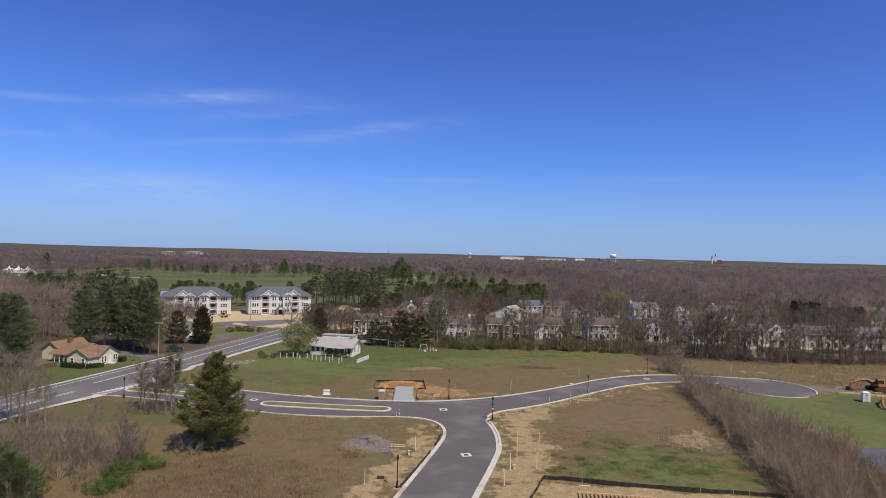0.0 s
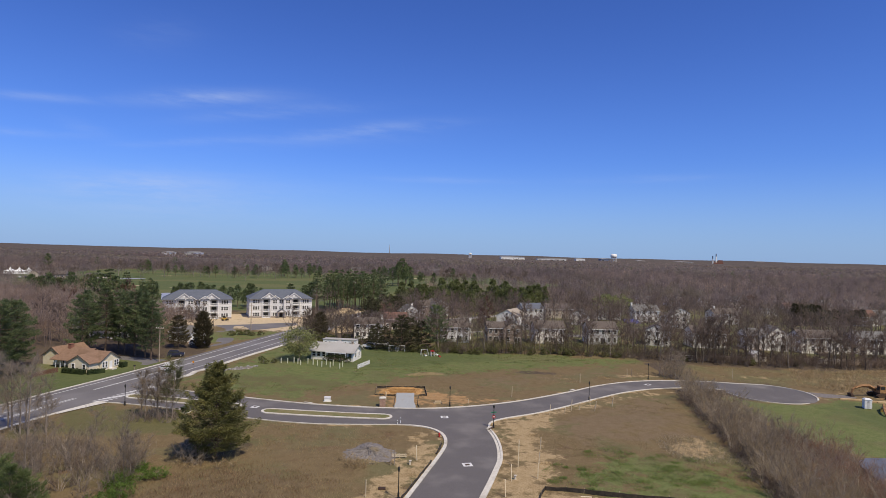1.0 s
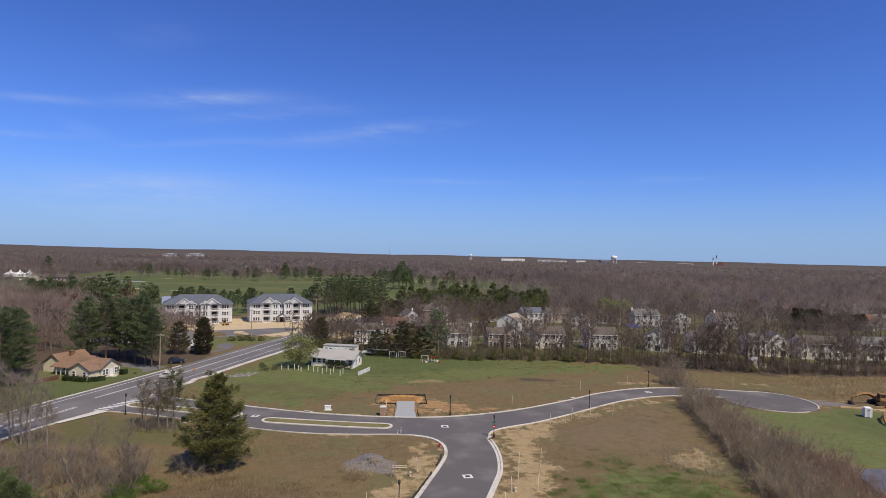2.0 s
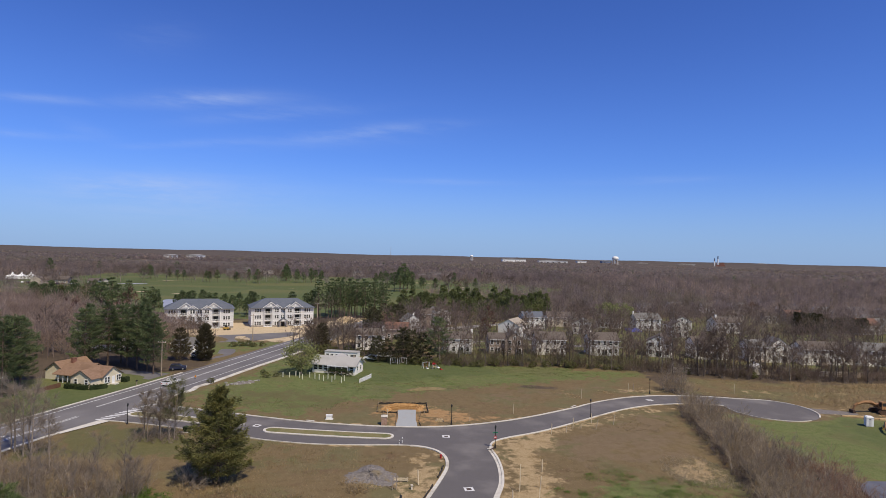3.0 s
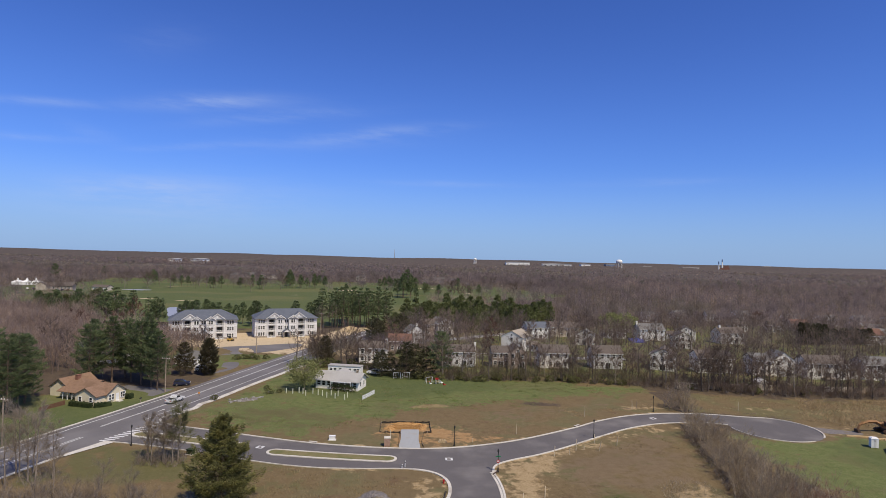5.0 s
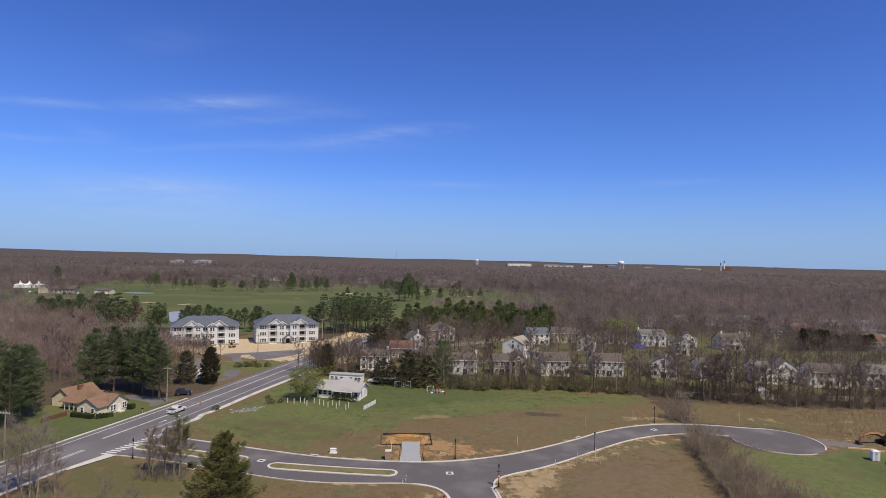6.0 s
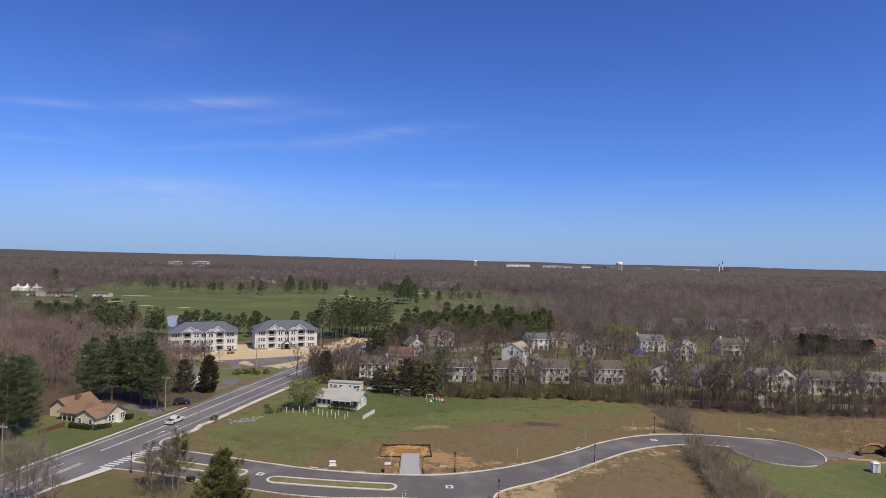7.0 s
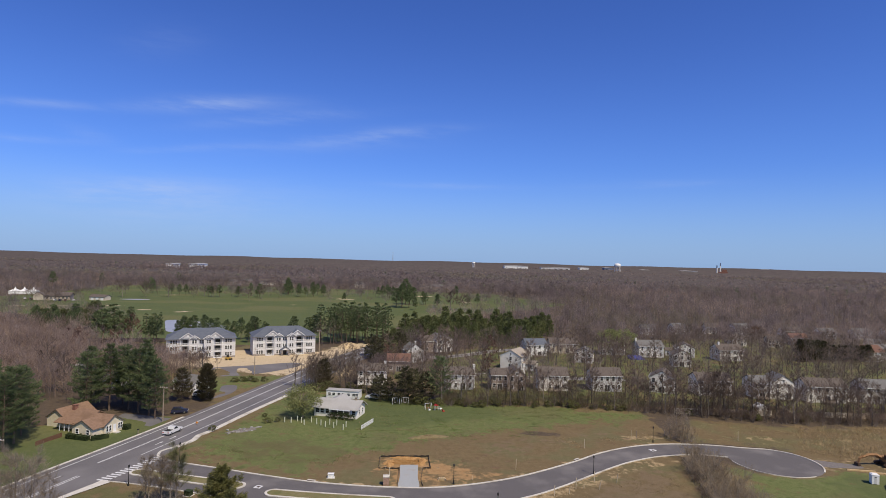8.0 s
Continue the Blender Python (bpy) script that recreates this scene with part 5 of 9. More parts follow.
rosy = (inside([(-330, 280), (-150, 196), (-118, 180), (-122, 232), (-150, 290), (-240, 340)], near_woods[:, 0], near_woods[:, 1], 15) > np.random.default_rng(13).uniform(0.1, 0.9, len(near_woods))) | (tone > 1.5)
close = near_woods[:, 1] < 460
for which, tint, words in ((~rosy & (tone > -1.3), TWIG_FAR, "bare grey-brown woods"), (rosy, TWIG_FAR_RED, "bare rosy-brown budding trees"), (~rosy & (tone <= -1.3), TWIG_FAR_TAN, "bare tan-brown trees")):
    broom_woods("woods", tint, near_woods[which & close], 13.5, 3.9, 130, 2.0, 0.06, words + " standing behind the houses")
    woods("woods", tint, near_woods[which & ~close], 14, 4.3, 70, 0.42, words + " stretching away behind the houses", thin=0.32)
broom_woods("woods", TWIG_FAR, [p for p in FAR_TREES if p[1] >= 330], 11, 3.8, 130, 1.7, 0.06, "bare trees scattered about the golf course and far gardens", seed=14)
dense = np.array(scatter([(-340, 330), (-300, 240), (-200, 200), (-122, 166), (-104, 177), (-92, 202), (-92, 222), (-112, 238), (-150, 256), (-190, 296), (-235, 325)], 720, 2.8, ((-88, 197, 6), (-120, 205, 12), (-132, 216, 9), (-113, 196, 9))))
broom_woods("woods", TWIG_FAR_RED, dense, 11.5, 3.0, 150, 1.9, 0.05, "rosy-brown budding trees filling the hollow by the through road", seed=15)
gardens = np.array(scatter([(-4, 200), (60, 199), (170, 192), (260, 240), (320, 390), (150, 385), (60, 318), (-20, 308), (-24, 240)], 560, 4.0, [(a, b, c + 1.0) for a, b, c in HOUSE_SPOTS]))
gardens = gardens[inside(BELT_CLEAR, gardens[:, 0], gardens[:, 1], 0.1) < 0.5]
broom_woods("woods", TWIG_FAR, gardens, 9.5, 3.0, 115, 1.5, 0.045, "bare garden trees and shrubs between the houses", seed=16)
front = np.array(scatter([(-3, 187), (62, 186), (100, 177), (170, 178), (170, 194), (100, 198), (62, 202), (-3, 203)], 64, 3.2))
broom_woods("woods", TWIG, front, 12, 2.9, 190, 1.5, 0.032, "fine bare trees in the boundary tree line", seed=17, low=0.55)
for x, y, k in ((-49.7, 207.6, 0.75), (-48.7, 210.4, 0.85), (-49.0, 213.6, 0.9), (-47.4, 212.2, 0.8), (-47.6, 217.2, 0.9), (-46.3, 208.6, 0.7), (-46.6, 221.5, 0.9)):
    plant("bare_tree", rnd.choice(BARE), x, y, "dense leafless tree close beside the through road", "tree", "roadside trees", k * 0.85, rnd.uniform(0, 360))
backs = np.array(scatter([(-36, 214), (-8, 212), (-4, 252), (-32, 254)], 30, 3.4, ((-27.5, 216, 5), (-20, 243, 5))))
broom_woods("bare_trees", TWIG_FAR, backs, 9, 2.8, 170, 1.4, 0.036, "bare garden trees behind the ranch house", seed=24)
band = np.array(scatter([(-3, 184.5), (34, 188.5), (62, 184), (62, 199), (34, 202), (-3, 201)], 150, 1.9))
broom_woods("undergrowth", mat_leaf("olive-brown brush", (0.15, 0.135, 0.07), (0.26, 0.23, 0.125), 0.2, 0.5, 0.2), band, 4.2, 1.8, 110, 0.9, 0.028, "olive-brown brush filling the tree line's foot", seed=25, limbs=2, core=0.5)
band = np.array(scatter([(62, 183), (100, 175.5), (170, 176), (170, 190), (100, 191), (62, 199)], 170, 2.0))
broom_woods("undergrowth", TWIG, band, 4.0, 1.8, 110, 0.9, 0.028, "grey-brown brush filling the tree line's foot", seed=26, limbs=2, core=0.5)
bend = np.array(scatter([(-50.2, 207), (-45, 205), (-45, 222), (-47.5, 224)], 10, 1.7) + scatter([(-49.5, 209), (-36, 204), (-32, 226), (-40, 246), (-44.5, 240)], 20, 2.6))
broom_woods("bare_trees", TWIG_FAR_TAN, bend, 9, 2.8, 190, 1.4, 0.036, "bushy bare trees in a clump beside the through road", seed=23)
edge = np.array(scatter([(-450, 780), (-330, 836), (-100, 818), (60, 790), (120, 650), (170, 690), (140, 830), (-100, 866), (-330, 880), (-470, 830)], 420, 5.5))
broom_woods("woods", TWIG_FAR, edge, 14, 4.2, 90, 2.2, 0.09, "bare woods along the golf course's far edge", seed=20)
screen = np.array(scatter([(-760, 1440), (-540, 1440), (-540, 1485), (-760, 1485)], 110, 8) + scatter([(250, 2540), (800, 2540), (800, 2585), (250, 2585)], 120, 9) + scatter([(620, 2230), (700, 2230), (700, 2280), (620, 2280)], 40, 7))
woods("woods", TWIG_FAR, screen, 17, 6.5, 40, 1.6, "far bare woods before the warehouses", False, seed=18)
mid_woods = wood_points(8, 13000, 980, 2000, 0.9, lambda x, y: inside(GOLF, x, y, 0.1) < 0.5)
shade = np.sin(mid_woods[:, 0] / 120 + 0.5) + np.sin(mid_woods[:, 1] / 95 + mid_woods[:, 0] / 210) + np.random.default_rng(19).normal(0, 0.4, len(mid_woods))
for which, tint, words in ((shade < 0.9, TWIG_FAR, "distant bare grey-brown woods"), (shade >= 0.9, TWIG_FAR_TAN, "distant bare tan woods")):
    woods("woods", tint, mid_woods[which], 15, 6.5, 19, 1.25, words + " to the horizon", False)
pines_far = wood_points(9, 420, 700, 2200, 0.9, lambda x, y: inside(GOLF, x, y, 0.1) < 0.5)
woods("woods", NEEDLE, pines_far, 15, 4.0, 14, 1.4, "scattered far pines among the bare woods", False, thin=0.35)


def canopy():
    """The closed far canopy, bumpy, out to the horizon."""
    ys, us = np.geomspace(1010, 4780, 160), np.linspace(-0.95, 0.95, 360)
    u, y = np.meshgrid(us, ys)
    x = u * y
    rng = np.random.default_rng(4)
    z = np.full(x.shape, 9.5) + 4.5 * np.clip((y - 1500) / 700, 0, 1) + 2.6 * rng.uniform(-1, 1, x.shape) * np.clip((y - 1300) / 600, 0.25, 1) * np.clip(2 - y / 2600, 0.3, 1)
    z += 11.0 * np.clip((y - 3000) / 1500, 0, 1) + 2.5 * np.sin(x / 310 + y / 240) + 2.0 * np.sin(x / 130 - y / 420 + 1)
    z[0], z[1] = 0.5, 6.0
    z = np.where(inside(GOLF, x, y, 20) > 0.4, -1, z)
    s = Shape()
    s.v = list(zip(x.ravel().tolist(), y.ravel().tolist(), z.ravel().tolist()))
    w = len(us)
    s.f = [(j * w + i, j * w + i + 1, (j + 1) * w + i + 1, (j + 1) * w + i) for j in range(len(ys) - 1) for i in range(w - 1)]
    tagged(new("woods", s.mesh("woods", CANOPY)), "far unbroken canopy of bare woods under the horizon", "woods", kind="stuff")


# greyed and slightly blue: some distance haze put into the base colour
CANOPY = mat("far canopy", (0.085, 0.073, 0.073), (0.125, 0.107, 0.104), 0.07, 1.0, c=(0.105, 0.097, 0.09), c_scale=0.006, c_range=(0.5, 0.75), spec=0.0)
canopy()


def dry_grass(name, poly, count, h, label, seed, material=DRY_BLADE, tufts=0, spread=0.8, upright=1.0):
    rng = np.random.default_rng(seed)
    xs, ys = [p[0] for p in poly], [p[1] for p in poly]
    x, y = rng.uniform(min(xs), max(xs), count * 3), rng.uniform(min(ys), max(ys), count * 3)
    if tufts:
        pick = rng.integers(0, tufts, count * 3)
        x, y = x[pick] + rng.normal(0, spread * 1.6, count * 3), y[pick] + rng.normal(0, spread, count * 3)
    ok = (inside(poly, x, y, 1.5) > rng.uniform(0.2, 0.9, len(x))) & (inside(ENTRY, x, y, 0.1) < 0.5) & (inside(MAIN_WEST + MAIN_EAST[::-1], x, y, 0.1) < 0.5)
    x, y = x[ok][:count], y[ok][:count]
    b = np.column_stack([x, y, np.full(len(x), -0.05)])
    w = unit(rng, len(x)) * 0.6 + (0, 0, upright)
    w /= np.linalg.norm(w, axis=1, keepdims=True)
    tagged(new(name, tri_mesh(name, slivers(rng, b, w, h, 0.035), material)), label, "grass", kind="stuff")


dry_grass("grass", [(88, 150), (100, 144), (140, 140), (150, 176), (100, 171)], 12000, 0.85, "tall dry tan grass of the waste field", 1, DRY_BLADE, 260, 1.3, 0.8)
dry_grass("grass", [(-11, 152.4), (-5, 158.5), (0, 164.4), (13, 171), (36, 178.4), (36, 180), (13, 172.6), (0, 166.2), (-6, 160)], 3000, 0.45, "dark weedy line across the meadow", 12, MEADOW_BLADE, 120, 0.6)
dry_grass("grass", NE_FIELD, 9000, 0.3, "brown winter grass of the waste field", 6, FIELD_BLADE, 260, 1.2)
dry_grass("grass", [(45, 90), (37, 93), (36, 99), (39, 106), (45, 106), (46.5, 98)], 7000, 0.55, "pale flattened dry grass by the hedgerow", 2, PALE_BLADE, upright=0.12)
dry_grass("grass", STRAW_EAST, 9000, 0.14, "scattered pale straw beside the road", 9, DRY_BLADE, 90, 0.6)
dry_grass("grass", [(18, 140), (34, 148), (56, 157), (60, 162), (40, 160), (18, 150)], 5000, 0.16, "scattered pale straw in the meadow", 10, DRY_BLADE, 30, 0.8)
dry_grass("grass", STRAW_WEST, 4000, 0.14, "scattered pale straw beside the junction", 11, DRY_BLADE, 40, 0.5)

dry_grass("grass", MEADOW, 15000, 0.3, "rough spring grass tufts over the meadow", 13, MEADOW_BLADE, 1500, 0.45)
dry_grass("grass", MEADOW, 5000, 0.25, "dead tan grass among the meadow's green", 14, FIELD_BLADE, 700, 0.4)
dry_grass("grass", [(-46, 111), (-24, 106), (-6, 104), (-10, 88), (-14, 60), (-44, 58), (-42, 72), (-36, 84)], 16000, 0.3, "rough winter grass tufts over the dry field", 15, FIELD_BLADE, 1400, 0.4)
dry_grass("grass", [(20, 112), (46, 134), (50, 128), (46, 104), (44, 78), (16, 81)], 7000, 0.2, "short winter grass on the bare lot", 16, FIELD_BLADE, 800, 0.4)
dry_grass("grass", SEDGE, 8000, 0.4, "reddish broom sedge in the dry field", 17, SEDGE_BLADE, 500, 0.5)

TALL_TUFT = brush_meshes(60, 1.3, 1.0, DRY_BLADE, 16, 2, 8, 0.012, 0.5)
for x, y, k in ((-12.6, 86.4, 1.3), (-13.6, 86.9, 1.2), (-11.7, 86.8, 1.0), (-14.4, 87.6, 1.1), (-13.0, 85.4, 1.0), (-11.9, 85.7, 0.9), (-14.2, 85.9, 0.9), (-10.6, 87.2, 0.8), (-15.6, 88.6, 0.9), (-30.5, 85.5, 0.9), (-32.5, 84.6, 1.0), (-38.6, 85.6, 0.9), (-36.0, 84.2, 0.8), (-40.0, 87.5, 0.8)):
    plant("grass_tuft", TALL_TUFT, x, y, "tall tuft of dry grass standing in the field", "grass", "dry tufts", k, rnd.uniform(0, 360), ("stalk_clump", "leaf_clump"))


def weeds(poly, patches, per, label, seed):
    """Low green weeds: small leaves lying nearly flat in ragged patches."""
    rng = np.random.default_rng(seed)
    xs, ys = [p[0] for p in poly], [p[1] for p in poly]
    cx, cy = rng.uniform(min(xs), max(xs), patches), rng.uniform(min(ys), max(ys), patches)
    size = rng.uniform(0.25, 1.0, patches)
    pick = rng.integers(0, patches, patches * per)
    x, y = cx[pick] + rng.normal(0, 1.3, len(pick)) * size[pick], cy[pick] + rng.normal(0, 1.0, len(pick)) * size[pick]
    ok = (inside(poly, x, y, 3) > 0.3) & (inside(ENTRY, x, y, 0.1) < 0.5)
    n = int(ok.sum())
    mid = np.column_stack([x[ok], y[ok], rng.uniform(0.02, 0.09, n)])
    a = unit(rng, n) * (1, 1, 0.12)
    b = np.cross(a, (0, 0, 1))
    k = rng.uniform(0.05, 0.13, (n, 1))
    tagged(new("weeds", tri_mesh("weeds", np.stack([mid - a * k - b * k * 0.5, mid - a * k + b * k * 0.5, mid + a * k], 1), WEED)), label, "weeds", kind="stuff")


weeds([(14.5, 85), (20, 93), (28, 98), (36, 94), (46, 92), (43, 77), (30, 79), (16, 81)], 150, 150, "bright green weeds scattered over the bare lot", 21)
weeds([(-24, 128), (-14, 142), (8, 152), (26, 160), (40, 172), (10, 176), (-30, 160)], 160, 80, "green weeds scattered in the meadow", 22)

# ---- building materials ----
SIDING_WHITE = mat("white siding", (0.79, 0.77, 0.745), (0.88, 0.86, 0.84), 0.8, 0.6, 0.1, 6, (0.72, 0.69, 0.65), 0.15)
SIDING_GREY = mat("light grey siding", (0.575, 0.575, 0.60), (0.66, 0.66, 0.685), 0.8, 0.6, 0.1, 6, (0.53, 0.525, 0.54), 0.15)
SIDING_BEIGE = mat("beige siding", (0.54, 0.48, 0.40), (0.62, 0.56, 0.48), 0.8, 0.6, 0.1, 6)
SIDING_TAN = mat("cream siding", (0.66, 0.59, 0.45), (0.74, 0.67, 0.53), 0.8, 0.6, 0.1, 6)
SIDING_BROWN = mat("taupe siding", (0.33, 0.27, 0.235), (0.40, 0.33, 0.29), 0.8, 0.6, 0.1, 6)
SIDING_BLUE = mat("slate blue siding", (0.13, 0.17, 0.27), (0.17, 0.21, 0.32), 0.8, 0.6)
TRIM = mat("white trim", (0.77, 0.775, 0.79), (0.84, 0.845, 0.86), 2.0, 0.5)
STONE_BASE = mat("stone veneer", (0.22, 0.19, 0.17), (0.40, 0.36, 0.32), 2.2, 0.9, 0.5, 4)
SHINGLE_SLATE = mat("slate grey shingles", (0.10, 0.115, 0.145), (0.14, 0.155, 0.19), 2.0, 0.85, 0.3, 5, (0.115, 0.125, 0.155), 0.2, stretch=(0.5, 1, 1))
SHINGLE_GREY = mat("grey shingles", (0.14, 0.135, 0.13), (0.20, 0.195, 0.19), 2.0, 0.85, 0.3, 5, (0.12, 0.115, 0.11), 0.2)
SHINGLE_BROWN = mat("brown shingles", (0.105, 0.086, 0.075), (0.15, 0.125, 0.108), 2.0, 0.85, 0.3, 5)
SHINGLE_TAN = mat("tan shingles", (0.215, 0.135, 0.09), (0.275, 0.178, 0.124), 2.0, 0.85, 0.3, 5, (0.19, 0.12, 0.08), 0.3)
SHINGLE_BEIGE = mat("faded beige shingles", (0.33, 0.285, 0.235), (0.41, 0.36, 0.305), 2.0, 0.85, 0.3, 5)
SHINGLE_RED = mat("red shingles", (0.14, 0.075, 0.055), (0.19, 0.105, 0.08), 2.0, 0.85, 0.3, 5)
METAL_ROOF = mat("pale grey roof", (0.385, 0.377, 0.37), (0.425, 0.417, 0.41), 3.0, 0.7, 0.05, 8, (0.355, 0.345, 0.335), 0.2)
PALE_BRICK = mat("pinkish brick", (0.30, 0.19, 0.145), (0.42, 0.29, 0.23), 3.0, 0.9, 0.3, 9)
BRICK = mat("red brick", (0.20, 0.095, 0.07), (0.28, 0.14, 0.105), 3.0, 0.9, 0.3, 9)
DARK_DOOR = mat("dark door paint", (0.05, 0.045, 0.045), (0.08, 0.07, 0.07), 2.0, 0.5)
GLASS = mat("window glass", (0.02, 0.023, 0.028), (0.035, 0.04, 0.045), 0.5, 0.08, spec=0.5)
WOOD_RAW = mat("raw lumber", (0.50, 0.35, 0.18), (0.62, 0.46, 0.26), 3.0, 0.8, 0.2, 8)
WOOD_GREY = mat("weathered wood", (0.30, 0.24, 0.19), (0.42, 0.35, 0.28), 3.0, 0.9, 0.2, 8, vary=0.2)
STAKE = mat("pale stake", (0.58, 0.49, 0.36), (0.72, 0.62, 0.47), 3.0, 0.7, vary=0.2)
BLACK = mat("black paint", (0.012, 0.012, 0.013), (0.022, 0.022, 0.024), 3.0, 0.45)
FABRIC = mat("black filter fabric", (0.025, 0.022, 0.02), (0.06, 0.05, 0.042), 2.0, 0.9, 0.3, 6)
GRAVEL = mat("blue-grey gravel", (0.33, 0.345, 0.355), (0.40, 0.415, 0.425), 5.0, 0.95, 0.4, 12, (0.36, 0.34, 0.31), 0.6, (0.55, 0.75))
ROCK_GREY = mat("grey crushed rock", (0.14, 0.125, 0.118), (0.235, 0.215, 0.205), 2.6, 0.95, 0.8, 7, (0.19, 0.155, 0.105), 0.5, (0.55, 0.72))
SOIL = mat("orange soil", (0.34, 0.185, 0.07), (0.48, 0.29, 0.125), 2.5, 0.95, 0.8, 6)
SAND_SOIL = mat("sandy fill", (0.45, 0.34, 0.20), (0.57, 0.45, 0.29), 1.5, 0.95, 0.6, 6)
RUBBLE = mat("broken grey concrete", (0.25, 0.24, 0.225), (0.38, 0.365, 0.345), 3.0, 0.9, 0.3, 8, vary=0.25)
RUST = mat("rusty dark steel", (0.045, 0.03, 0.022), (0.10, 0.06, 0.04), 3.0, 0.7, 0.2, 8)
RUSTY = mat("rusty brown machine paint", (0.19, 0.105, 0.05), (0.36, 0.20, 0.095), 1.6, 0.75, 0.2, 8)
YELLOW = mat("machine yellow paint", (0.36, 0.23, 0.05), (0.46, 0.30, 0.07), 2.0, 0.5)
RUBBER = mat("black rubber", (0.018, 0.018, 0.018), (0.03, 0.03, 0.03), 4.0, 0.8)
CAR_WHITE = mat("white car paint", (0.70, 0.70, 0.71), (0.76, 0.76, 0.77), 1.0, 0.25, spec=0.5)
CAR_BLUE = mat("dark blue car paint", (0.02, 0.025, 0.055), (0.03, 0.035, 0.07), 1.0, 0.25, spec=0.5)
CHROME = mat("steel", (0.5, 0.5, 0.5), (0.6, 0.6, 0.6), 2.0, 0.35, metal=1.0)
RED_PAINT = mat("red paint", (0.36, 0.02, 0.02), (0.42, 0.03, 0.03), 2.0, 0.45)
GREEN_PAINT = mat("green sign paint", (0.01, 0.16, 0.08), (0.015, 0.2, 0.10), 2.0, 0.45)
ORANGE_PAINT = mat("orange sign paint", (0.75, 0.28, 0.02), (0.8, 0.32, 0.03), 2.0, 0.5)
BLUE_TARP = mat("blue tarpaulin", (0.05, 0.06, 0.22), (0.08, 0.09, 0.30), 1.0, 0.5)
WATER = mat("pond water", (0.33, 0.32, 0.30), (0.38, 0.365, 0.345), 0.1, 0.3, 0.02, 0.8, spec=0.3)
MUDDY_WATER = mat("muddy pond water", (0.115, 0.108, 0.10), (0.16, 0.15, 0.135), 0.3, 0.3, 0.05, 1.0, spec=0.2)
CANVAS = mat("white tent canvas", (0.78, 0.78, 0.78), (0.85, 0.85, 0.85), 1.0, 0.7)

WINDOWS = {}


def window(parent, m, w=0.95, h=1.4, frame=TRIM):
    """A sash window: frame with a meeting rail, and its pane, facing local -y."""
    key = (w, h)
    if key not in WINDOWS:
        f, g = Shape(), Shape()
        b = 0.13
        f.box(-w / 2 - b, w / 2 + b, -0.09, 0.05, h, h + b)
        f.box(-w / 2 - b, w / 2 + b, -0.12, 0.05, -b, 0)
        f.box(-w / 2 - b, -w / 2, -0.09, 0.05, 0, h)
        f.box(w / 2, w / 2 + b, -0.09, 0.05, 0, h)
        f.box(-w / 2, w / 2, -0.06, 0.03, h / 2 - 0.04, h / 2 + 0.04)
        g.box(-w / 2, w / 2, -0.03, 0.0, 0, h)
        WINDOWS[key] = f.mesh("window", TRIM), g.mesh("pane", GLASS)
    f, g = WINDOWS[key]
    ob = part("window", f, None, parent, at=m)
    part("pane", g, None, ob)
    return ob


def gable_walls(w, d, h, rise, ridge):
    s = Shape()
    if ridge == "y":
        s.wall([(-w / 2, -0.2), (w / 2, -0.2), (w / 2, h), (0, h + rise), (-w / 2, h)], 0, d)
    else:
        s.wall([(-d / 2, -0.2), (d / 2, -0.2), (d / 2, h), (0, h + rise), (-d / 2, h)], -w / 2, w / 2, pose(0, d / 2, 0, 0, 0, 90))
    return s


def gable_roof(w, d, h, rise, ridge, over=0.4, thick=0.16):
    """Two sloping slabs as one folded sheet with thickness."""
    s = Shape()
    span = w if ridge == "y" else d
    k = rise / (span / 2)
    e = span / 2 + over
    z0 = h - over * k + 0.02
    line = [(-e, z0), (0, h + rise + 0.02), (e, z0), (e, z0 + thick), (0, h + rise + thick + 0.05), (-e, z0 + thick)]
    if ridge == "y":
        s.wall(line, -0.18, d + 0.18)
    else:
        s.wall(line, -w / 2 - over, w / 2 + over, pose(0, d / 2, 0, 0, 0, 90))
    return s


def chimney_shape(x, y, z0, z1, w=0.7, d=0.7):
    s = Shape()
    s.box(x - w / 2, x + w / 2, y - d / 2, y + d / 2, z0, z1)
    s.box(x - w / 2 - 0.08, x + w / 2 + 0.08, y - d / 2 - 0.08, y + d / 2 + 0.08, z1, z1 + 0.12)
    return s


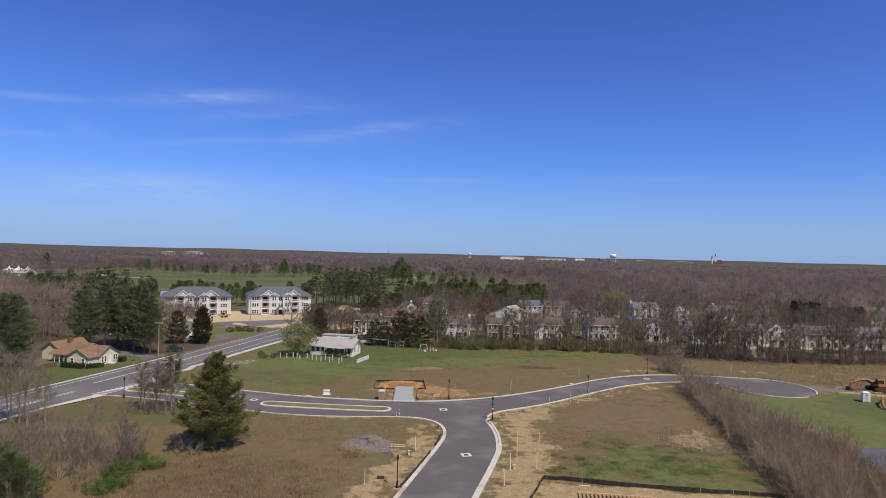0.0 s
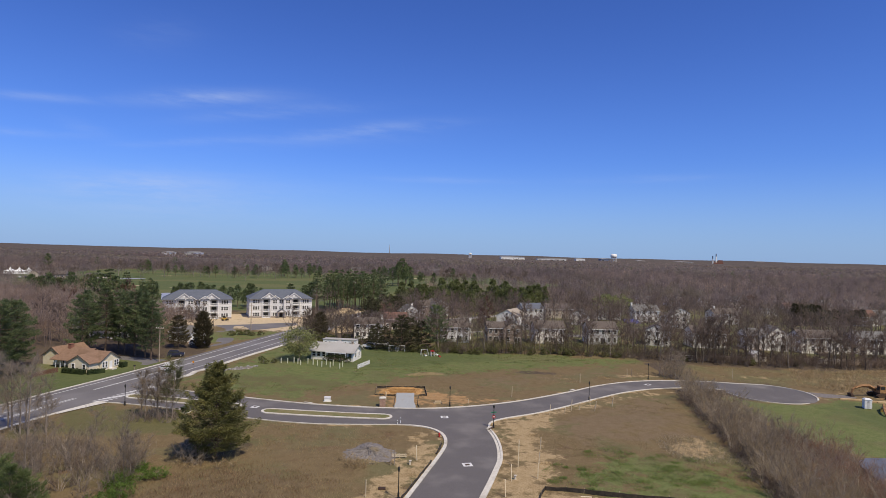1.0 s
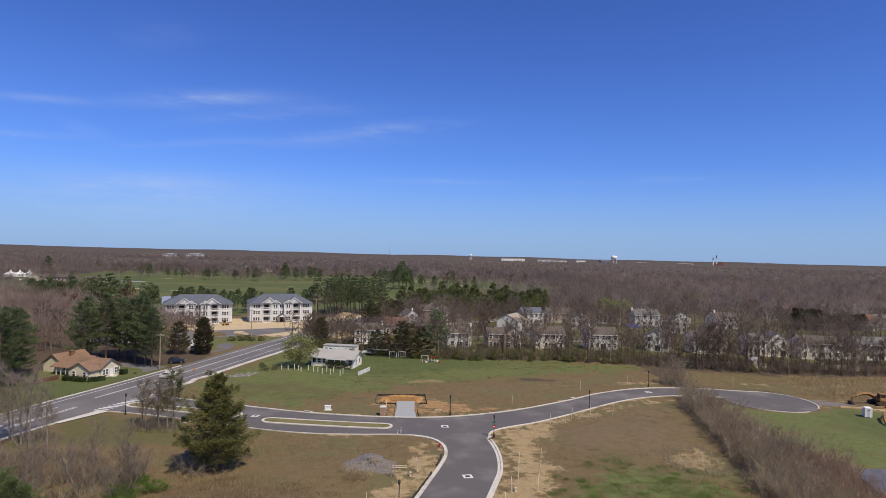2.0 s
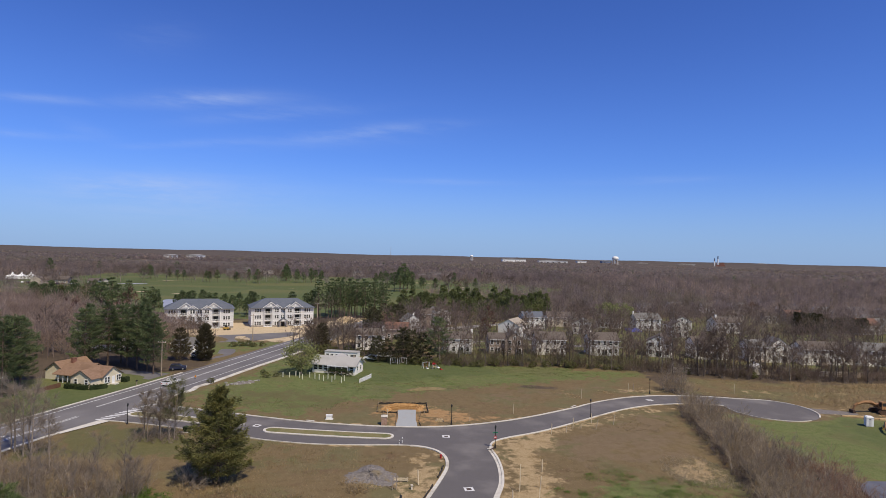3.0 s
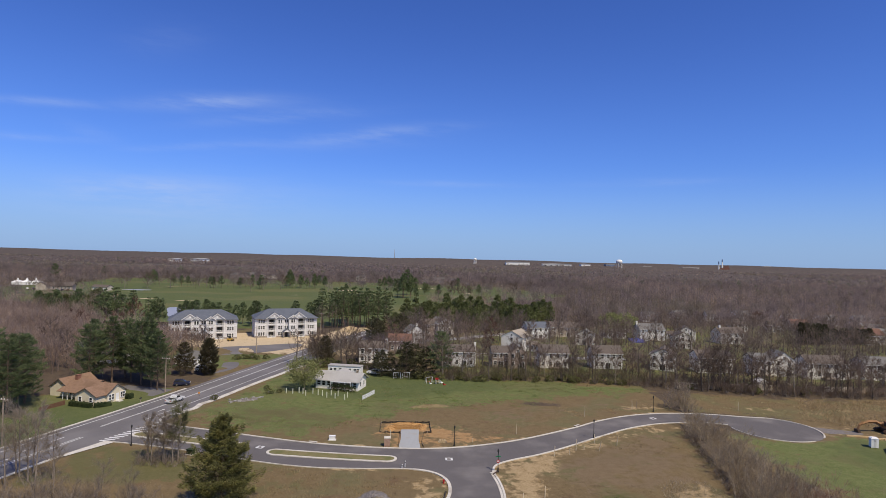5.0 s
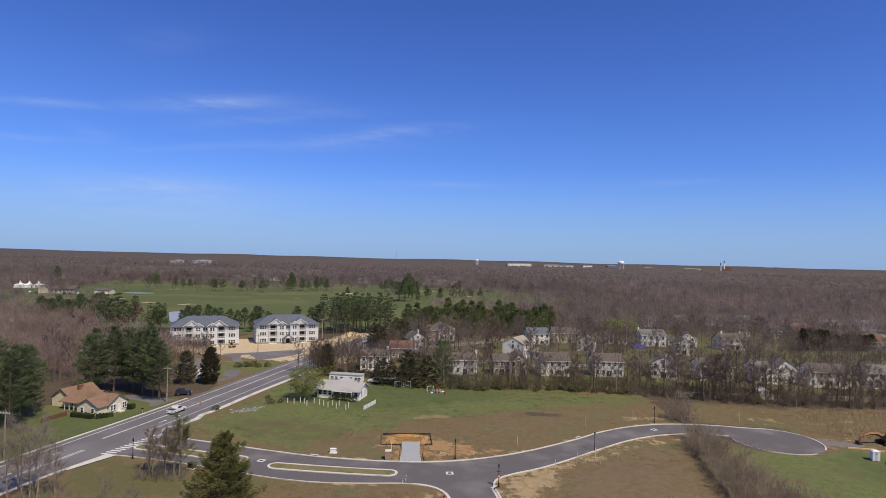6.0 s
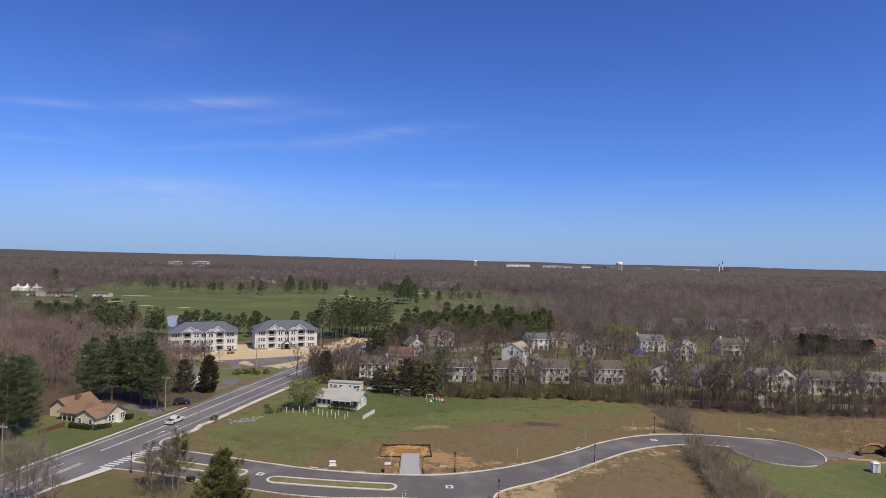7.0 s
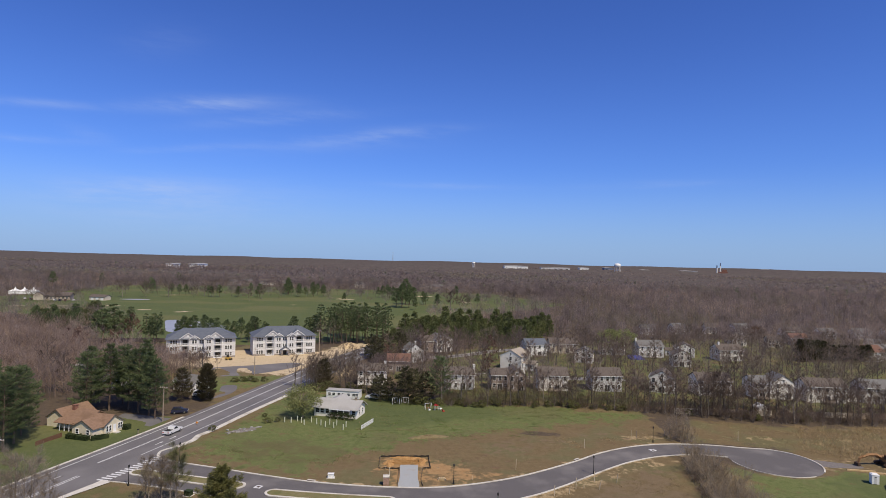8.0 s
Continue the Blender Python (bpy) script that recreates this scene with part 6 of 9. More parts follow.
def house(x, y, rz, w, d, h, rise, wall, roof, label, ridge="x", side=None, chimney=None, wing=None, windows=4, deck=False, group="estate houses"):
    """A two-storey house; its front middle stands at x, y and faces local -y."""
    ob = thing("house", pose(x, y, 0, 0, 0, rz), label, "house", group)
    part("wall", gable_walls(w, d, h, rise, ridge), wall, ob)
    part("roof", gable_roof(w, d, h, rise, ridge), roof, ob)
    fascia = Shape()
    if ridge == "x":
        fascia.box(-w / 2 - 0.3, w / 2 + 0.3, -0.46, -0.3, h - 0.28, h - 0.06)
    else:
        fascia.box(-w / 2 - 0.46, -w / 2 - 0.3, -0.3, d + 0.3, h - 0.28, h - 0.06)
    part("gutter", fascia, TRIM, ob)
    storeys = 2 if h > 4.3 else 1
    for s in range(storeys):
        for i in range(windows):
            u = (i + 0.5) / windows
            wx = -w / 2 + w * u
            if s == 0 and i == windows // 2:
                door = Shape()
                door.box(wx - 0.85, wx + 0.85, -0.06, 0.0, 0.15, 2.2)
                dr = part("door", door, GLASS, ob, "sliding glass door")
                fr = Shape()
                fr.box(wx - 1.0, wx - 0.85, -0.1, 0.0, 0.1, 2.35)
                fr.box(wx + 0.85, wx + 1.0, -0.1, 0.0, 0.1, 2.35)
                fr.box(wx - 0.85, wx + 0.85, -0.1, 0.0, 2.2, 2.35)
                fr.box(wx - 0.04, wx + 0.04, -0.1, -0.06, 0.15, 2.2)
                part("door_frame", fr, TRIM, dr)
            else:
                window(ob, pose(wx, 0, 0.95 + (h - 2.7) * s))
    for sgn in ((-1,) if side is None else side):
        for s in range(storeys):
            for u in (0.3, 0.72):
                window(ob, pose(sgn * w / 2, d * u, 0.95 + (h - 2.7) * s, 0, 0, 90 * sgn))
    if ridge == "y" and h > 4:
        window(ob, pose(0, 0, h + 0.25), 0.7, 0.9)
    if chimney:
        part("chimney", chimney_shape(chimney[0], chimney[1], 0 if abs(chimney[0]) > w / 2 else h, h + rise + 1.0), chimney[2], ob)
    if wing:
        wx, ww, wd, wh = wing
        s = Shape()
        s.box(wx - ww / 2, wx + ww / 2, d * 0.15, d * 0.15 + wd, -0.2, wh)
        wg = part("wing", s, wall, ob)
        r = gable_roof(ww, wd, wh, 1.1, "x", 0.3)
        part("wing_roof", r, roof, wg, at=pose(wx, d * 0.15, 0))
        window(wg, pose(wx - ww / 4, d * 0.15, 0.9))
        window(wg, pose(wx + ww / 4, d * 0.15, 0.9))
    if deck:
        s = Shape()
        s.box(-2.2, 2.2, -3.2, -0.05, 0.5, 0.65)
        for px in (-2.1, 2.1):
            s.box(px - 0.07, px + 0.07, -3.15, -3.0, -0.1, 1.6)
        s.box(-2.2, 2.2, -3.16, -3.08, 1.45, 1.58)
        part("deck", s, WOOD_GREY, ob)
    return ob


def apartment_block(x, y, rz):
    """Three storeys, slate hip roof, twin front gables over stacked balconies; local x runs along the front from its left end."""
    W, D, H, F = 28.0, 16.0, 8.7, 2.9
    ob = thing("apartment_building", pose(x, y, 0, 0, 0, rz), "three-storey grey and white apartment building with slate hip roof", "apartment building", "apartment buildings")
    s = Shape()
    s.box(0, W, 2.0, D, -0.2, H)
    part("wall", s, SIDING_GREY, ob)
    for a, b, f in ((0, 5.4, 0.5), (9.3, 13.0, -0.2), (13.0, 15.0, 0.9), (15.0, 18.7, -0.2), (22.6, W, 0.5)):
        s = Shape()
        s.box(a, b, f, 1.998, -0.2, H)
        part("front_bay", s, SIDING_GREY, ob)
    for a in (5.4, 8.95, 18.7, 22.25):
        s = Shape()
        s.box(a, a + 0.35, 0.0, 1.998, -0.2, H)
        part("pier", s, SIDING_GREY, ob)
    for a, b, f in ((0.0, 5.4, 0.5), (9.3, 13.0, -0.2), (15.0, 18.7, -0.2), (22.6, W, 0.5)):
        base = Shape()
        base.box(a - 0.04, b + 0.04, f - 0.07, f - 0.003, -0.1, 0.75)
        part("plinth", base, STONE_BASE, ob, "stone-clad plinth")
    # hip roof
    o, zr = 0.55, 12.5
    roof = Shape()
    roof.add([(-o, -o, H), (W + o, -o, H), (W + o, D + o, H), (-o, D + o, H), (6.5, 8, zr), (W - 6.5, 8, zr), (-o, -o, H - 0.2), (W + o, -o, H - 0.2), (W + o, D + o, H - 0.2), (-o, D + o, H - 0.2)],
             [(0, 1, 5, 4), (1, 2, 5), (2, 3, 4, 5), (3, 0, 4), (0, 6, 7, 1), (1, 7, 8, 2), (2, 8, 9, 3), (3, 9, 6, 0), (9, 8, 7, 6)])
    part("roof", roof, SHINGLE_SLATE, ob)
    for a, b, f, rise in ((4.9, 12.0, -0.05, 2.5), (9.0, 13.3, -0.3, 1.35), (16.0, 23.1, -0.05, 2.5), (14.7, 19.0, -0.3, 1.35)):
        w = b - a
        g = Shape()
        g.wall([(a + 0.3, H - 0.05), (b - 0.3, H - 0.05), ((a + b) / 2, H + rise - 0.25)], f, 6.5)
        gb = part("gable", g, SIDING_GREY, ob)
        k = rise / (w / 2)
        r = Shape()
        r.wall([(a - 0.2, H - 0.25), ((a + b) / 2, H + rise), (b + 0.2, H - 0.25), (b + 0.2, H - 0.07), ((a + b) / 2, H + rise + 0.2), (a - 0.2, H - 0.07)], f - 0.35, 6.5)
        part("gable_roof", r, SHINGLE_SLATE, gb)
        v = Shape()
        v.wall([(a - 0.2, H - 0.34), ((a + b) / 2, H + rise - 0.1), (b + 0.2, H - 0.34), (b + 0.2, H - 0.02), ((a + b) / 2, H + rise + 0.24), (a - 0.2, H - 0.02)], f - 0.45, f - 0.36)
        part("barge_board", v, TRIM, gb)
        vent = Shape()
        vent.wall([((a + b) / 2 + 0.42 * math.cos(i * math.pi / 6), H + rise * 0.5 + 0.42 * math.sin(i * math.pi / 6)) for i in range(12)], f - 0.06, f - 0.002)
        part("vent", vent, TRIM, gb)
    for s_i in range(3):
        z = s_i * F
        for a in (5.75, 19.05):
            b = a + 3.2
            slab = Shape()
            slab.box(a, b, -0.25, 2.0, z - 0.12, z + 0.14)
            bal = part("balcony", slab, TRIM, ob)
            rail = Shape()
            rail.box(a, b, -0.2, -0.12, z + 1.05, z + 1.14)
            for i in range(17):
                bx = a + 0.1 + i * (b - a - 0.2) / 16
                rail.box(bx - 0.025, bx + 0.025, -0.18, -0.14, z + 0.14, z + 1.05)
            part("railing", rail, TRIM, bal)
            arch = Shape()
            pts = [(a + (b - a) * i / 10, z + 2.25 + 0.4 * math.sin(math.pi * i / 10)) for i in range(11)]
            arch.wall(pts + [(b, z + F - 0.13), (a, z + F - 0.13)], 0.0, 0.2)
            part("arch", arch, SIDING_GREY, bal)
            dr = Shape()
            dr.box(a + 0.6, b - 0.6, 1.9, 1.996, z + 0.15, z + 2.2)
            part("balcony_door", dr, GLASS, bal, "dark glass balcony door")
        for wx, f in ((1.9, 0.5), (2.9, 0.5), (3.9, 0.5), (24.1, 0.5), (25.1, 0.5), (26.1, 0.5), (10.6, -0.2), (11.6, -0.2), (16.4, -0.2), (17.4, -0.2)):
            window(ob, pose(wx, f, z + 0.85), 0.75, 1.5)
        if s_i:
            for wx in (13.5, 14.5):
                window(ob, pose(wx, 0.9, z + 0.9), 0.6, 1.3)
        for wy in (4.5, 8.0, 11.5):
            window(ob, pose(0, wy, z + 0.9, 0, 0, -90))
    for z in (F, 2 * F):
        for a, b, f in ((0, 5.4, 0.5), (9.3, 13.0, -0.2), (15.0, 18.7, -0.2), (22.6, W, 0.5)):
            band = Shape()
            band.box(a, b, f - 0.05, f - 0.003, z - 0.1, z + 0.1)
            part("belt_course", band, TRIM, ob)
    for a, f in ((0, 0.5), (5.4, 0.0), (8.95, -0.2), (12.85, -0.2), (15.0, -0.2), (18.7, -0.2), (22.4, 0.0), (W - 0.18, 0.5)):
        c = Shape()
        c.box(a, a + 0.18, f - 0.06, f - 0.004, 0, H)
        part("corner_board", c, TRIM, ob)
    porch = Shape()
    for px in (12.5, 15.5):
        porch.box(px - 0.18, px + 0.18, -2.4, -2.04, -0.1, 2.6)
        porch.box(px - 0.35, px + 0.35, -2.55, -1.9, -0.1, 0.9)
    p = part("porch", porch, STONE_BASE, ob, "entrance porch on stone piers")
    r = Shape()
    r.wall([(11.9, 2.5), (14, 3.9), (16.1, 2.5), (16.1, 2.7), (14, 4.15), (11.9, 2.7)], -2.7, 0.85)
    part("porch_roof", r, SHINGLE_SLATE, p)
    g = Shape()
    g.wall([(12.3, 2.62), (15.7, 2.62), (14, 3.75)], -2.4, -2.2)
    part("porch_gable", g, TRIM, p)
    d = Shape()
    d.box(13.3, 14.7, 0.8, 0.896, 0, 2.2)
    part("door", d, DARK_DOOR, ob)
    return ob


apartment_block(-88.2, 267.6, 23)
apartment_block(-120.6, 252.6, 23)


def tan_house():
    ob = thing("house", pose(-92.9, 146.0, 0, 0, 0, -15), "cream ranch house with tan shingle roof and brick chimney", "house")
    turn = pose(0, 6, 0, 0, 0, -90) @ Matrix.Diagonal((-1, 1, 1, 1))
    far = pose(0, 8, 0, 0, 0, -90) @ Matrix.Diagonal((-1, 1, 1, 1))
    for outline, y0, y1, m in (([(0, -0.2), (6.3, -0.2), (6.3, 2.4), (3.15, 4.1), (0, 2.4)], 0, 6.0, None),
                               ([(-3, -0.2), (3, -0.2), (3, 2.4), (0, 4.35), (-3, 2.4)], -2.5, 6.8, turn),
                               ([(-13.3, -0.2), (-7.4, -0.2), (-7.4, 2.5), (-10.35, 4.5), (-13.3, 2.5)], 4.7, 14.0, None),
                               ([(-3.5, -0.2), (3.4, -0.2), (3.4, 2.4), (0, 4.3), (-3.5, 2.4)], -7.6, -0.5, far)):
        w = Shape()
        w.wall(outline, y0, y1, m)
        part("wall", w, SIDING_TAN, ob)
    for line, y0, y1, m in (([(-0.4, 2.2), (3.15, 4.13), (6.7, 2.2), (6.7, 2.34), (3.15, 4.3), (-0.4, 2.34)], -0.22, 6.2, None),
                            ([(-3.4, 2.16), (0, 4.38), (3.4, 2.16), (3.4, 2.3), (0, 4.55), (-3.4, 2.3)], -2.9, 7.05, turn),
                            ([(-13.7, 2.25), (-10.35, 4.53), (-7.0, 2.25), (-7.0, 2.39), (-10.35, 4.7), (-13.7, 2.39)], 4.45, 14.3, None),
                            ([(-5.6, 1.95), (0, 4.33), (3.8, 2.2), (3.8, 2.34), (0, 4.5), (-5.6, 2.09)], -8.6, 0.2, far)):
        r = Shape()
        r.wall(line, y0, y1, m)
        part("roof", r, SHINGLE_TAN, ob)
    for line, y0, m in (([(-0.4, 2.1), (3.15, 4.03), (6.7, 2.1), (6.7, 2.36), (3.15, 4.33), (-0.4, 2.36)], -0.29, None),
                        ([(-13.7, 2.15), (-10.35, 4.43), (-7.0, 2.15), (-7.0, 2.41), (-10.35, 4.73), (-13.7, 2.41)], 4.38, None),
                        ([(-3.4, 2.06), (0, 4.28), (3.4, 2.06), (3.4, 2.32), (0, 4.58), (-3.4, 2.32)], 7.06, turn)):
        b = Shape()
        b.wall(line, y0, y0 + 0.06, m)
        part("barge_board", b, SHINGLE_BROWN, ob)
    part("chimney", chimney_shape(-7.3, 7.6, 3.4, 5.3, 0.8, 1.1), BRICK, ob, "red brick chimney")
    for px in (-6.9, -5.4, -3.9, -2.4, -0.9):
        post = Shape()
        post.box(px - 0.08, px + 0.08, 2.65, 2.8, -0.1, 2.0)
        part("porch_post", post, TRIM, ob)
    rail = Shape()
    rail.box(-6.9, -0.9, 2.68, 2.74, 0.75, 0.85)
    part("porch_rail", rail, DARK_DOOR, ob)
    for wx in (1.6, 4.9):
        window(ob, pose(wx, 0, 0.9), 0.8, 1.1)
    for wx in (-6.0, -3.0):
        window(ob, pose(wx, 4.5, 0.9), 1.0, 1.2)
    window(ob, pose(-9.2, 4.7, 1.0), 0.7, 1.1)
    for wy in (3.9, 4.8, 7.6, 8.3):
        window(ob, pose(6.8, wy, 0.8, 0, 0, 90), 0.55, 1.3)
    d = Shape()
    d.box(6.8, 6.86, 5.8, 6.7, 0.1, 2.1)
    part("door", d, TRIM, ob, "white front door")
    st = Shape()
    st.box(6.8, 8.0, 5.5, 7.0, -0.1, 0.25)
    part("step", st, CONCRETE, ob)


tan_house()


def ranch_house():
    ob = thing("house", pose(-32.4, 170.2, 0, 0, 0, -13), "low white ranch house with pale grey roof", "house")
    part("wall", gable_walls(13, 6.6, 2.6, 1.7, "x"), SIDING_WHITE, ob)
    part("roof", gable_roof(13, 6.6, 2.6, 1.7, "x", 0.7), METAL_ROOF, ob)
    ell = Shape()
    ell.wall([(-5.2, -0.2), (-0.2, -0.2), (-0.2, 2.6), (-2.7, 3.6), (-5.2, 2.6)], 6.5, 12)
    e = part("ell", ell, SIDING_WHITE, ob)
    r = Shape()
    r.wall([(-5.6, 2.5), (-2.7, 3.65), (0.2, 2.5), (0.2, 2.66), (-2.7, 3.83), (-5.6, 2.66)], 4.5, 12.4)
    part("ell_roof", r, METAL_ROOF, e)
    part("chimney", chimney_shape(5.0, 3.3, 3.5, 5.0, 0.5, 0.5), WOOD_GREY, ob)
    porch = Shape()
    porch.box(-1.5, 4.8, -1.2, -1.0, 2.2, 2.45)
    for px in (-1.4, 1.2, 3.0, 4.7):
        porch.box(px - 0.06, px + 0.06, -1.15, -1.03, -0.1, 2.2)
    part("porch", porch, TRIM, ob)
    # brown porch wall whose dark tone stands in for the eave's shade
    dark = Shape()
    dark.box(-1.2, 4.6, -0.05, 0.0, 0.3, 2.2)
    part("shaded_porch_wall", dark, SHINGLE_BROWN, ob, "brown porch wall coloured dark for the shade under the eave")
    for wx in (-5.5, -4.0, -2.4, 5.6):
        window(ob, pose(wx, 0, 0.9), 1.0, 1.2)
    for wy in (2.0, 4.6):
        window(ob, pose(6.5, wy, 0.9, 0, 0, 90), 0.8, 1.2)


ranch_house()


def mobile_home():
    ob = thing("mobile_home", pose(-34.0, 191.2, 0, 0, 0, -8) @ Matrix.Diagonal((0.88, 0.9, 0.85, 1)), "long white mobile home with dark window band", "mobile home")
    s = Shape()
    s.box(-6.2, 6.2, 0, 3.4, 0.4, 3.1)
    part("body", s, TRIM, ob)
    r = Shape()
    r.box(-6.35, 6.35, -0.2, 3.6, 3.1, 3.3)
    part("roof", r, METAL_ROOF, ob)
    k = Shape()
    k.box(-6.1, 6.1, 0.1, 3.3, -0.1, 0.4)
    part("skirt", k, WOOD_GREY, ob)
    for wx in (-5.0, -3.4, -1.4, 0.2, 2.2, 4.2, 5.3):
        window(ob, pose(wx, 0, 1.4), 1.0, 0.9)


mobile_home()

E_LABEL = "two-storey estate house with "
house(4, 210, 4, 10, 8, 5.3, 1.9, SIDING_GREY, SHINGLE_BROWN, E_LABEL + "grey walls and brown roof", chimney=(5.4, 3, SIDING_WHITE))
house(18.4, 210.8, 4, 6, 8, 5.3, 1.7, SIDING_BROWN, SHINGLE_BROWN, E_LABEL + "taupe walls and brown roof", windows=3)
house(24.2, 209.6, 4, 6.6, 9, 5.4, 2.3, SIDING_BROWN, SHINGLE_BROWN, E_LABEL + "taupe gable and white bargeboards", ridge="y", windows=2, chimney=(3.5, 5, SIDING_WHITE))
house(26.5, 251.5, -28, 9.5, 11, 5.6, 2.4, SIDING_WHITE, SHINGLE_BEIGE, E_LABEL + "plain pale gable and beige roof", ridge="y", windows=1, wing=(7.0, 6, 5, 2.8), side=(1,))
house(43.2, 287.5, 14, 10.5, 9, 5.6, 2.3, TRIM, SHINGLE_SLATE, E_LABEL + "white front and slate roof", windows=4, deck=True)
house(37.6, 211.6, 2, 10.5, 8.5, 5.5, 2.2, SIDING_WHITE, SHINGLE_BROWN, E_LABEL + "white walls and grey-brown roof", deck=True)
house(57.2, 213.5, 2, 10.5, 8.5, 5.5, 2.2, SIDING_GREY, SHINGLE_BROWN, E_LABEL + "grey walls and brown roof", windows=5)
house(76.5, 213, -24, 8.5, 9, 5.4, 2.3, SIDING_WHITE, SHINGLE_BROWN, E_LABEL + "white gabled front", ridge="y", windows=3)
house(94.2, 210, 0, 12, 8.5, 5.4, 2.1, SIDING_WHITE, SHINGLE_BROWN, E_LABEL + "white walls behind tall trees", windows=5)
house(109.6, 208, -4, 6.5, 8.5, 5.4, 1.8, SIDING_WHITE, SHINGLE_GREY, E_LABEL + "white walls and grey roof", windows=3, deck=True)
house(117.0, 208, -4, 7.2, 9, 5.6, 2.6, SIDING_WHITE, SHINGLE_GREY, E_LABEL + "white gable beside a deck", ridge="y", windows=2)
house(130, 204.5, -3, 13.5, 8.5, 5.4, 2.1, SIDING_WHITE, SHINGLE_BROWN, E_LABEL + "white walls and brown roof", windows=5, deck=True)
house(149, 204.5, -4, 12, 8.5, 5.4, 2.1, SIDING_WHITE, SHINGLE_GREY, E_LABEL + "white walls and grey roof", windows=4, wing=(-8, 6, 6, 2.9))
house(58.5, 299, 0, 14, 9, 4.8, 2.2, SIDING_BEIGE, SHINGLE_BROWN, E_LABEL + "beige walls and broad brown roof", windows=4)
house(62, 272, -20, 8, 7, 4.8, 1.9, SIDING_WHITE, SHINGLE_GREY, E_LABEL + "white walls and grey roof", ridge="y", windows=3)
house(100, 292, 4, 12.4, 9, 5.6, 2.4, TRIM, SHINGLE_GREY, E_LABEL + "white walls and grey roof", windows=4, chimney=(-6.5, 4, SIDING_WHITE), deck=True)
house(83, 298, 0, 11.5, 8, 5.0, 2.0, SIDING_WHITE, SHINGLE_BROWN, E_LABEL + "white walls and brown roof", windows=5)
house(118, 296, -16, 9.0, 9, 4.6, 2.1, SIDING_WHITE, SHINGLE_BROWN, E_LABEL + "white gable and brown roof", ridge="y", windows=2, wing=(-6.5, 5, 5, 2.8))
house(137.5, 288, 6, 12.5, 9, 5.2, 2.4, SIDING_WHITE, SHINGLE_BROWN, E_LABEL + "blue end wall and brown roof", windows=4, chimney=(-4.6, 4, SIDING_WHITE))
house(105.5, 268, -10, 8.0, 8, 5.2, 2.1, SIDING_WHITE, SHINGLE_BROWN, E_LABEL + "white gable among trees", ridge="y", windows=3)
house(214, 298, 12, 11, 9, 4.6, 3.0, SIDING_WHITE, SHINGLE_RED, E_LABEL + "white walls and red roof", windows=3)
house(226, 304, 4, 12, 9, 4.6, 2.6, SIDING_GREY, SHINGLE_GREY, E_LABEL + "grey walls and grey roof", windows=4)
house(-1.6, 294, 34, 9.5, 9, 6.0, 2.4, SIDING_WHITE, SHINGLE_GREY, E_LABEL + "white gable and grey roof by the pines", ridge="y", windows=2, side=(-1, 1))
house(-8.5, 292, 30, 8.0, 9, 5.4, 2.2, SIDING_BROWN, SHINGLE_BROWN, E_LABEL + "brown walls and brown roof by the pines", windows=2)
house(-14.5, 262, 20, 7.5, 9, 5.2, 2.6, SIDING_GREY, SHINGLE_GREY, E_LABEL + "grey gable behind dark spruces", ridge="y", windows=2, chimney=(0.5, 2, SIDING_WHITE))
house(-27.5, 213, 2, 10, 8, 5.3, 1.9, SIDING_WHITE, SHINGLE_BROWN, E_LABEL + "white walls behind the mobile home", windows=4, chimney=(4.6, 3, SIDING_WHITE))
house(-20, 240, 4, 9, 8, 4.2, 2.4, SIDING_BROWN, SHINGLE_RED, E_LABEL + "brown walls and dull red roof", windows=3)
for hx, hy, hw, rf, wl, an in ((155, 396, 11, SHINGLE_GREY, SIDING_WHITE, 8), (178, 400, 10, SHINGLE_BROWN, SIDING_WHITE, -6), (201, 406, 12, SHINGLE_GREY, SIDING_WHITE, 4), (208, 352, 12, SHINGLE_RED, SIDING_BROWN, 0), (225, 388, 14, SHINGLE_BROWN, SIDING_WHITE, -4), (247, 386, 13, SHINGLE_GREY, SIDING_WHITE, 6), (273, 391, 13, SHINGLE_GREY, SIDING_GREY, 0), (168, 342, 10, SHINGLE_BROWN, SIDING_WHITE, 10), (240, 334, 9, SHINGLE_GREY, SIDING_WHITE, -18), (186, 338, 9, SHINGLE_BROWN, SIDING_BEIGE, -12), (300, 400, 12, SHINGLE_BROWN, SIDING_WHITE, 5), (130, 384, 10, SHINGLE_GREY, SIDING_WHITE, -5)):
    house(hx, hy, an, hw * 0.85, 8, 4.4, 2.2, wl, rf, E_LABEL + "pale walls deep among bare trees", windows=4, group="far estate houses")
house(-88, 197, -20, 9, 7, 3.0, 1.8, SIDING_WHITE, SHINGLE_GREY, "small white house behind the cedars", windows=3, group="roadside houses")
house(-117, 200, -30, 11, 8, 3.2, 1.8, SIDING_GREY, SHINGLE_GREY, "pale house among bare roadside trees", windows=3, group="roadside houses")
house(-132, 216, -30, 14, 9, 3.4, 1.6, SIDING_WHITE, METAL_ROOF, "pale low house among bare trees", windows=4, group="roadside houses")

# ---- street furniture and small things ----


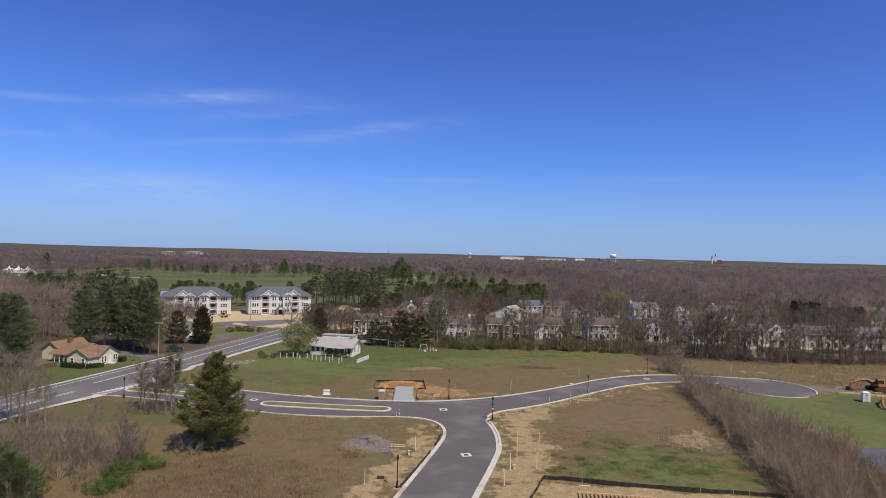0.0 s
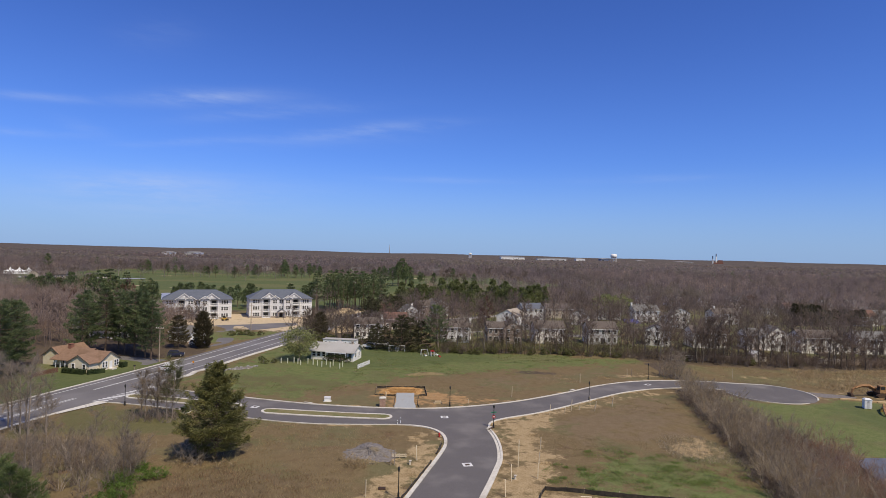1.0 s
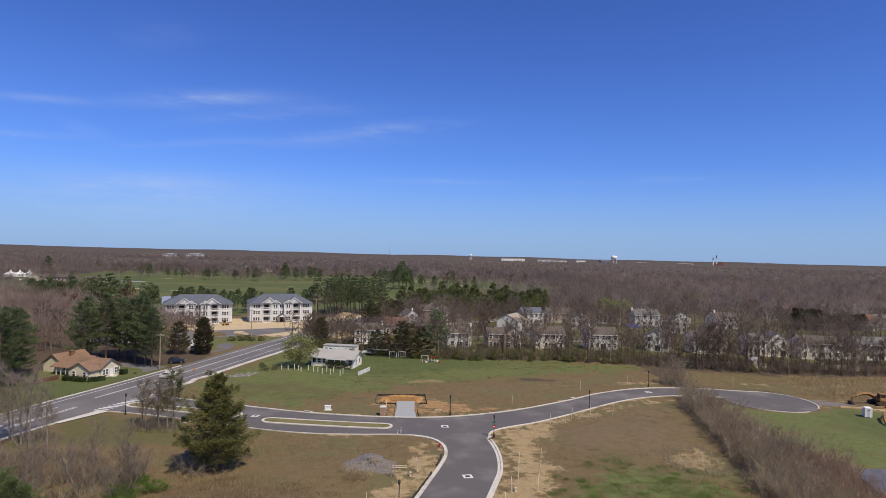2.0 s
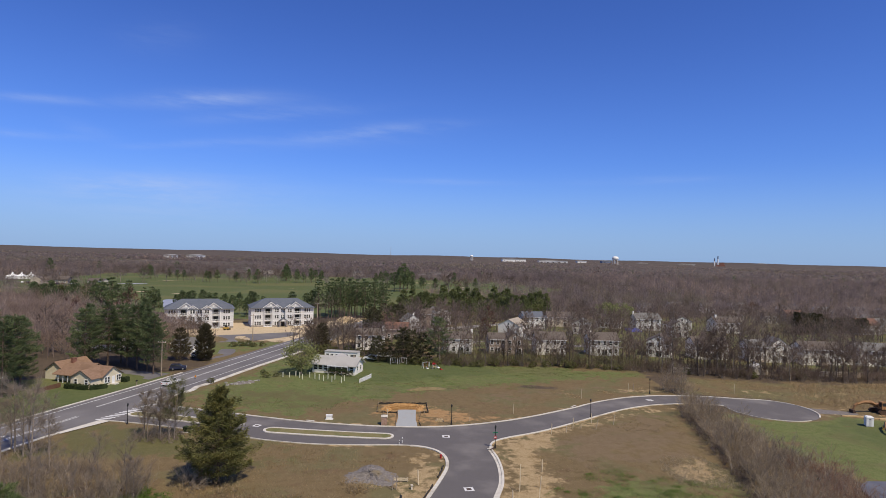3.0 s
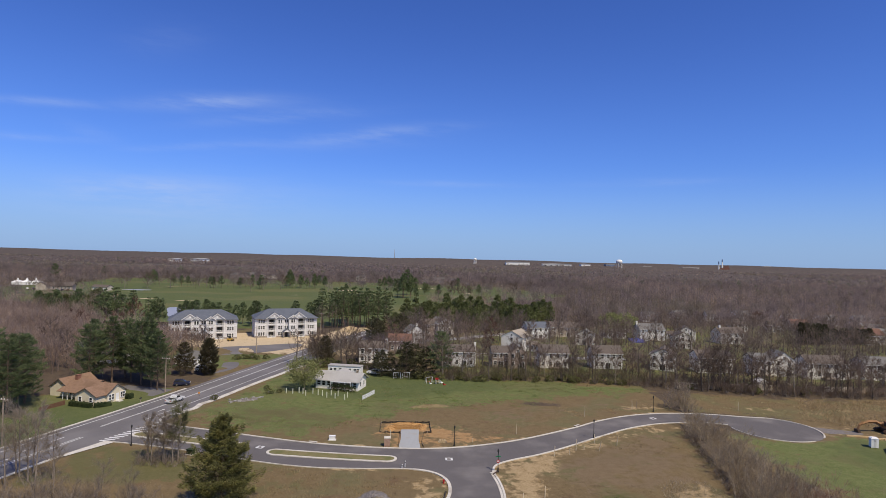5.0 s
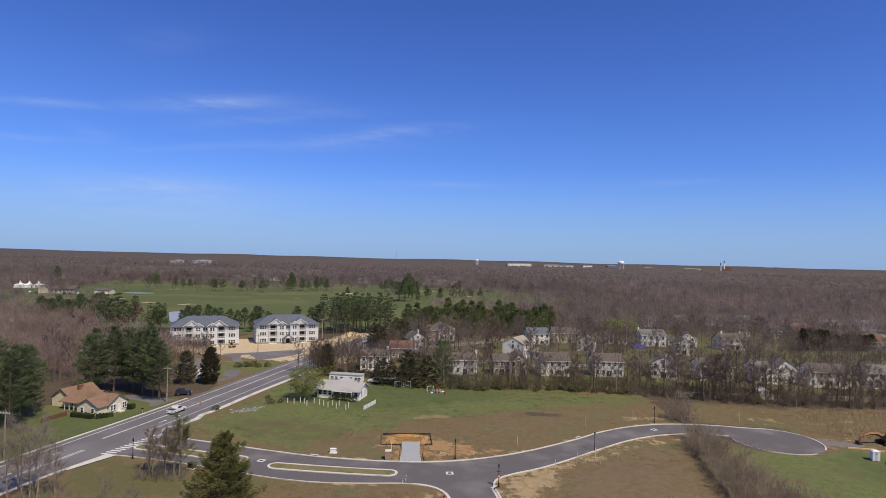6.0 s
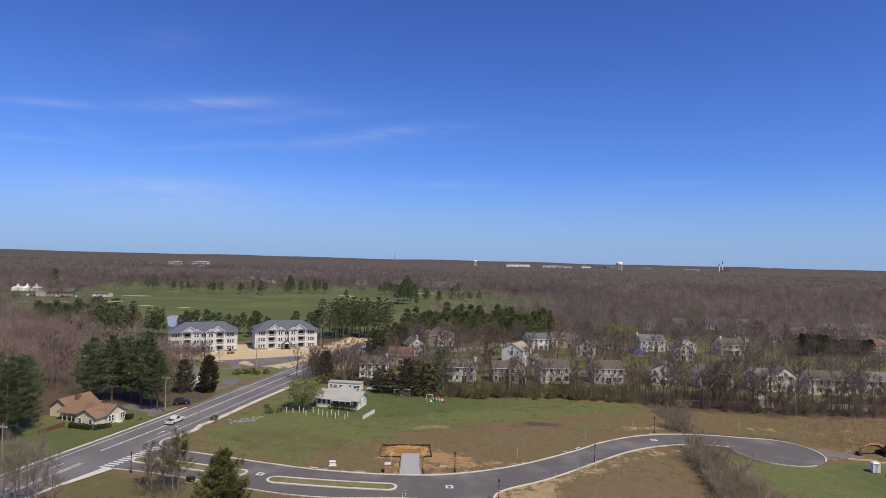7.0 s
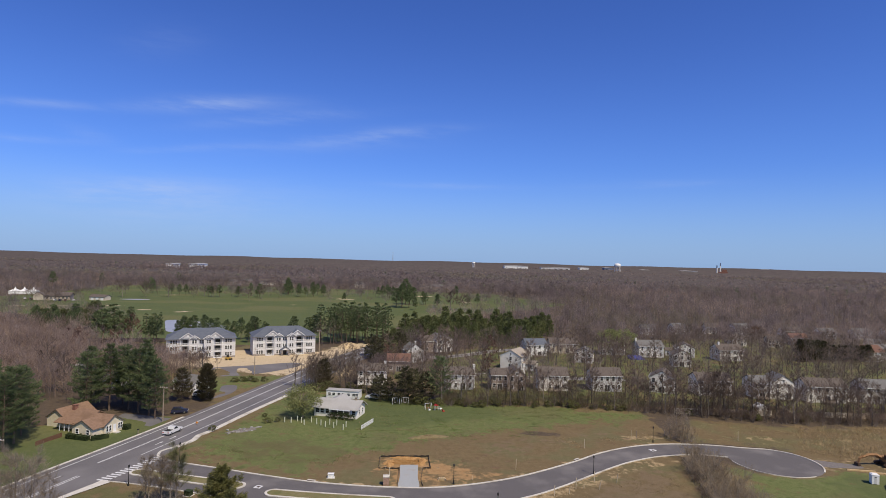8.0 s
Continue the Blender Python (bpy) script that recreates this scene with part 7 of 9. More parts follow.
def street_lamp(x, y, m=None):
    ob = thing("street_lamp", pose(x, y, 0.02), "black post-top street lamp beside the kerb", "street lamp", "street lamps")
    b = Shape()
    b.lathe([(0.19, -0.05), (0.19, 0.15), (0.13, 0.28), (0.13, 0.7), (0.08, 0.85)], sides=10)
    part("base", b, BLACK, ob)
    p = Shape()
    p.lathe([(0.07, 0.8), (0.055, 3.4), (0.09, 3.42), (0.09, 3.5), (0.05, 3.55)], sides=8)
    part("pole", p, BLACK, ob)
    g = Shape()
    g.lathe([(0.10, 3.52), (0.17, 3.7), (0.15, 3.9), (0.06, 4.0)], sides=8)
    lantern = part("lantern", g, GLASS, ob)
    c = Shape()
    c.lathe([(0.19, 3.93), (0.12, 4.05), (0.03, 4.12), (0.015, 4.25)], sides=8)
    part("cap", c, BLACK, lantern)
    return ob


for x, y in ((-62.8, 116.4), (31.6, 129.6), (-5.9, 75.6), (-59.3, 130.9), (1.1, 121.9), (52.9, 153.9)):
    street_lamp(x, y)


def stop_sign(x, y):
    ob = street_lamp(x, y)
    tagged(ob, "black street lamp post with stop and street-name signs", "street lamp")
    s = Shape()
    s.wall([(0.31 * math.cos(radians(22.5 + 45 * i)), 2.0 + 0.31 * math.sin(radians(22.5 + 45 * i))) for i in range(8)], -0.14, -0.11)
    sign = part("stop_sign", s, RED_PAINT, ob, "red octagonal stop sign")
    for i in range(4):
        b = Shape()
        b.box(-0.19 + 0.1 * i, -0.12 + 0.1 * i, -0.152, -0.143, 1.9, 2.1)
        part("letter_bar", b, TRIM, sign)
    for z, rz in ((2.7, 15), (2.92, 95)):
        n = Shape()
        n.box(-0.5, 0.5, -0.015, 0.015, z, z + 0.18, pose(0, 0, 0, 0, 0, rz))
        part("name_plate", n, GREEN_PAINT, ob, "green street-name plate")


stop_sign(8.9, 107.6)


def estate_street(points, half, label):
    """A pale residential street: asphalt sheet with a low kerb on each side."""
    line = spline(points, 2.0)
    ob = new("road", sheet(shifted(line, half) + shifted(line, -half)[::-1], 0.028))
    ob.data.materials.append(PALE_ASPHALT)
    tagged(ob, label, "road", kind="structure")
    for d in (half, -half):
        part("kerb", ribbon(line, d - 0.12, d + 0.12, -0.02, 0.14), CONCRETE, ob)


PALE_ASPHALT = mat("pale worn asphalt", (0.27, 0.26, 0.255), (0.33, 0.32, 0.31), 3.0, 0.9, 0.1, 12, (0.23, 0.22, 0.215), 0.1)
estate_street([(-14, 272), (-1.4, 278.2), (9.5, 286.9), (24.3, 300.6), (38, 308.5), (50.6, 311.6), (73.5, 315.5)], 2.8, "pale estate street curving between the houses")
estate_street([(4, 237.5), (10.8, 237.4), (19.4, 238.6), (28.4, 235.0), (36.0, 233.8), (50, 234.5), (70, 236)], 2.4, "pale estate street behind the first houses")


def stake(x, y, h, lean=0.0, w=0.048, pale=True):
    ob = thing("stake", pose(x, y, 0, lean, lean * 0.7, rnd.uniform(0, 90)), "pale wooden survey stake standing beside the road" if pale else "weathered wooden post standing in the field", "stake", "stakes")
    s = Shape()
    s.box(-w, w, -w, w, -0.2, h)
    s.box(-w, w, -w, w, h, h + 0.1, taper=w * 0.9)
    part("post", s, STAKE if pale else WOOD_GREY, ob)


for x, y, h, l in ((20.8, 117.1, 2.0, 2), (25.9, 121.0, 2.2, 2), (30.8, 125.5, 2.0, -2), (30.6, 121.0, 2.0, 9), (35.3, 125.0, 2.0, 6), (27.6, 121.4, 0.8, 5), (10.9, 88.0, 4.0, 1), (9.3, 82.5, 2.3, -2), (7.9, 77.0, 2.2, -3), (15.6, 96.5, 1.9, 1), (13.1, 83.5, 2.2, 1), (14.2, 89.5, 1.8, 3), (-4.2, 89.7, 2.2, -3), (33.7, 147.4, 2.3, 0), (14.9, 131.2, 2.2, 2), (48.2, 156.3, 2.2, -2), (76.4, 157.2, 2.4, 0), (60.7, 158.2, 2.2, 0), (-10.1, 75.9, 2.2, 0), (24.0, 118.4, 1.2, 4), (5.0, 124.5, 0.8, 0)):
    stake(x, y, h, l)
for x, y, h in ((-7.9, 87.2, 2.4), (-7.4, 87.4, 2.3), (49.8, 157.6, 1.8), (58, 160, 1.6)):
    stake(x, y, h, 1, 0.05, False)


def inlet(x, y, rz, road):
    """A manhole set in a white-painted square."""
    f = Shape()
    for a in range(4):
        f.box(-0.72, 0.36, -0.72, -0.36, 0.032, 0.042, pose(x, y, 0, 0, 0, rz + 90 * a))
    part("manhole_surround", f, PAINT, road)
    lid = Shape()
    lid.lathe([(0.35, 0.033), (0.35, 0.045), (0.32, 0.05)], x, y, 14)
    part("manhole_cover", lid, RUST, road)


inlet(0, 113.7, 5, entry_road)
inlet(3.4, 88.4, 12, entry_road)
inlet(-37.6, 117.6, -15, entry_road)
inlet(50.6, 147.4, 20, entry_road)


def island(name, outline, label):
    ob = new(name, sheet(outline, 0.12))
    ob.data.materials.append(GRASS_STRIP)
    tagged(ob, label, "traffic island", kind="structure")
    closed = outline
    k = ribbon(closed, -0.28, 0.22, 0.0, 0.17, True)
    part("kerb", k, CONCRETE, ob)


def lozenge(ax, ay, bx, by, w, bend=0.0, n=44):
    """A long rounded island between two plan points, bent sideways."""
    d = Vector((bx - ax, by - ay))
    L = d.length
    t = d / L
    out = []
    for side in (1, -1):
        for i in range(n):
            u = 0.5 - 0.5 * math.cos(math.pi * i / (n - 1))
            u = u if side > 0 else 1 - u
            along = u * L
            end = min(along, L - along)
            half = w / 2 if end > w / 2 else math.sqrt(max(0.02, (w / 2) ** 2 - (w / 2 - end) ** 2))
            mid = bend * 4 * u * (1 - u)
            o = mid + side * half
            out.append((ax + t.x * along - t.y * o, ay + t.y * along + t.x * o))
    clean = [out[0]]
    for p in out[1:]:
        if math.hypot(p[0] - clean[-1][0], p[1] - clean[-1][1]) > 0.12:
            clean.append(p)
    if math.hypot(clean[0][0] - clean[-1][0], clean[0][1] - clean[-1][1]) < 0.12:
        clean.pop()
    return clean[::-1]


island("traffic_island", lozenge(-35.2, 115.0, -10.2, 112.7, 3.0, -0.35), "long grassed traffic island with a pale kerb")
island("traffic_island", lozenge(-66.0, 123.9, -40.6, 117.6, 3.0, -0.1), "grassed traffic island at the estate entrance")

# crosswalk bars
for i in range(14):
    u = i / 13
    cx, cy = -69.4 + u * 4.6, 118.8 + u * 13.6
    s = Shape()
    s.box(-1.2, 1.2, -0.28, 0.28, 0.026, 0.034, pose(cx, cy, 0, 0, 0, -12))
    part("crosswalk_bar", s, PAINT, main_road)
# turn arrows
for cx, cy in ((-69.6, 142.5), (-68.4, 147.0), (-80.5, 106.0)):
    s = Shape()
    m = pose(cx, cy, 0, 0, 0, -12)
    s.box(-0.1, 0.1, -1.2, 0.6, 0.026, 0.034, m)
    s.poly([(-0.4, 0.6), (0.4, 0.6), (0, 1.5)], 0.026, 0.034, m)
    part("turn_arrow", s, PAINT, main_road)


def brick_pillar(x, y):
    ob = thing("brick_pillar", pose(x, y, 0, 0, 0, 5) @ Matrix.Diagonal((0.92, 0.92, 0.95, 1)), "pinkish-tan brick entrance pillar with pale capstone", "pillar")
    course = Shape()
    course.box(-0.62, 0.62, -0.62, 0.62, -0.1, 1.75)
    shaft = part("shaft", course, PALE_BRICK, ob)
    for i in range(18):
        z = 0.02 + i * 0.095
        for k, (sx, sy, rz) in enumerate(((0, -0.62, 0), (-0.62, 0, -90))):
            for j in range(5):
                b = Shape()
                off = -0.5 + j * 0.25 + (0.06 if i % 2 else -0.06)
                b.box(off - 0.115, off + 0.115, -0.012, 0.0, z, z + 0.083, pose(sx, sy, 0, 0, 0, rz))
                part("brick", b, PALE_BRICK, shaft)
    cap = Shape()
    cap.box(-0.7, 0.7, -0.7, 0.7, 1.75, 1.9)
    cap.box(-0.62, 0.62, -0.62, 0.62, 1.9, 2.02, taper=0.25)
    part("capstone", cap, CONCRETE, ob)


brick_pillar(-12.6, 120.6)
stake(-12.4, 125.4, 1.8, 0, 0.07)


def utility_box(x, y, rz, w, d, h, label, name="utility_box", m=TRIM):
    ob = thing(name, pose(x, y, 0, 0, 0, rz), label, "utility box")
    s = Shape()
    s.box(-w / 2, w / 2, -d / 2, d / 2, -0.1, h, taper=0.04)
    part("body", s, m, ob)
    lid = Shape()
    lid.box(-w / 2 - 0.04, w / 2 + 0.04, -d / 2 - 0.06, d / 2 + 0.04, h, h + 0.08)
    part("lid", lid, m, ob)
    if w > 1:
        pad = Shape()
        pad.box(-w / 2 - 0.2, w / 2 + 0.2, -d / 2 - 0.2, d / 2 + 0.2, -0.15, 0.05)
        part("pad", pad, CONCRETE, ob)


utility_box(-24.4, 123.6, 4, 1.25, 0.8, 0.8, "low pale utility box in the verge", m=TRIM)
utility_box(-49.3, 112.6, -15, 1.3, 1.0, 0.9, "dark green transformer box on a pale pad by the entry", m=HEDGE_LEAF)
utility_box(-5.1, 87.8, 10, 0.3, 0.3, 0.6, "small beige utility pedestal in straw", m=SIDING_BEIGE)
utility_box(9.9, 83.2, 10, 0.3, 0.3, 0.5, "small beige utility pedestal beside a stake", m=SIDING_BEIGE)
for x, y, h in ((-8.6, 108.3, 0.75), (-8.1, 109.0, 1.1)):
    marker = thing("marker_post", pose(x, y, 0, 3, 2, 20), "short white marker post behind the kerb", "marker post", "marker posts")
    s = Shape()
    s.lathe([(0.07, -0.1), (0.07, h - 0.06), (0.04, h)], sides=8)
    part("post", s, TRIM, marker)
    s = Shape()
    s.lathe([(0.075, h * 0.62), (0.075, h * 0.8)], sides=8)
    part("band", s, BLACK, marker)
barrier = thing("timber_rail", pose(-7.9, 90.4, 0, 0, 0, 2), "short pale timber rail between posts by the rock heap", "rail")
for px in (0.0, 1.0, 2.0):
    s = Shape()
    s.box(px - 0.05, px + 0.05, -0.05, 0.05, -0.1, 0.75)
    part("post", s, WOOD_GREY, barrier)
for z in (0.3, 0.58):
    s = Shape()
    s.box(-0.1, 2.1, -0.09, -0.05, z, z + 0.13)
    part("board", s, STAKE, barrier)
stack = thing("block_pile", pose(-1.4, 124.0, 0, 0, 0, 8), "small pile of tan stone blocks on bare soil", "stone pile")
for i, (px, py, pz) in enumerate(((-0.65, 0, 0), (-0.2, 0.03, 0), (0.26, -0.02, 0), (0.7, 0.02, 0), (-0.42, 0, 0.26), (0.04, 0.02, 0.26), (0.48, 0, 0.26))):
    s = Shape()
    s.box(px - 0.2, px + 0.2, py - 0.3, py + 0.3, pz - 0.04, pz + 0.24, taper=0.02)
    part("block", s, SAND_SOIL, stack)
hydrant = thing("hydrant", pose(-0.9, 101.5, 0), "small red fire hydrant behind the kerb", "hydrant")
s = Shape()
s.lathe([(0.16, -0.05), (0.13, 0.08), (0.12, 0.5), (0.17, 0.52), (0.15, 0.62), (0.04, 0.75)], sides=10)
part("body", s, RED_PAINT, hydrant)
for a in (0, 180, 90):
    s = Shape()
    s.tube([(0.1, 0, 0.42), (0.22, 0, 0.42)], [0.06, 0.06], 8)
    part("outlet", s, RED_PAINT, hydrant, at=pose(0, 0, 0, 0, 0, a))
grate = thing("drain_grate", pose(-8.3, 78.6, 0.03, 0, 0, 5) @ Matrix.Diagonal((0.65, 0.8, 1, 1)), "dark square drain grate in dry grass", "drain")
s = Shape()
s.box(-0.75, 0.75, -0.5, 0.5, -0.1, 0.12)
part("frame", s, RUST, grate)
for i in range(7):
    s = Shape()
    s.box(-0.66 + i * 0.2, -0.52 + i * 0.2, -0.42, 0.42, 0.12, 0.17)
    part("bar", s, RUST, grate)
for x, y, rz in ((-28, 121.4, -14), (8.2, 107.0, 60), (30.0, 138.8, 43)):
    d = thing("kerb_inlet", pose(x, y, 0.0, 0, 0, rz), "dark storm drain opening in the kerb", "drain", "kerb inlets")
    s = Shape()
    s.box(-0.8, 0.8, -0.35, 0.35, 0.0, 0.165)
    part("throat", s, RUST, d)
    s = Shape()
    s.box(-0.9, 0.9, -0.05, 0.4, 0.165, 0.2)
    part("cover_slab", s, CONCRETE, d)


def silt_fence(points, h, label, gap=2.0, sag=0.06):
    """A low fabric fence on wooden posts."""
    ob = thing("silt_fence", pose(0, 0, 0), label, "fence")
    line = []
    for (ax, ay), (bx, by) in zip(points, points[1:]):
        n = max(1, int(math.hypot(bx - ax, by - ay) / (gap / 2)))
        line += [(ax + (bx - ax) * i / n, ay + (by - ay) * i / n) for i in range(n)]
    line.append(points[-1])
    s = Shape()
    for i, (x, y) in enumerate(line):
        z = h - (sag if i % 2 else 0) + rnd.uniform(-0.05, 0.05)
        ox, oy = rnd.uniform(-0.06, 0.06), rnd.uniform(-0.06, 0.06)
        s.v += [(x + ox, y + oy, -0.1), (x + ox, y + oy, z), (x + ox + 0.03, y + oy + 0.03, z), (x + ox + 0.03, y + oy + 0.03, -0.1)]
    for i in range(len(line) - 1):
        for k in range(4):
            s.f.append((4 * i + k, 4 * i + (k + 1) % 4, 4 * i + 4 + (k + 1) % 4, 4 * i + 4 + k))
    part("fabric", s, FABRIC, ob)
    for x, y in line[::2]:
        p = Shape()
        p.box(-0.03, 0.03, -0.03, 0.03, -0.2, h + 0.15, pose(x + 0.04, y + 0.05, 0, rnd.uniform(-4, 4), rnd.uniform(-4, 4), 0))
        part("post", p, WOOD_GREY, ob)
    return ob


silt_fence([(7.6, 66), (11.1, 73.6), (13.4, 79.4), (16.2, 79.2), (24.0, 77.6), (32, 76.4), (41.0, 75.4), (48, 73.5)], 0.62, "black fabric silt fence on wooden posts round the lot")
silt_fence([(-10.3, 119.9), (-10.7, 130.0), (-15.2, 129.6), (-15.7, 137.4), (-4.6, 138.4), (-3.9, 130.7), (-5.6, 130.3), (-5.7, 124), (-5.2, 120.2)], 0.3, "black filter fabric edging the entrance-sign excavation", 1.4, 0.1)


def wattle(points, label):
    """A sagging roll of filter fabric laid along a kerb."""
    ob = thing("filter_sock", pose(0, 0, 0), label, "filter sock", "filter socks")
    line = spline(points, 0.5)
    s = Shape()
    s.tube([(x + rnd.uniform(-0.05, 0.05), y + rnd.uniform(-0.05, 0.05), 0.12 + rnd.uniform(-0.03, 0.05)) for x, y in line], [0.13 + rnd.uniform(-0.03, 0.05) for _ in line], 7)
    part("roll", s, FABRIC, ob)
    for x, y in line[1::4]:
        p = Shape()
        p.box(-0.03, 0.03, -0.03, 0.03, -0.2, rnd.uniform(0.4, 0.75), pose(x - 0.15, y, 0, rnd.uniform(-8, 8), rnd.uniform(-8, 8), 0))
        part("peg", p, WOOD_GREY, ob)


wattle([(-5.5, 75.6), (-4.1, 81.0), (-2.9, 85.6), (-2.0, 89.4)], "dark fabric filter roll behind the kerb")
wattle([(-1.3, 92.6), (-0.75, 95.2), (-0.5, 97.6)], "short dark fabric filter roll behind the kerb")


def heap(name, x, y, rx, ry, h, material, label, category, seed, n=26, rough=0.22, rz=0.0):
    """A heap of loose stuff: a low lumpy mound."""
    rng = np.random.default_rng(seed)
    s = Shape()
    for j in range(9):
        r = 1 - j / 8.5
        for i in range(n):
            a = 2 * math.pi * i / n
            w = 1 + 0.16 * math.sin(3 * a + seed) + 0.1 * math.sin(5 * a + 2 * seed)
            z = h * (1 - r ** 2.2) * (1 + rough * rng.uniform(-1, 1)) - 0.08
            s.v.append((rx * r * w * math.cos(a) + 0.04 * rng.normal(), ry * r * w * math.sin(a) + 0.04 * rng.normal(), z if j else -0.1))
    for j in range(8):
        for i in range(n):
            s.f.append((j * n + i, j * n + (i + 1) % n, (j + 1) * n + (i + 1) % n, (j + 1) * n + i))
    s.f.append(tuple(8 * n + i for i in range(n)))
    ob = new(name, s.mesh(name, material))
    ob.matrix_basis = pose(x, y, 0, 0, 0, rz)
    return tagged(ob, label, category)


heap("rock_mound", -11.8, 92.2, 4.9, 4.6, 0.62, ROCK_GREY, "low heap of grey crushed rock in the field", "mound", 3, n=60, rough=0.3)
heap("earth_mound", -13.2, 133.4, 1.3, 2.2, 0.5, SOIL, "lumpy orange soil in the excavation", "mound", 5)
heap("earth_mound", -6.0, 134.8, 1.0, 2.4, 0.45, SOIL, "lumpy orange soil in the excavation", "mound", 6)
heap("earth_mound", -9.6, 136.8, 3.9, 0.7, 0.4, SOIL, "narrow ridge of orange soil in the excavation", "mound", 7)
heap("earth_mound", -40, 236, 5, 9, 2.2, SAND_SOIL, "heap of pale excavated soil by the apartments", "mound", 8)
heap("earth_mound", -50, 300, 6, 5, 2.4, SAND_SOIL, "heap of pale excavated soil by the pines", "mound", 9)
heap("earth_mound", -5, 153.5, 5.5, 1.6, 0.5, mat("weedy soil", (0.16, 0.125, 0.07), (0.24, 0.19, 0.10), 1.5, 0.95, 0.6, 5, (0.11, 0.13, 0.04), 0.5), "low weedy earth mound in the meadow", "mound", 10, rz=14)
heap("rubble_mound", -53, 155, 4.6, 2.0, 0.4, ROCK_GREY, "flat heap of grey rubble in the meadow", "mound", 12, rz=35)
for i in range(16):
    u, v = rnd.uniform(-5.2, 5.2), rnd.uniform(-1.6, 1.6)
    c, d = math.cos(radians(35)), math.sin(radians(35))
    ob = thing("concrete_chunk", pose(-53 + u * c - v * d, 155 + u * d + v * c, rnd.uniform(0.0, 0.2), rnd.uniform(-15, 15), rnd.uniform(-15, 15), rnd.uniform(0, 180)), "broken piece of pale concrete in the rubble", "rubble", "concrete rubble")
    s = Shape()
    a = rnd.uniform(0.3, 0.7)
    s.poly([(a * rnd.uniform(0.7, 1.1) * math.cos(k * 1.05), 0.6 * a * rnd.uniform(0.7, 1.1) * math.sin(k * 1.05)) for k in range(6)], -0.15, rnd.uniform(0.12, 0.3))
    part("slab", s, RUBBLE, ob)
foot = thing("sign_footing", pose(-9.7, 133.8, 0, 0, 0, 3), "open trench box of timber forms for a footing", "footing")
for x0, x1, y0, y1 in ((-3.2, 3.2, -0.75, -0.6), (-3.2, 3.2, 0.6, 0.75), (-3.2, -3.05, -0.6, 0.6), (3.05, 3.2, -0.6, 0.6)):
    s = Shape()
    s.box(x0, x1, y0, y1, -0.1, 0.4)
    part("form_board", s, SOIL, foot)
pad = thing("gravel_pad", pose(0, 0, 0), "flat pad of blue-grey crushed stone at the kerb", "gravel pad")
part("stone_bed", (lambda sh: (sh.poly(spline([(-10.0, 119.4), (-10.2, 125), (-10.6, 131.2), (-10.2, 132.0), (-7.2, 132.2), (-6.7, 131.6), (-6.4, 125), (-5.9, 119.6), (-8, 119.1)], 0.7, True), -0.05, 0.11), sh)[1])(Shape()), GRAVEL, pad)


def lumber_forms():
    """Wall framing laid flat on the lot."""
    ob = thing("framing_panel", pose(17.0, 74.9, 0.05, 0, 0, -7), "raw lumber wall frame lying on sandy ground", "framing")
    for y0, y1 in ((-0.15, 0.0), (-2.6, -2.45)):
        s = Shape()
        s.box(0, 9.5, y0, y1, 0, 0.3)
        part("plate", s, WOOD_RAW, ob)
    for i in range(20):
        s = Shape()
        s.box(i * 0.497, i * 0.497 + 0.06, -2.45, -0.15, 0.02, 0.28)
        part("stud", s, WOOD_RAW, ob)


lumber_forms()
board = thing("plank", pose(18.5, 77.6, 0.03, 0, 0, -4), "single white plank lying on sand", "plank")
s = Shape()
s.box(-0.7, 0.7, -0.12, 0.12, -0.04, 0.06)
part("board", s, STAKE, board)


def utility_pole(x, y, h, rz=0):
    ob = thing("utility_pole", pose(x, y, 0, 0, 0, rz), "grey wooden utility pole with crossarm beside the road", "utility pole", "utility poles")
    s = Shape()
    s.lathe([(0.18, -0.3), (0.15, h * 0.5), (0.11, h)], sides=8)
    part("pole", s, WOOD_GREY, ob)
    s = Shape()
    s.box(-1.2, 1.2, -0.14, -0.02, h - 0.75, h - 0.6)
    arm = part("crossarm", s, WOOD_GREY, ob)
    for px in (-1.05, -0.4, 0.4, 1.05):
        i = Shape()
        i.lathe([(0.05, h - 0.6), (0.07, h - 0.5), (0.03, h - 0.38)], px, -0.08, 6)
        part("insulator", i, TRIM, arm)


for x, y, h in ((-86.9, 114.2, 9.6), (-77.6, 161.0, 9.8), (-73.9, 226, 10.5), (-51.5, 207.5, 8.5), (-62, 285, 10.5)):
    utility_pole(x, y, h, -12)


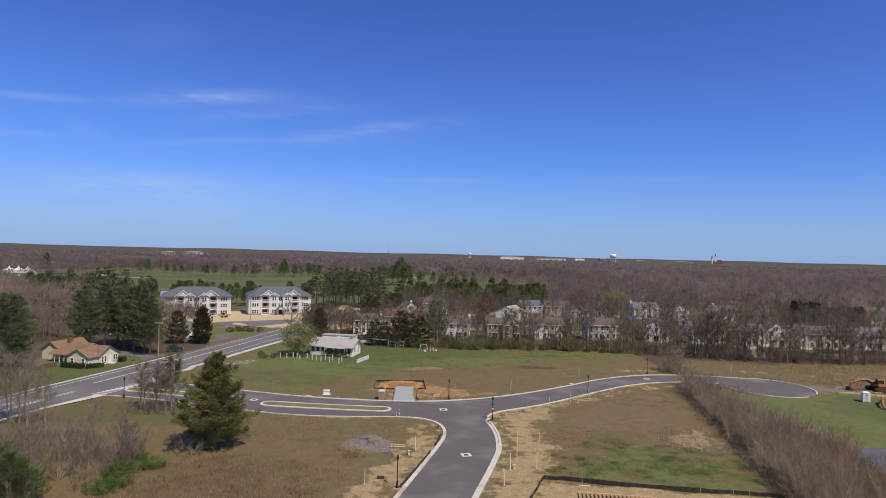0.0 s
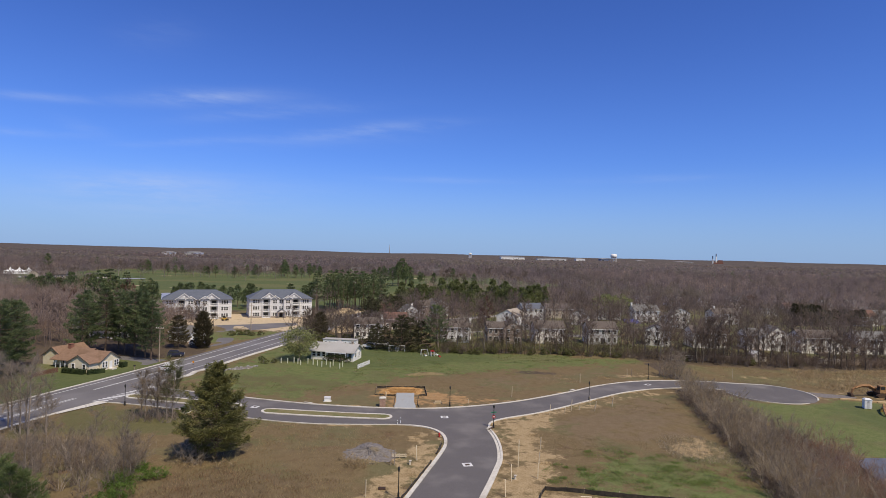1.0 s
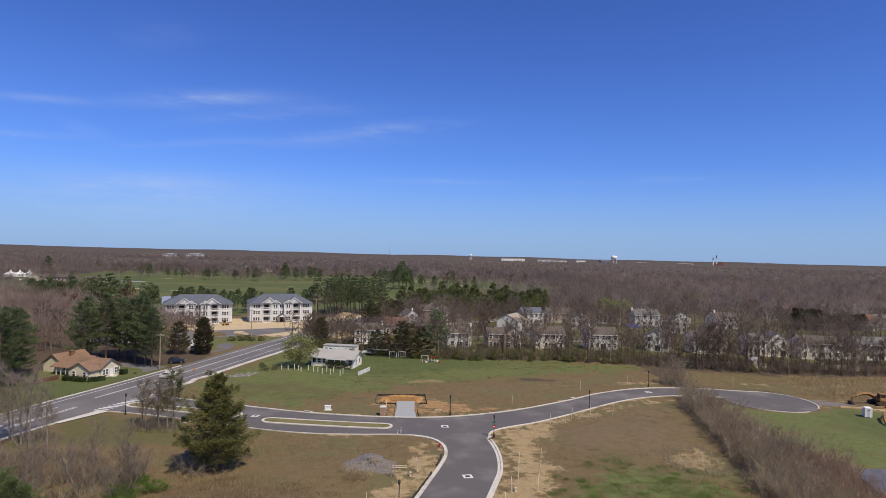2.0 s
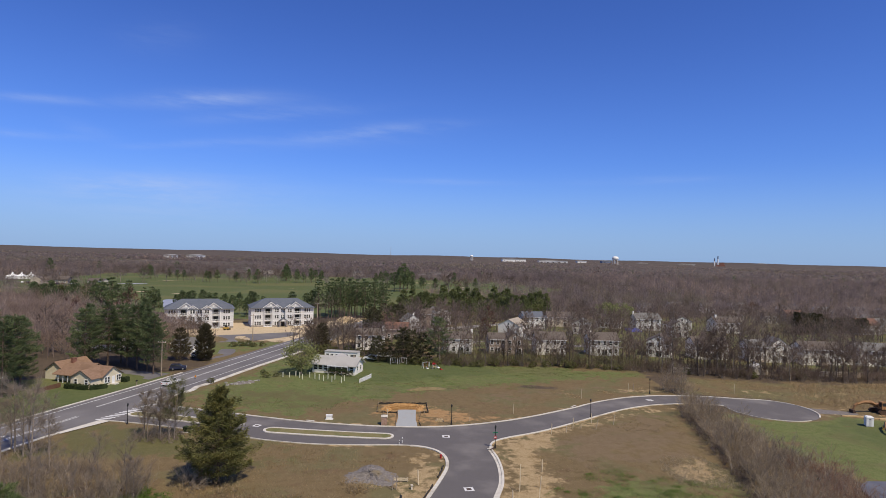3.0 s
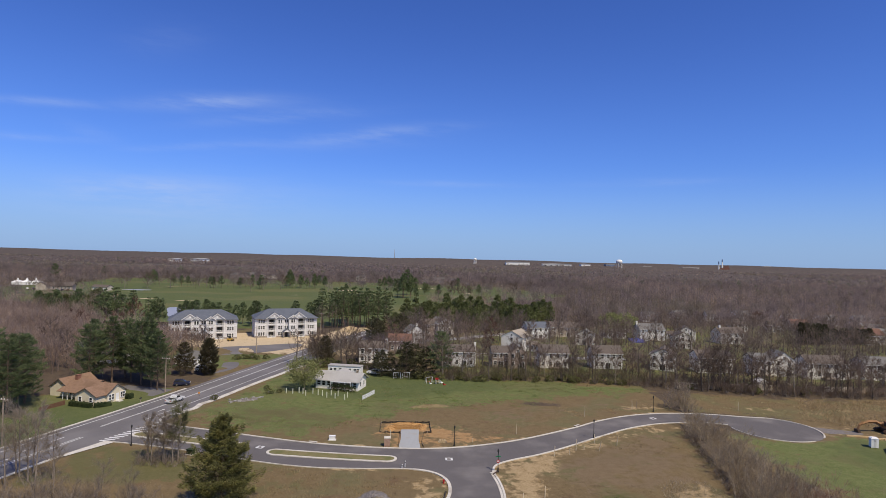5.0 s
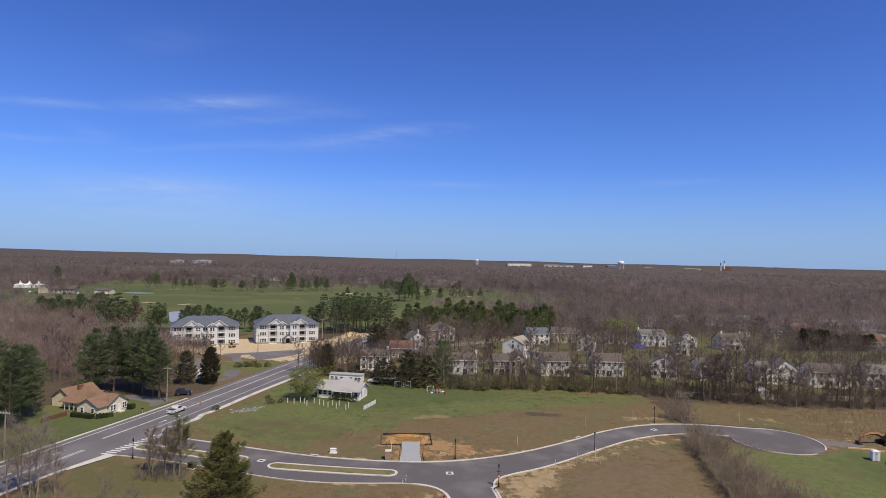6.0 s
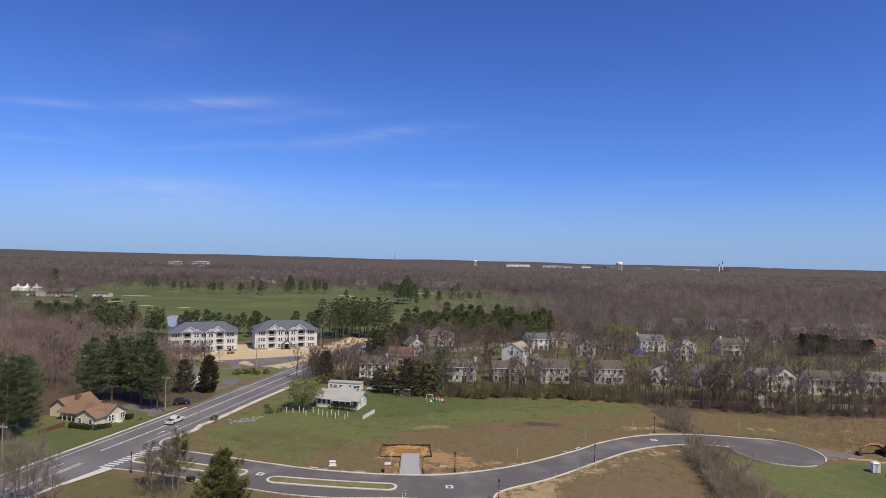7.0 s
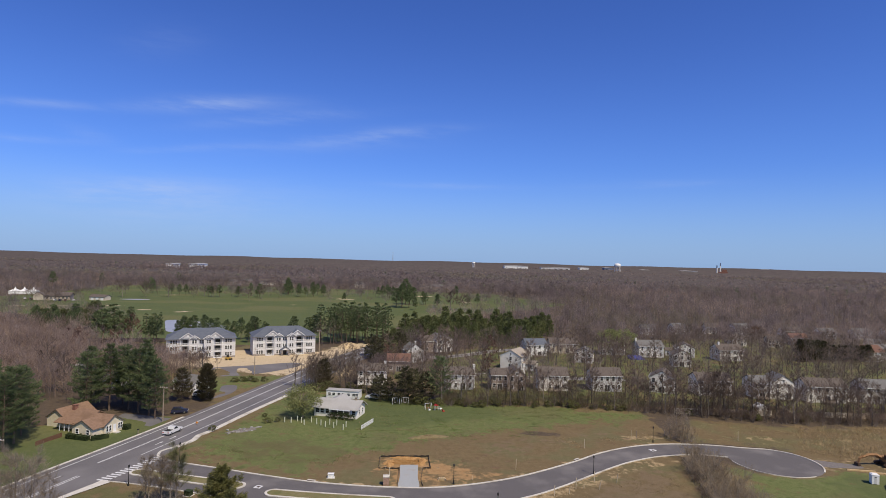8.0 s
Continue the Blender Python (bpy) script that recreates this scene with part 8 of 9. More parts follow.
def vehicle(name, x, y, rz, paint, label, L=5.4, bed=True):
    ob = thing(name, pose(x, y, 0.03, 0, 0, rz), label, "vehicle")
    w = 0.95
    s = Shape()
    if bed:
        prof = [(-L / 2, 0.45), (L / 2 - 0.1, 0.45), (L / 2, 0.75), (L / 2 - 0.1, 1.0), (L / 2 - 1.4, 1.1), (L / 2 - 2.0, 1.15), (-L / 2, 1.15)]
        cab = [(L / 2 - 1.5, 1.1), (L / 2 - 2.2, 1.75), (-0.5, 1.78), (-0.75, 1.12)]
    else:
        prof = [(-L / 2, 0.4), (L / 2 - 0.1, 0.4), (L / 2, 0.7), (L / 2 - 0.15, 0.95), (L / 2 - 1.2, 1.08), (-L / 2 + 0.1, 1.12)]
        cab = [(L / 2 - 1.2, 1.06), (L / 2 - 1.9, 1.68), (-L / 2 + 0.5, 1.7), (-L / 2 + 0.05, 1.1)]
    s.wall(prof, -w, w)
    part("body", s, paint, ob)
    c = Shape()
    c.wall(cab, -w + 0.1, w - 0.1)
    cb = part("cab", c, paint, ob)
    for sy in (-1, 1):
        g = Shape()
        mid = [(x0 * 0.86 + (cab[0][0] + cab[3][0]) / 2 * 0.14, z0 * 0.82 + 1.45 * 0.18) for x0, z0 in cab]
        g.wall(mid, sy * (w - 0.09), sy * (w - 0.075))
        part("side_window", g, GLASS, cb)
    g = Shape()
    (x0, z0), (x1, z1) = cab[0], cab[1]
    g.add([(x0 + 0.02, -w + 0.2, z0 + 0.08), (x0 + 0.02, w - 0.2, z0 + 0.08), (x1 + 0.06, w - 0.25, z1 - 0.06), (x1 + 0.06, -w + 0.25, z1 - 0.06)], [(0, 1, 2, 3)])
    part("windscreen", g, GLASS, cb)
    if bed:
        t = Shape()
        t.box(-L / 2 + 0.12, -0.85, -w + 0.12, w - 0.12, 1.152, 1.17)
        part("load_bed", t, RUBBER, ob)
    for px in (-L / 2 + 0.95, L / 2 - 0.95):
        for sy in (-1, 1):
            t = Shape()
            t.tube([(px, sy * (w - 0.22), 0.36), (px, sy * (w + 0.02), 0.36)], [0.38, 0.38], 14)
            wh = part("wheel", t, RUBBER, ob)
            r = Shape()
            r.tube([(px, sy * (w + 0.02), 0.36), (px, sy * (w + 0.035), 0.36)], [0.22, 0.2], 10)
            part("rim", r, CHROME, wh)
    for px, m, n in ((L / 2 - 0.06, TRIM, "headlight"), (-L / 2 - 0.03, RED_PAINT, "tail_light")):
        for sy in (-1, 1):
            t = Shape()
            t.box(px - 0.02, px + 0.05, sy * (w - 0.22) - 0.15, sy * (w - 0.22) + 0.15, 0.75, 0.92)
            part(n, t, m, ob)
    return ob


vehicle("pickup_truck", -70.2, 150.9, 79, CAR_WHITE, "white pickup truck on the through road")
vehicle("car", -76.9, 169.6, 20, CAR_BLUE, "dark blue car parked off the road", 4.5, False)
vehicle("car", -79.5, 190.5, 10, CAR_WHITE, "white van parked by the small house", 5.0, False)
vehicle("car", -24.6, 193.0, 170, CAR_WHITE, "white car parked beside the mobile home", 4.4, False)
vehicle("car", -20.5, 197.5, 0, CAR_WHITE, "white van parked under spruces", 5.2, False)


def portable_unit():
    ob = thing("portable_toilet", pose(91.4, 128.4, 0, 0, 0, -14) @ Matrix.Diagonal((0.54, 0.54, 0.85, 1)), "white portable site cabin standing on grass", "site cabin")
    s = Shape()
    s.box(-1.3, 1.3, -1.2, 1.2, 0.2, 2.4)
    part("body", s, TRIM, ob)
    r = Shape()
    r.box(-1.4, 1.4, -1.3, 1.3, 2.4, 2.5)
    r.box(-1.2, 1.2, -1.1, 1.1, 2.5, 2.68, taper=0.2)
    part("roof", r, CANVAS, ob)
    d = Shape()
    d.box(-0.45, 0.45, -1.24, -1.2, 0.25, 2.2)
    dr = part("door", d, SIDING_GREY, ob, "grey door")
    v = Shape()
    v.box(-0.3, 0.3, -1.26, -1.24, 1.85, 2.05)
    part("vent", v, DARK_DOOR, dr)
    k = Shape()
    for px in (-1.1, 1.1):
        k.box(px - 0.1, px + 0.1, -1.2, 1.2, -0.1, 0.2)
    part("skid", k, WOOD_GREY, ob)


portable_unit()


def excavator(x, y, rz):
    ob = thing("excavator", pose(x, y, 0, 0, 0, rz) @ Matrix.Diagonal((1.05, 1.05, 1.0, 1)), "yellow and rusty tracked excavator with folded arm", "excavator")
    for sy in (-1, 1):
        s = Shape()
        s.wall([(-1.7, 0.05), (1.7, 0.05), (2.1, 0.5), (1.7, 0.9), (-1.7, 0.9), (-2.1, 0.5)], sy * 1.35 - 0.3, sy * 1.35 + 0.3)
        part("track", s, RUST, ob)
    s = Shape()
    s.box(-0.9, 0.9, -1.0, 1.0, 0.4, 1.1)
    part("undercarriage", s, RUST, ob)
    s = Shape()
    s.box(-2.4, 1.0, -1.35, 1.35, 1.1, 2.1, taper=0.08)
    part("engine_house", s, RUSTY, ob)
    s = Shape()
    s.box(-3.1, -2.4, -1.25, 1.25, 0.95, 1.9, taper=0.1)
    part("counterweight", s, RUST, ob)
    for px in (-1.9, -1.2):
        s = Shape()
        s.box(px, px + 0.5, -1.1, 0.4, 2.1, 2.35, taper=0.05)
        part("engine_cover", s, YELLOW, ob)
    s = Shape()
    s.tube([(-1.0, -0.9, 2.1), (-1.0, -0.9, 2.7)], [0.08, 0.08], 8)
    part("exhaust", s, RUST, ob)
    s = Shape()
    s.box(-0.2, 1.3, 0.2, 1.35, 1.1, 2.85, taper=0.12)
    cab = part("cab", s, RUSTY, ob)
    g = Shape()
    g.box(0.0, 1.1, 1.26, 1.32, 1.9, 2.6)
    part("side_window", g, GLASS, cab)
    g = Shape()
    g.box(1.2, 1.26, 0.4, 1.15, 1.7, 2.6)
    part("windscreen", g, GLASS, cab)
    s = Shape()
    s.tube([(0.8, -0.3, 1.6), (2.6, -0.3, 2.5), (4.4, -0.3, 2.55), (6.0, -0.3, 2.0)], [0.34, 0.42, 0.38, 0.26], 4)
    part("boom", s, RUSTY, ob)
    s = Shape()
    s.tube([(5.7, -0.3, 2.45), (6.5, -0.3, 1.7), (6.9, -0.3, 0.7)], [0.24, 0.3, 0.2], 4)
    part("stick", s, RUSTY, ob)
    s = Shape()
    s.wall([(6.4, 0.0), (7.3, 0.1), (7.4, 0.8), (6.9, 0.85), (6.7, 0.4)], -0.85, 0.25)
    part("bucket", s, RUST, ob)
    s = Shape()
    s.tube([(1.2, -0.3, 1.5), (3.0, -0.3, 2.1)], [0.1, 0.07], 6)
    part("ram", s, CHROME, ob)


excavator(103.2, 140.5, 186)
for x, y, rz, k in ((104.5, 136.6, 40, 1.0), (107.6, 138.2, 110, 0.8), (101.6, 137.4, -20, 0.7)):
    bk = thing("digger_bucket", pose(x, y, 0, 0, 0, rz) @ Matrix.Diagonal((k, k, k, 1)), "spare rusty digger bucket lying on bare ground", "machine part", "spare buckets")
    s = Shape()
    s.wall([(-0.9, 0.0), (0.7, 0.0), (1.0, 0.5), (0.9, 1.1), (0.75, 1.1), (0.8, 0.55), (0.6, 0.15), (-0.9, 0.12)], -0.8, 0.8)
    part("shell", s, RUSTY, bk)
    s = Shape()
    s.box(0.6, 1.1, -0.25, 0.25, 1.05, 1.4, taper=0.05)
    part("hitch", s, RUST, bk)
for x, y, rz, L in ((94, 136.2, -8, 6.0), (97.5, 134.6, -6, 5.0), (101, 133.4, -10, 6.5)):
    ob = thing("timber_mat", pose(x, y, 0, 0, 0, rz), "pale timber beam lying by the digger", "timber", "timber beams")
    s = Shape()
    s.box(-L / 2, L / 2, -0.22, 0.22, -0.05, 0.3)
    part("beam", s, WOOD_RAW, ob)
loader = thing("grapple", pose(93.6, 126.0, 0, 0, 0, 55), "yellow machine attachment lying on the grass", "machine part")
s = Shape()
s.tube([(-5.5, 0, 0.3), (-3.5, 0.3, 0.9), (0, 0.3, 1.5), (3.4, 0, 0.4)], [0.2, 0.26, 0.28, 0.18], 6)
part("arm", s, RUSTY, loader)
s = Shape()
s.box(-0.6, 0.9, -0.2, 0.9, 0.1, 0.8, taper=0.1)
part("housing", s, YELLOW, loader)

# garden things by the ranch house
TUBE = mat("pale tube", (0.55, 0.56, 0.44), (0.64, 0.65, 0.52), 2.0, 0.6)
RED_BOARD = mat("red-brown boards", (0.13, 0.07, 0.045), (0.19, 0.105, 0.07), 3.0, 0.9)
for x, y in ((-45.0, 163.2), (-43.1, 162.8), (-41.8, 164.6), (-40.4, 163.3), (-39.1, 161.0), (-37.8, 164.0), (-36.0, 162.4), (-34.6, 161.4), (-33.1, 159.9), (-32.4, 162.4), (-30.7, 159.1), (-30.4, 161.8), (-27.9, 157.8), (-27.6, 160.5)):
    ob = thing("tree_guard", pose(x, y, 0, 0, 0, rnd.uniform(0, 90)), "pale green tube guard round a sapling", "tree guard", "sapling guards")
    s = Shape()
    s.lathe([(0.13, -0.05), (0.13, 1.45), (0.10, 1.5)], sides=8)
    part("tube", s, TUBE, ob)
fence = thing("picket_fence", pose(-23.2, 158.4, 0, 0, 0, 73), "short white picket fence panel on the lawn", "fence")
for i in range(16):
    s = Shape()
    s.box(i * 0.5, i * 0.5 + 0.3, -0.03, 0.0, -0.05, 1.1)
    part("picket", s, TRIM, fence)
s = Shape()
s.box(0, 7.8, 0.0, 0.07, 0.3, 0.4)
s.box(0, 7.8, 0.0, 0.07, 0.8, 0.9)
part("rail", s, TRIM, fence)
YEW = leafy_meshes(64, 1.7, 1.3, 0.05, HEDGE_LEAF, 40, 12, 0.18)
for x, y, w in ((-31.4, 168.2, 2.0), (-29.3, 167.6, 2.0), (-33.4, 168.8, 1.8), (-27.4, 167.2, 1.6)):
    plant("evergreen_shrub", YEW, x, y, "dark rounded evergreen shrub before the ranch house", "shrub", "foundation shrubs", w / 1.8)


def clipped_hedge(x, y, rz, L, w, h, label):
    rng = np.random.default_rng(int(L * 10))
    n = int(L * 26)
    c = np.column_stack([rng.uniform(-L / 2, L / 2, n), rng.uniform(-w / 2, w / 2, n), rng.uniform(0.1, h, n)])
    ob = thing("hedge", pose(x, y, 0, 0, 0, rz), label, "hedge")
    part("foliage", tri_mesh("foliage", clump_tris(rng, c, 0.22, 0.2, 10), HEDGE_LEAF), None, ob)
    s = Shape()
    s.box(-L / 2 + 0.15, L / 2 - 0.15, -w / 2 + 0.15, w / 2 - 0.15, -0.05, h - 0.12)
    part("core", s, HEDGE_LEAF, ob)


clipped_hedge(-90.2, 144.0, -15, 6.6, 1.4, 1.2, "clipped dark hedge before the cream house")
clipped_hedge(-85.0, 144.4, 42, 4.0, 1.3, 1.1, "clipped dark hedge beside the cream house")
clipped_hedge(-83.2, 153.2, 70, 2.0, 1.6, 1.3, "clipped dark bush by the cream house")
bf = thing("board_fence", pose(-95.0, 145.5, 0, 0, 0, -100), "low red-brown board fence beside the lawn", "fence")
for i in range(24):
    s = Shape()
    s.box(i * 0.32, i * 0.32 + 0.28, -0.02, 0.02, -0.1, 1.1)
    part("board", s, RED_BOARD, bf)
mb = thing("mailbox", pose(-78.2, 149.3, 0, 0, 0, -12), "dark mailbox on a wooden post by the road", "mailbox")
s = Shape()
s.box(-0.06, 0.06, -0.06, 0.06, -0.1, 1.05)
part("post", s, WOOD_GREY, mb)
s = Shape()
s.wall([(-0.12, 1.05), (0.12, 1.05), (0.12, 1.2), (0.06, 1.29), (-0.06, 1.29), (-0.12, 1.2)], -0.3, 0.3)
part("box", s, BLACK, mb)
ws = thing("road_sign", pose(-67.2, 158.4, 0.03, 0, 0, -10) @ Matrix.Diagonal((0.6, 0.6, 0.6, 1)), "orange diamond roadworks sign on a stand", "road sign")
s = Shape()
s.wall([(0, 0.5), (0.6, 1.1), (0, 1.7), (-0.6, 1.1)], -0.02, 0.02)
part("panel", s, ORANGE_PAINT, ws)
s = Shape()
s.box(-0.04, 0.04, 0.02, 0.06, -0.05, 1.2)
s.box(-0.5, 0.5, 0.0, 0.08, -0.02, 0.06)
part("stand", s, BLACK, ws)

# estate boundary: board fence, shed, play set
for k in range(9):
    x0 = 70 + k * 7.6
    if k == 4:
        continue
    ob = thing("board_fence", pose(x0, 184.2 - 0.04 * k, 0, 0, 0, 0), "weathered wooden fence panel behind the tree line", "fence", "garden fence panels")
    for i in range(12):
        s = Shape()
        s.box(i * 0.6, i * 0.6 + 0.56, -0.03, 0.03, -0.1, 1.7)
        part("board", s, WOOD_GREY if k % 3 else SIDING_BEIGE, ob)
shed = thing("shed", pose(98.5, 186.5, 0, 0, 0, 5), "small white garden shed with gabled roof", "shed")
part("wall", gable_walls(2.6, 3.0, 2.0, 0.9, "y"), SIDING_WHITE, shed)
part("roof", gable_roof(2.6, 3.0, 2.0, 0.9, "y", 0.2, 0.1), CANVAS, shed)
s = Shape()
s.box(-0.6, 0.6, -0.05, 0.0, 0.05, 1.8)
part("door", s, TRIM, shed)
pool = thing("tarpaulin", pose(91, 287, 0.6, 12, 0, 10), "blue tarpaulin stretched over a garden pool", "tarpaulin")
s = Shape()
s.box(-3.6, 3.6, -3.0, 3.0, -0.3, 0.3, taper=0.3)
part("cover", s, BLUE_TARP, pool)
for x, y, rz in ((-16.4, 187.0, 10), (-13.6, 187.6, -5), (-6.1, 181.2, 30)):
    ob = thing("swing_frame", pose(x, y, 0, 0, 0, rz), "white tubular garden swing frame on the lawn", "swing", "garden swings")
    for px in (-1.1, 1.1):
        for dy in (-0.7, 0.7):
            s = Shape()
            s.tube([(px, dy, -0.05), (px, 0, 1.9)], [0.05, 0.05], 6)
            part("leg", s, TRIM, ob)
    s = Shape()
    s.tube([(-1.15, 0, 1.9), (1.15, 0, 1.9)], [0.05, 0.05], 6)
    part("crossbar", s, TRIM, ob)
    s = Shape()
    s.box(-0.5, 0.5, -0.2, 0.2, 0.45, 0.5)
    s.tube([(-0.5, 0, 0.5), (-0.5, 0, 1.9)], [0.02, 0.02], 4)
    s.tube([(0.5, 0, 0.5), (0.5, 0, 1.9)], [0.02, 0.02], 4)
    part("seat", s, RED_PAINT if x > -10 else TRIM, ob)

play = thing("play_set", pose(-3.6, 180.4, 0, 0, 0, 20) @ Matrix.Diagonal((0.7, 0.7, 0.7, 1)), "red and white garden play set with slide", "play set")
for px, py in ((-0.7, -0.6), (0.7, -0.6), (0.7, 0.6), (-0.7, 0.6)):
    s = Shape()
    s.box(px - 0.06, px + 0.06, py - 0.06, py + 0.06, -0.1, 2.2)
    part("post", s, TRIM, play)
s = Shape()
s.box(-0.76, 0.76, -0.66, 0.66, 1.0, 1.1)
part("platform", s, WOOD_RAW, play)
s = Shape()
s.wall([(-0.95, 2.15), (0.95, 2.15), (0, 2.75)], -0.75, 0.75)
part("canopy", s, RED_PAINT, play)
s = Shape()
s.wall([(0.76, 0.98), (0.9, 1.06), (2.4, 0.12), (2.4, 0.0)], -0.3, 0.3)
part("slide", s, TRIM, play)
for x, y, m in ((-1.4, 179.0, RED_PAINT), (-2.2, 182.0, TRIM), (-5.6, 180.0, TRIM)):
    ob = thing("garden_toy", pose(x, y, 0, 0, 0, 30), "small plastic garden toy lying on grass", "toy", "garden toys")
    s = Shape()
    s.box(-0.4, 0.4, -0.3, 0.3, -0.03, 0.35, taper=0.1)
    part("body", s, m, ob)
    s = Shape()
    s.box(-0.4, -0.3, -0.28, 0.28, 0.3, 0.75)
    part("back", s, m, ob)

# water
for name, pts, z, label in (("pond", [(-162, 342), (-178, 372), (-190, 400), (-174, 400), (-154, 386), (-140, 372), (-136, 354), (-148, 343)], 0.06, "still pond on the golf course reflecting the sky"),
                            ("pond", [(-316, 566), (-304, 573), (-290, 572), (-287, 565), (-300, 561)], 0.06, "small pond on the golf course"),
                            ("pond", [(60, 66), (62.5, 84), (65.5, 94), (72, 96), (90, 93), (98, 80), (92, 64)], 0.06, "shallow pond beside the hedgerow")):
    ob = new(name, sheet(spline(pts, 3, True), z))
    ob.data.materials.append(MUDDY_WATER if "hedgerow" in label else WATER)
    tagged(ob, label, "pond", kind="structure")
lot = new("car_park", sheet(spline([(-96, 236), (-80, 246), (-66, 254), (-62, 246), (-72, 230), (-86, 222)], 2, True), 0.03))
lot.data.materials.append(OLD_ASPHALT)
tagged(lot, "unfinished asphalt car park before the apartments", "car park", kind="structure")
apron = new("apron", sheet(spline([(86.6, 143.4), (90.5, 142.2), (96, 140.2), (96, 138.2), (91, 138.0), (86.9, 138.6)], 1.5, True), 0.022))
apron.data.materials.append(ROCK_GREY)
tagged(apron, "thin grey crushed-stone apron spilling from the turning circle", "apron", kind="structure")
lane = new("driveway", sheet(spline([(-76.2, 187.0), (-73.0, 190.0), (-71.4, 198), (-74.0, 207), (-78.4, 206), (-76.4, 197)], 1.5, True), 0.026))
lane.data.materials.append(OLD_ASPHALT)
tagged(lane, "pale grey driveway beside the egg-shaped cedar", "driveway", kind="structure")
drive = new("driveway", sheet([(-78.5, 156), (-76.6, 164), (-84, 166), (-92, 168), (-92, 162), (-86, 159)], 0.028))
drive.data.materials.append(OLD_ASPHALT)
tagged(drive, "grey driveway beside the cream house", "driveway", kind="structure")
wallrun = thing("boundary_wall", pose(-190, 296, 0, 0, 0, 8), "long low dark boundary wall behind the apartments", "wall")
s = Shape()
s.box(0, 66, -0.2, 0.2, -0.1, 1.8)
s.box(0, 66, -0.28, 0.28, 1.8, 1.95)
part("panel", s, SHINGLE_BROWN, wallrun)
skid = thing("skid_loader", pose(-95.4, 256.5, 0, 0, 0, 30), "small dark skid loader on bare dirt", "loader")
s = Shape()
s.box(-1.2, 1.0, -0.8, 0.8, 0.3, 1.2)
part("body", s, YELLOW, skid)
s = Shape()
s.box(-0.6, 0.5, -0.6, 0.6, 1.2, 2.1, taper=0.1)
part("cab", s, BLACK, skid)
s = Shape()
s.box(1.2, 1.7, -0.95, 0.95, 0.1, 0.7)
part("bucket", s, RUST, skid)
for px in (-0.75, 0.6):
    for sy in (-1, 1):
        s = Shape()
        s.tube([(px, sy * 0.8, 0.35), (px, sy * 1.05, 0.35)], [0.38, 0.38], 10)
        part("wheel", s, RUBBER, skid)

# golf club and the skyline
club = thing("clubhouse", pose(-363, 541, 0, 0, 0, 18), "long low brown clubhouse beside white tents", "clubhouse")
part("wall", gable_walls(28, 12, 3.8, 2.6, "x"), SIDING_BROWN, club)
part("roof", gable_roof(28, 12, 3.8, 2.6, "x", 0.8), SHINGLE_BROWN, club)
part("porch_gable", gable_walls(8, 6, 4.0, 3.0, "y"), SIDING_BEIGE, club, at=pose(-10, -5, 0))
part("porch_roof", gable_roof(8, 6, 4.0, 3.0, "y", 0.6), SHINGLE_BROWN, club, at=pose(-10, -5, 0))
for i in range(6):
    window(club, pose(-4.5 + i * 3.2, 0, 0.9), 1.6, 1.6)
for x, y, n in ((-441, 600, 3),):
    for k in range(n):
        ob = thing("marquee", pose(x + 8 * k, y + 2 * k, 0, 0, 0, 14), "white peaked marquee tent by the clubhouse", "tent", "marquees")
        s = Shape()
        s.box(-4, 4, -5, 5, 0, 3.0)
        part("side_wall", s, CANVAS, ob)
        s = Shape()
        s.add([(-4.2, -5.2, 3.0), (4.2, -5.2, 3.0), (4.2, 5.2, 3.0), (-4.2, 5.2, 3.0), (-1.0, -1.2, 4.8), (1.0, -1.2, 4.8), (1.0, 1.2, 4.8), (-1.0, 1.2, 4.8), (0, 0, 7.4)],
              [(0, 1, 5, 4), (1, 2, 6, 5), (2, 3, 7, 6), (3, 0, 4, 7), (4, 5, 8), (5, 6, 8), (6, 7, 8), (7, 4, 8), (3, 2, 1, 0)])
        part("canopy", s, CANVAS, ob)
for i, (x, y) in enumerate(((-352, 528), (-348, 529), (-344, 530), (-385, 536), (-381, 537), (-377, 534), (-340, 534))):
    vehicle("car", x, y, 100 + 7 * i, (CAR_WHITE, CAR_BLUE, RUST)[i % 3], "car parked beside the golf clubhouse", 4.5, False)
barn = thing("barn", pose(-325, 546, 0, 0, 0, -8), "small tan golf course barn with brown roof", "barn")
part("wall", gable_walls(16, 8, 3.2, 1.8, "x"), SIDING_BEIGE, barn)
part("roof", gable_roof(16, 8, 3.2, 1.8, "x", 0.5), SHINGLE_BROWN, barn)
for px in (-5, 0, 5):
    s = Shape()
    s.box(px - 1.4, px + 1.4, -0.06, 0, 0, 2.5)
    part("door", s, TRIM, barn)
house(-395, 470, 40, 12, 9, 3.2, 2.0, SIDING_WHITE, SHINGLE_BROWN, "low white house by the golf course", windows=3, group="golf houses")


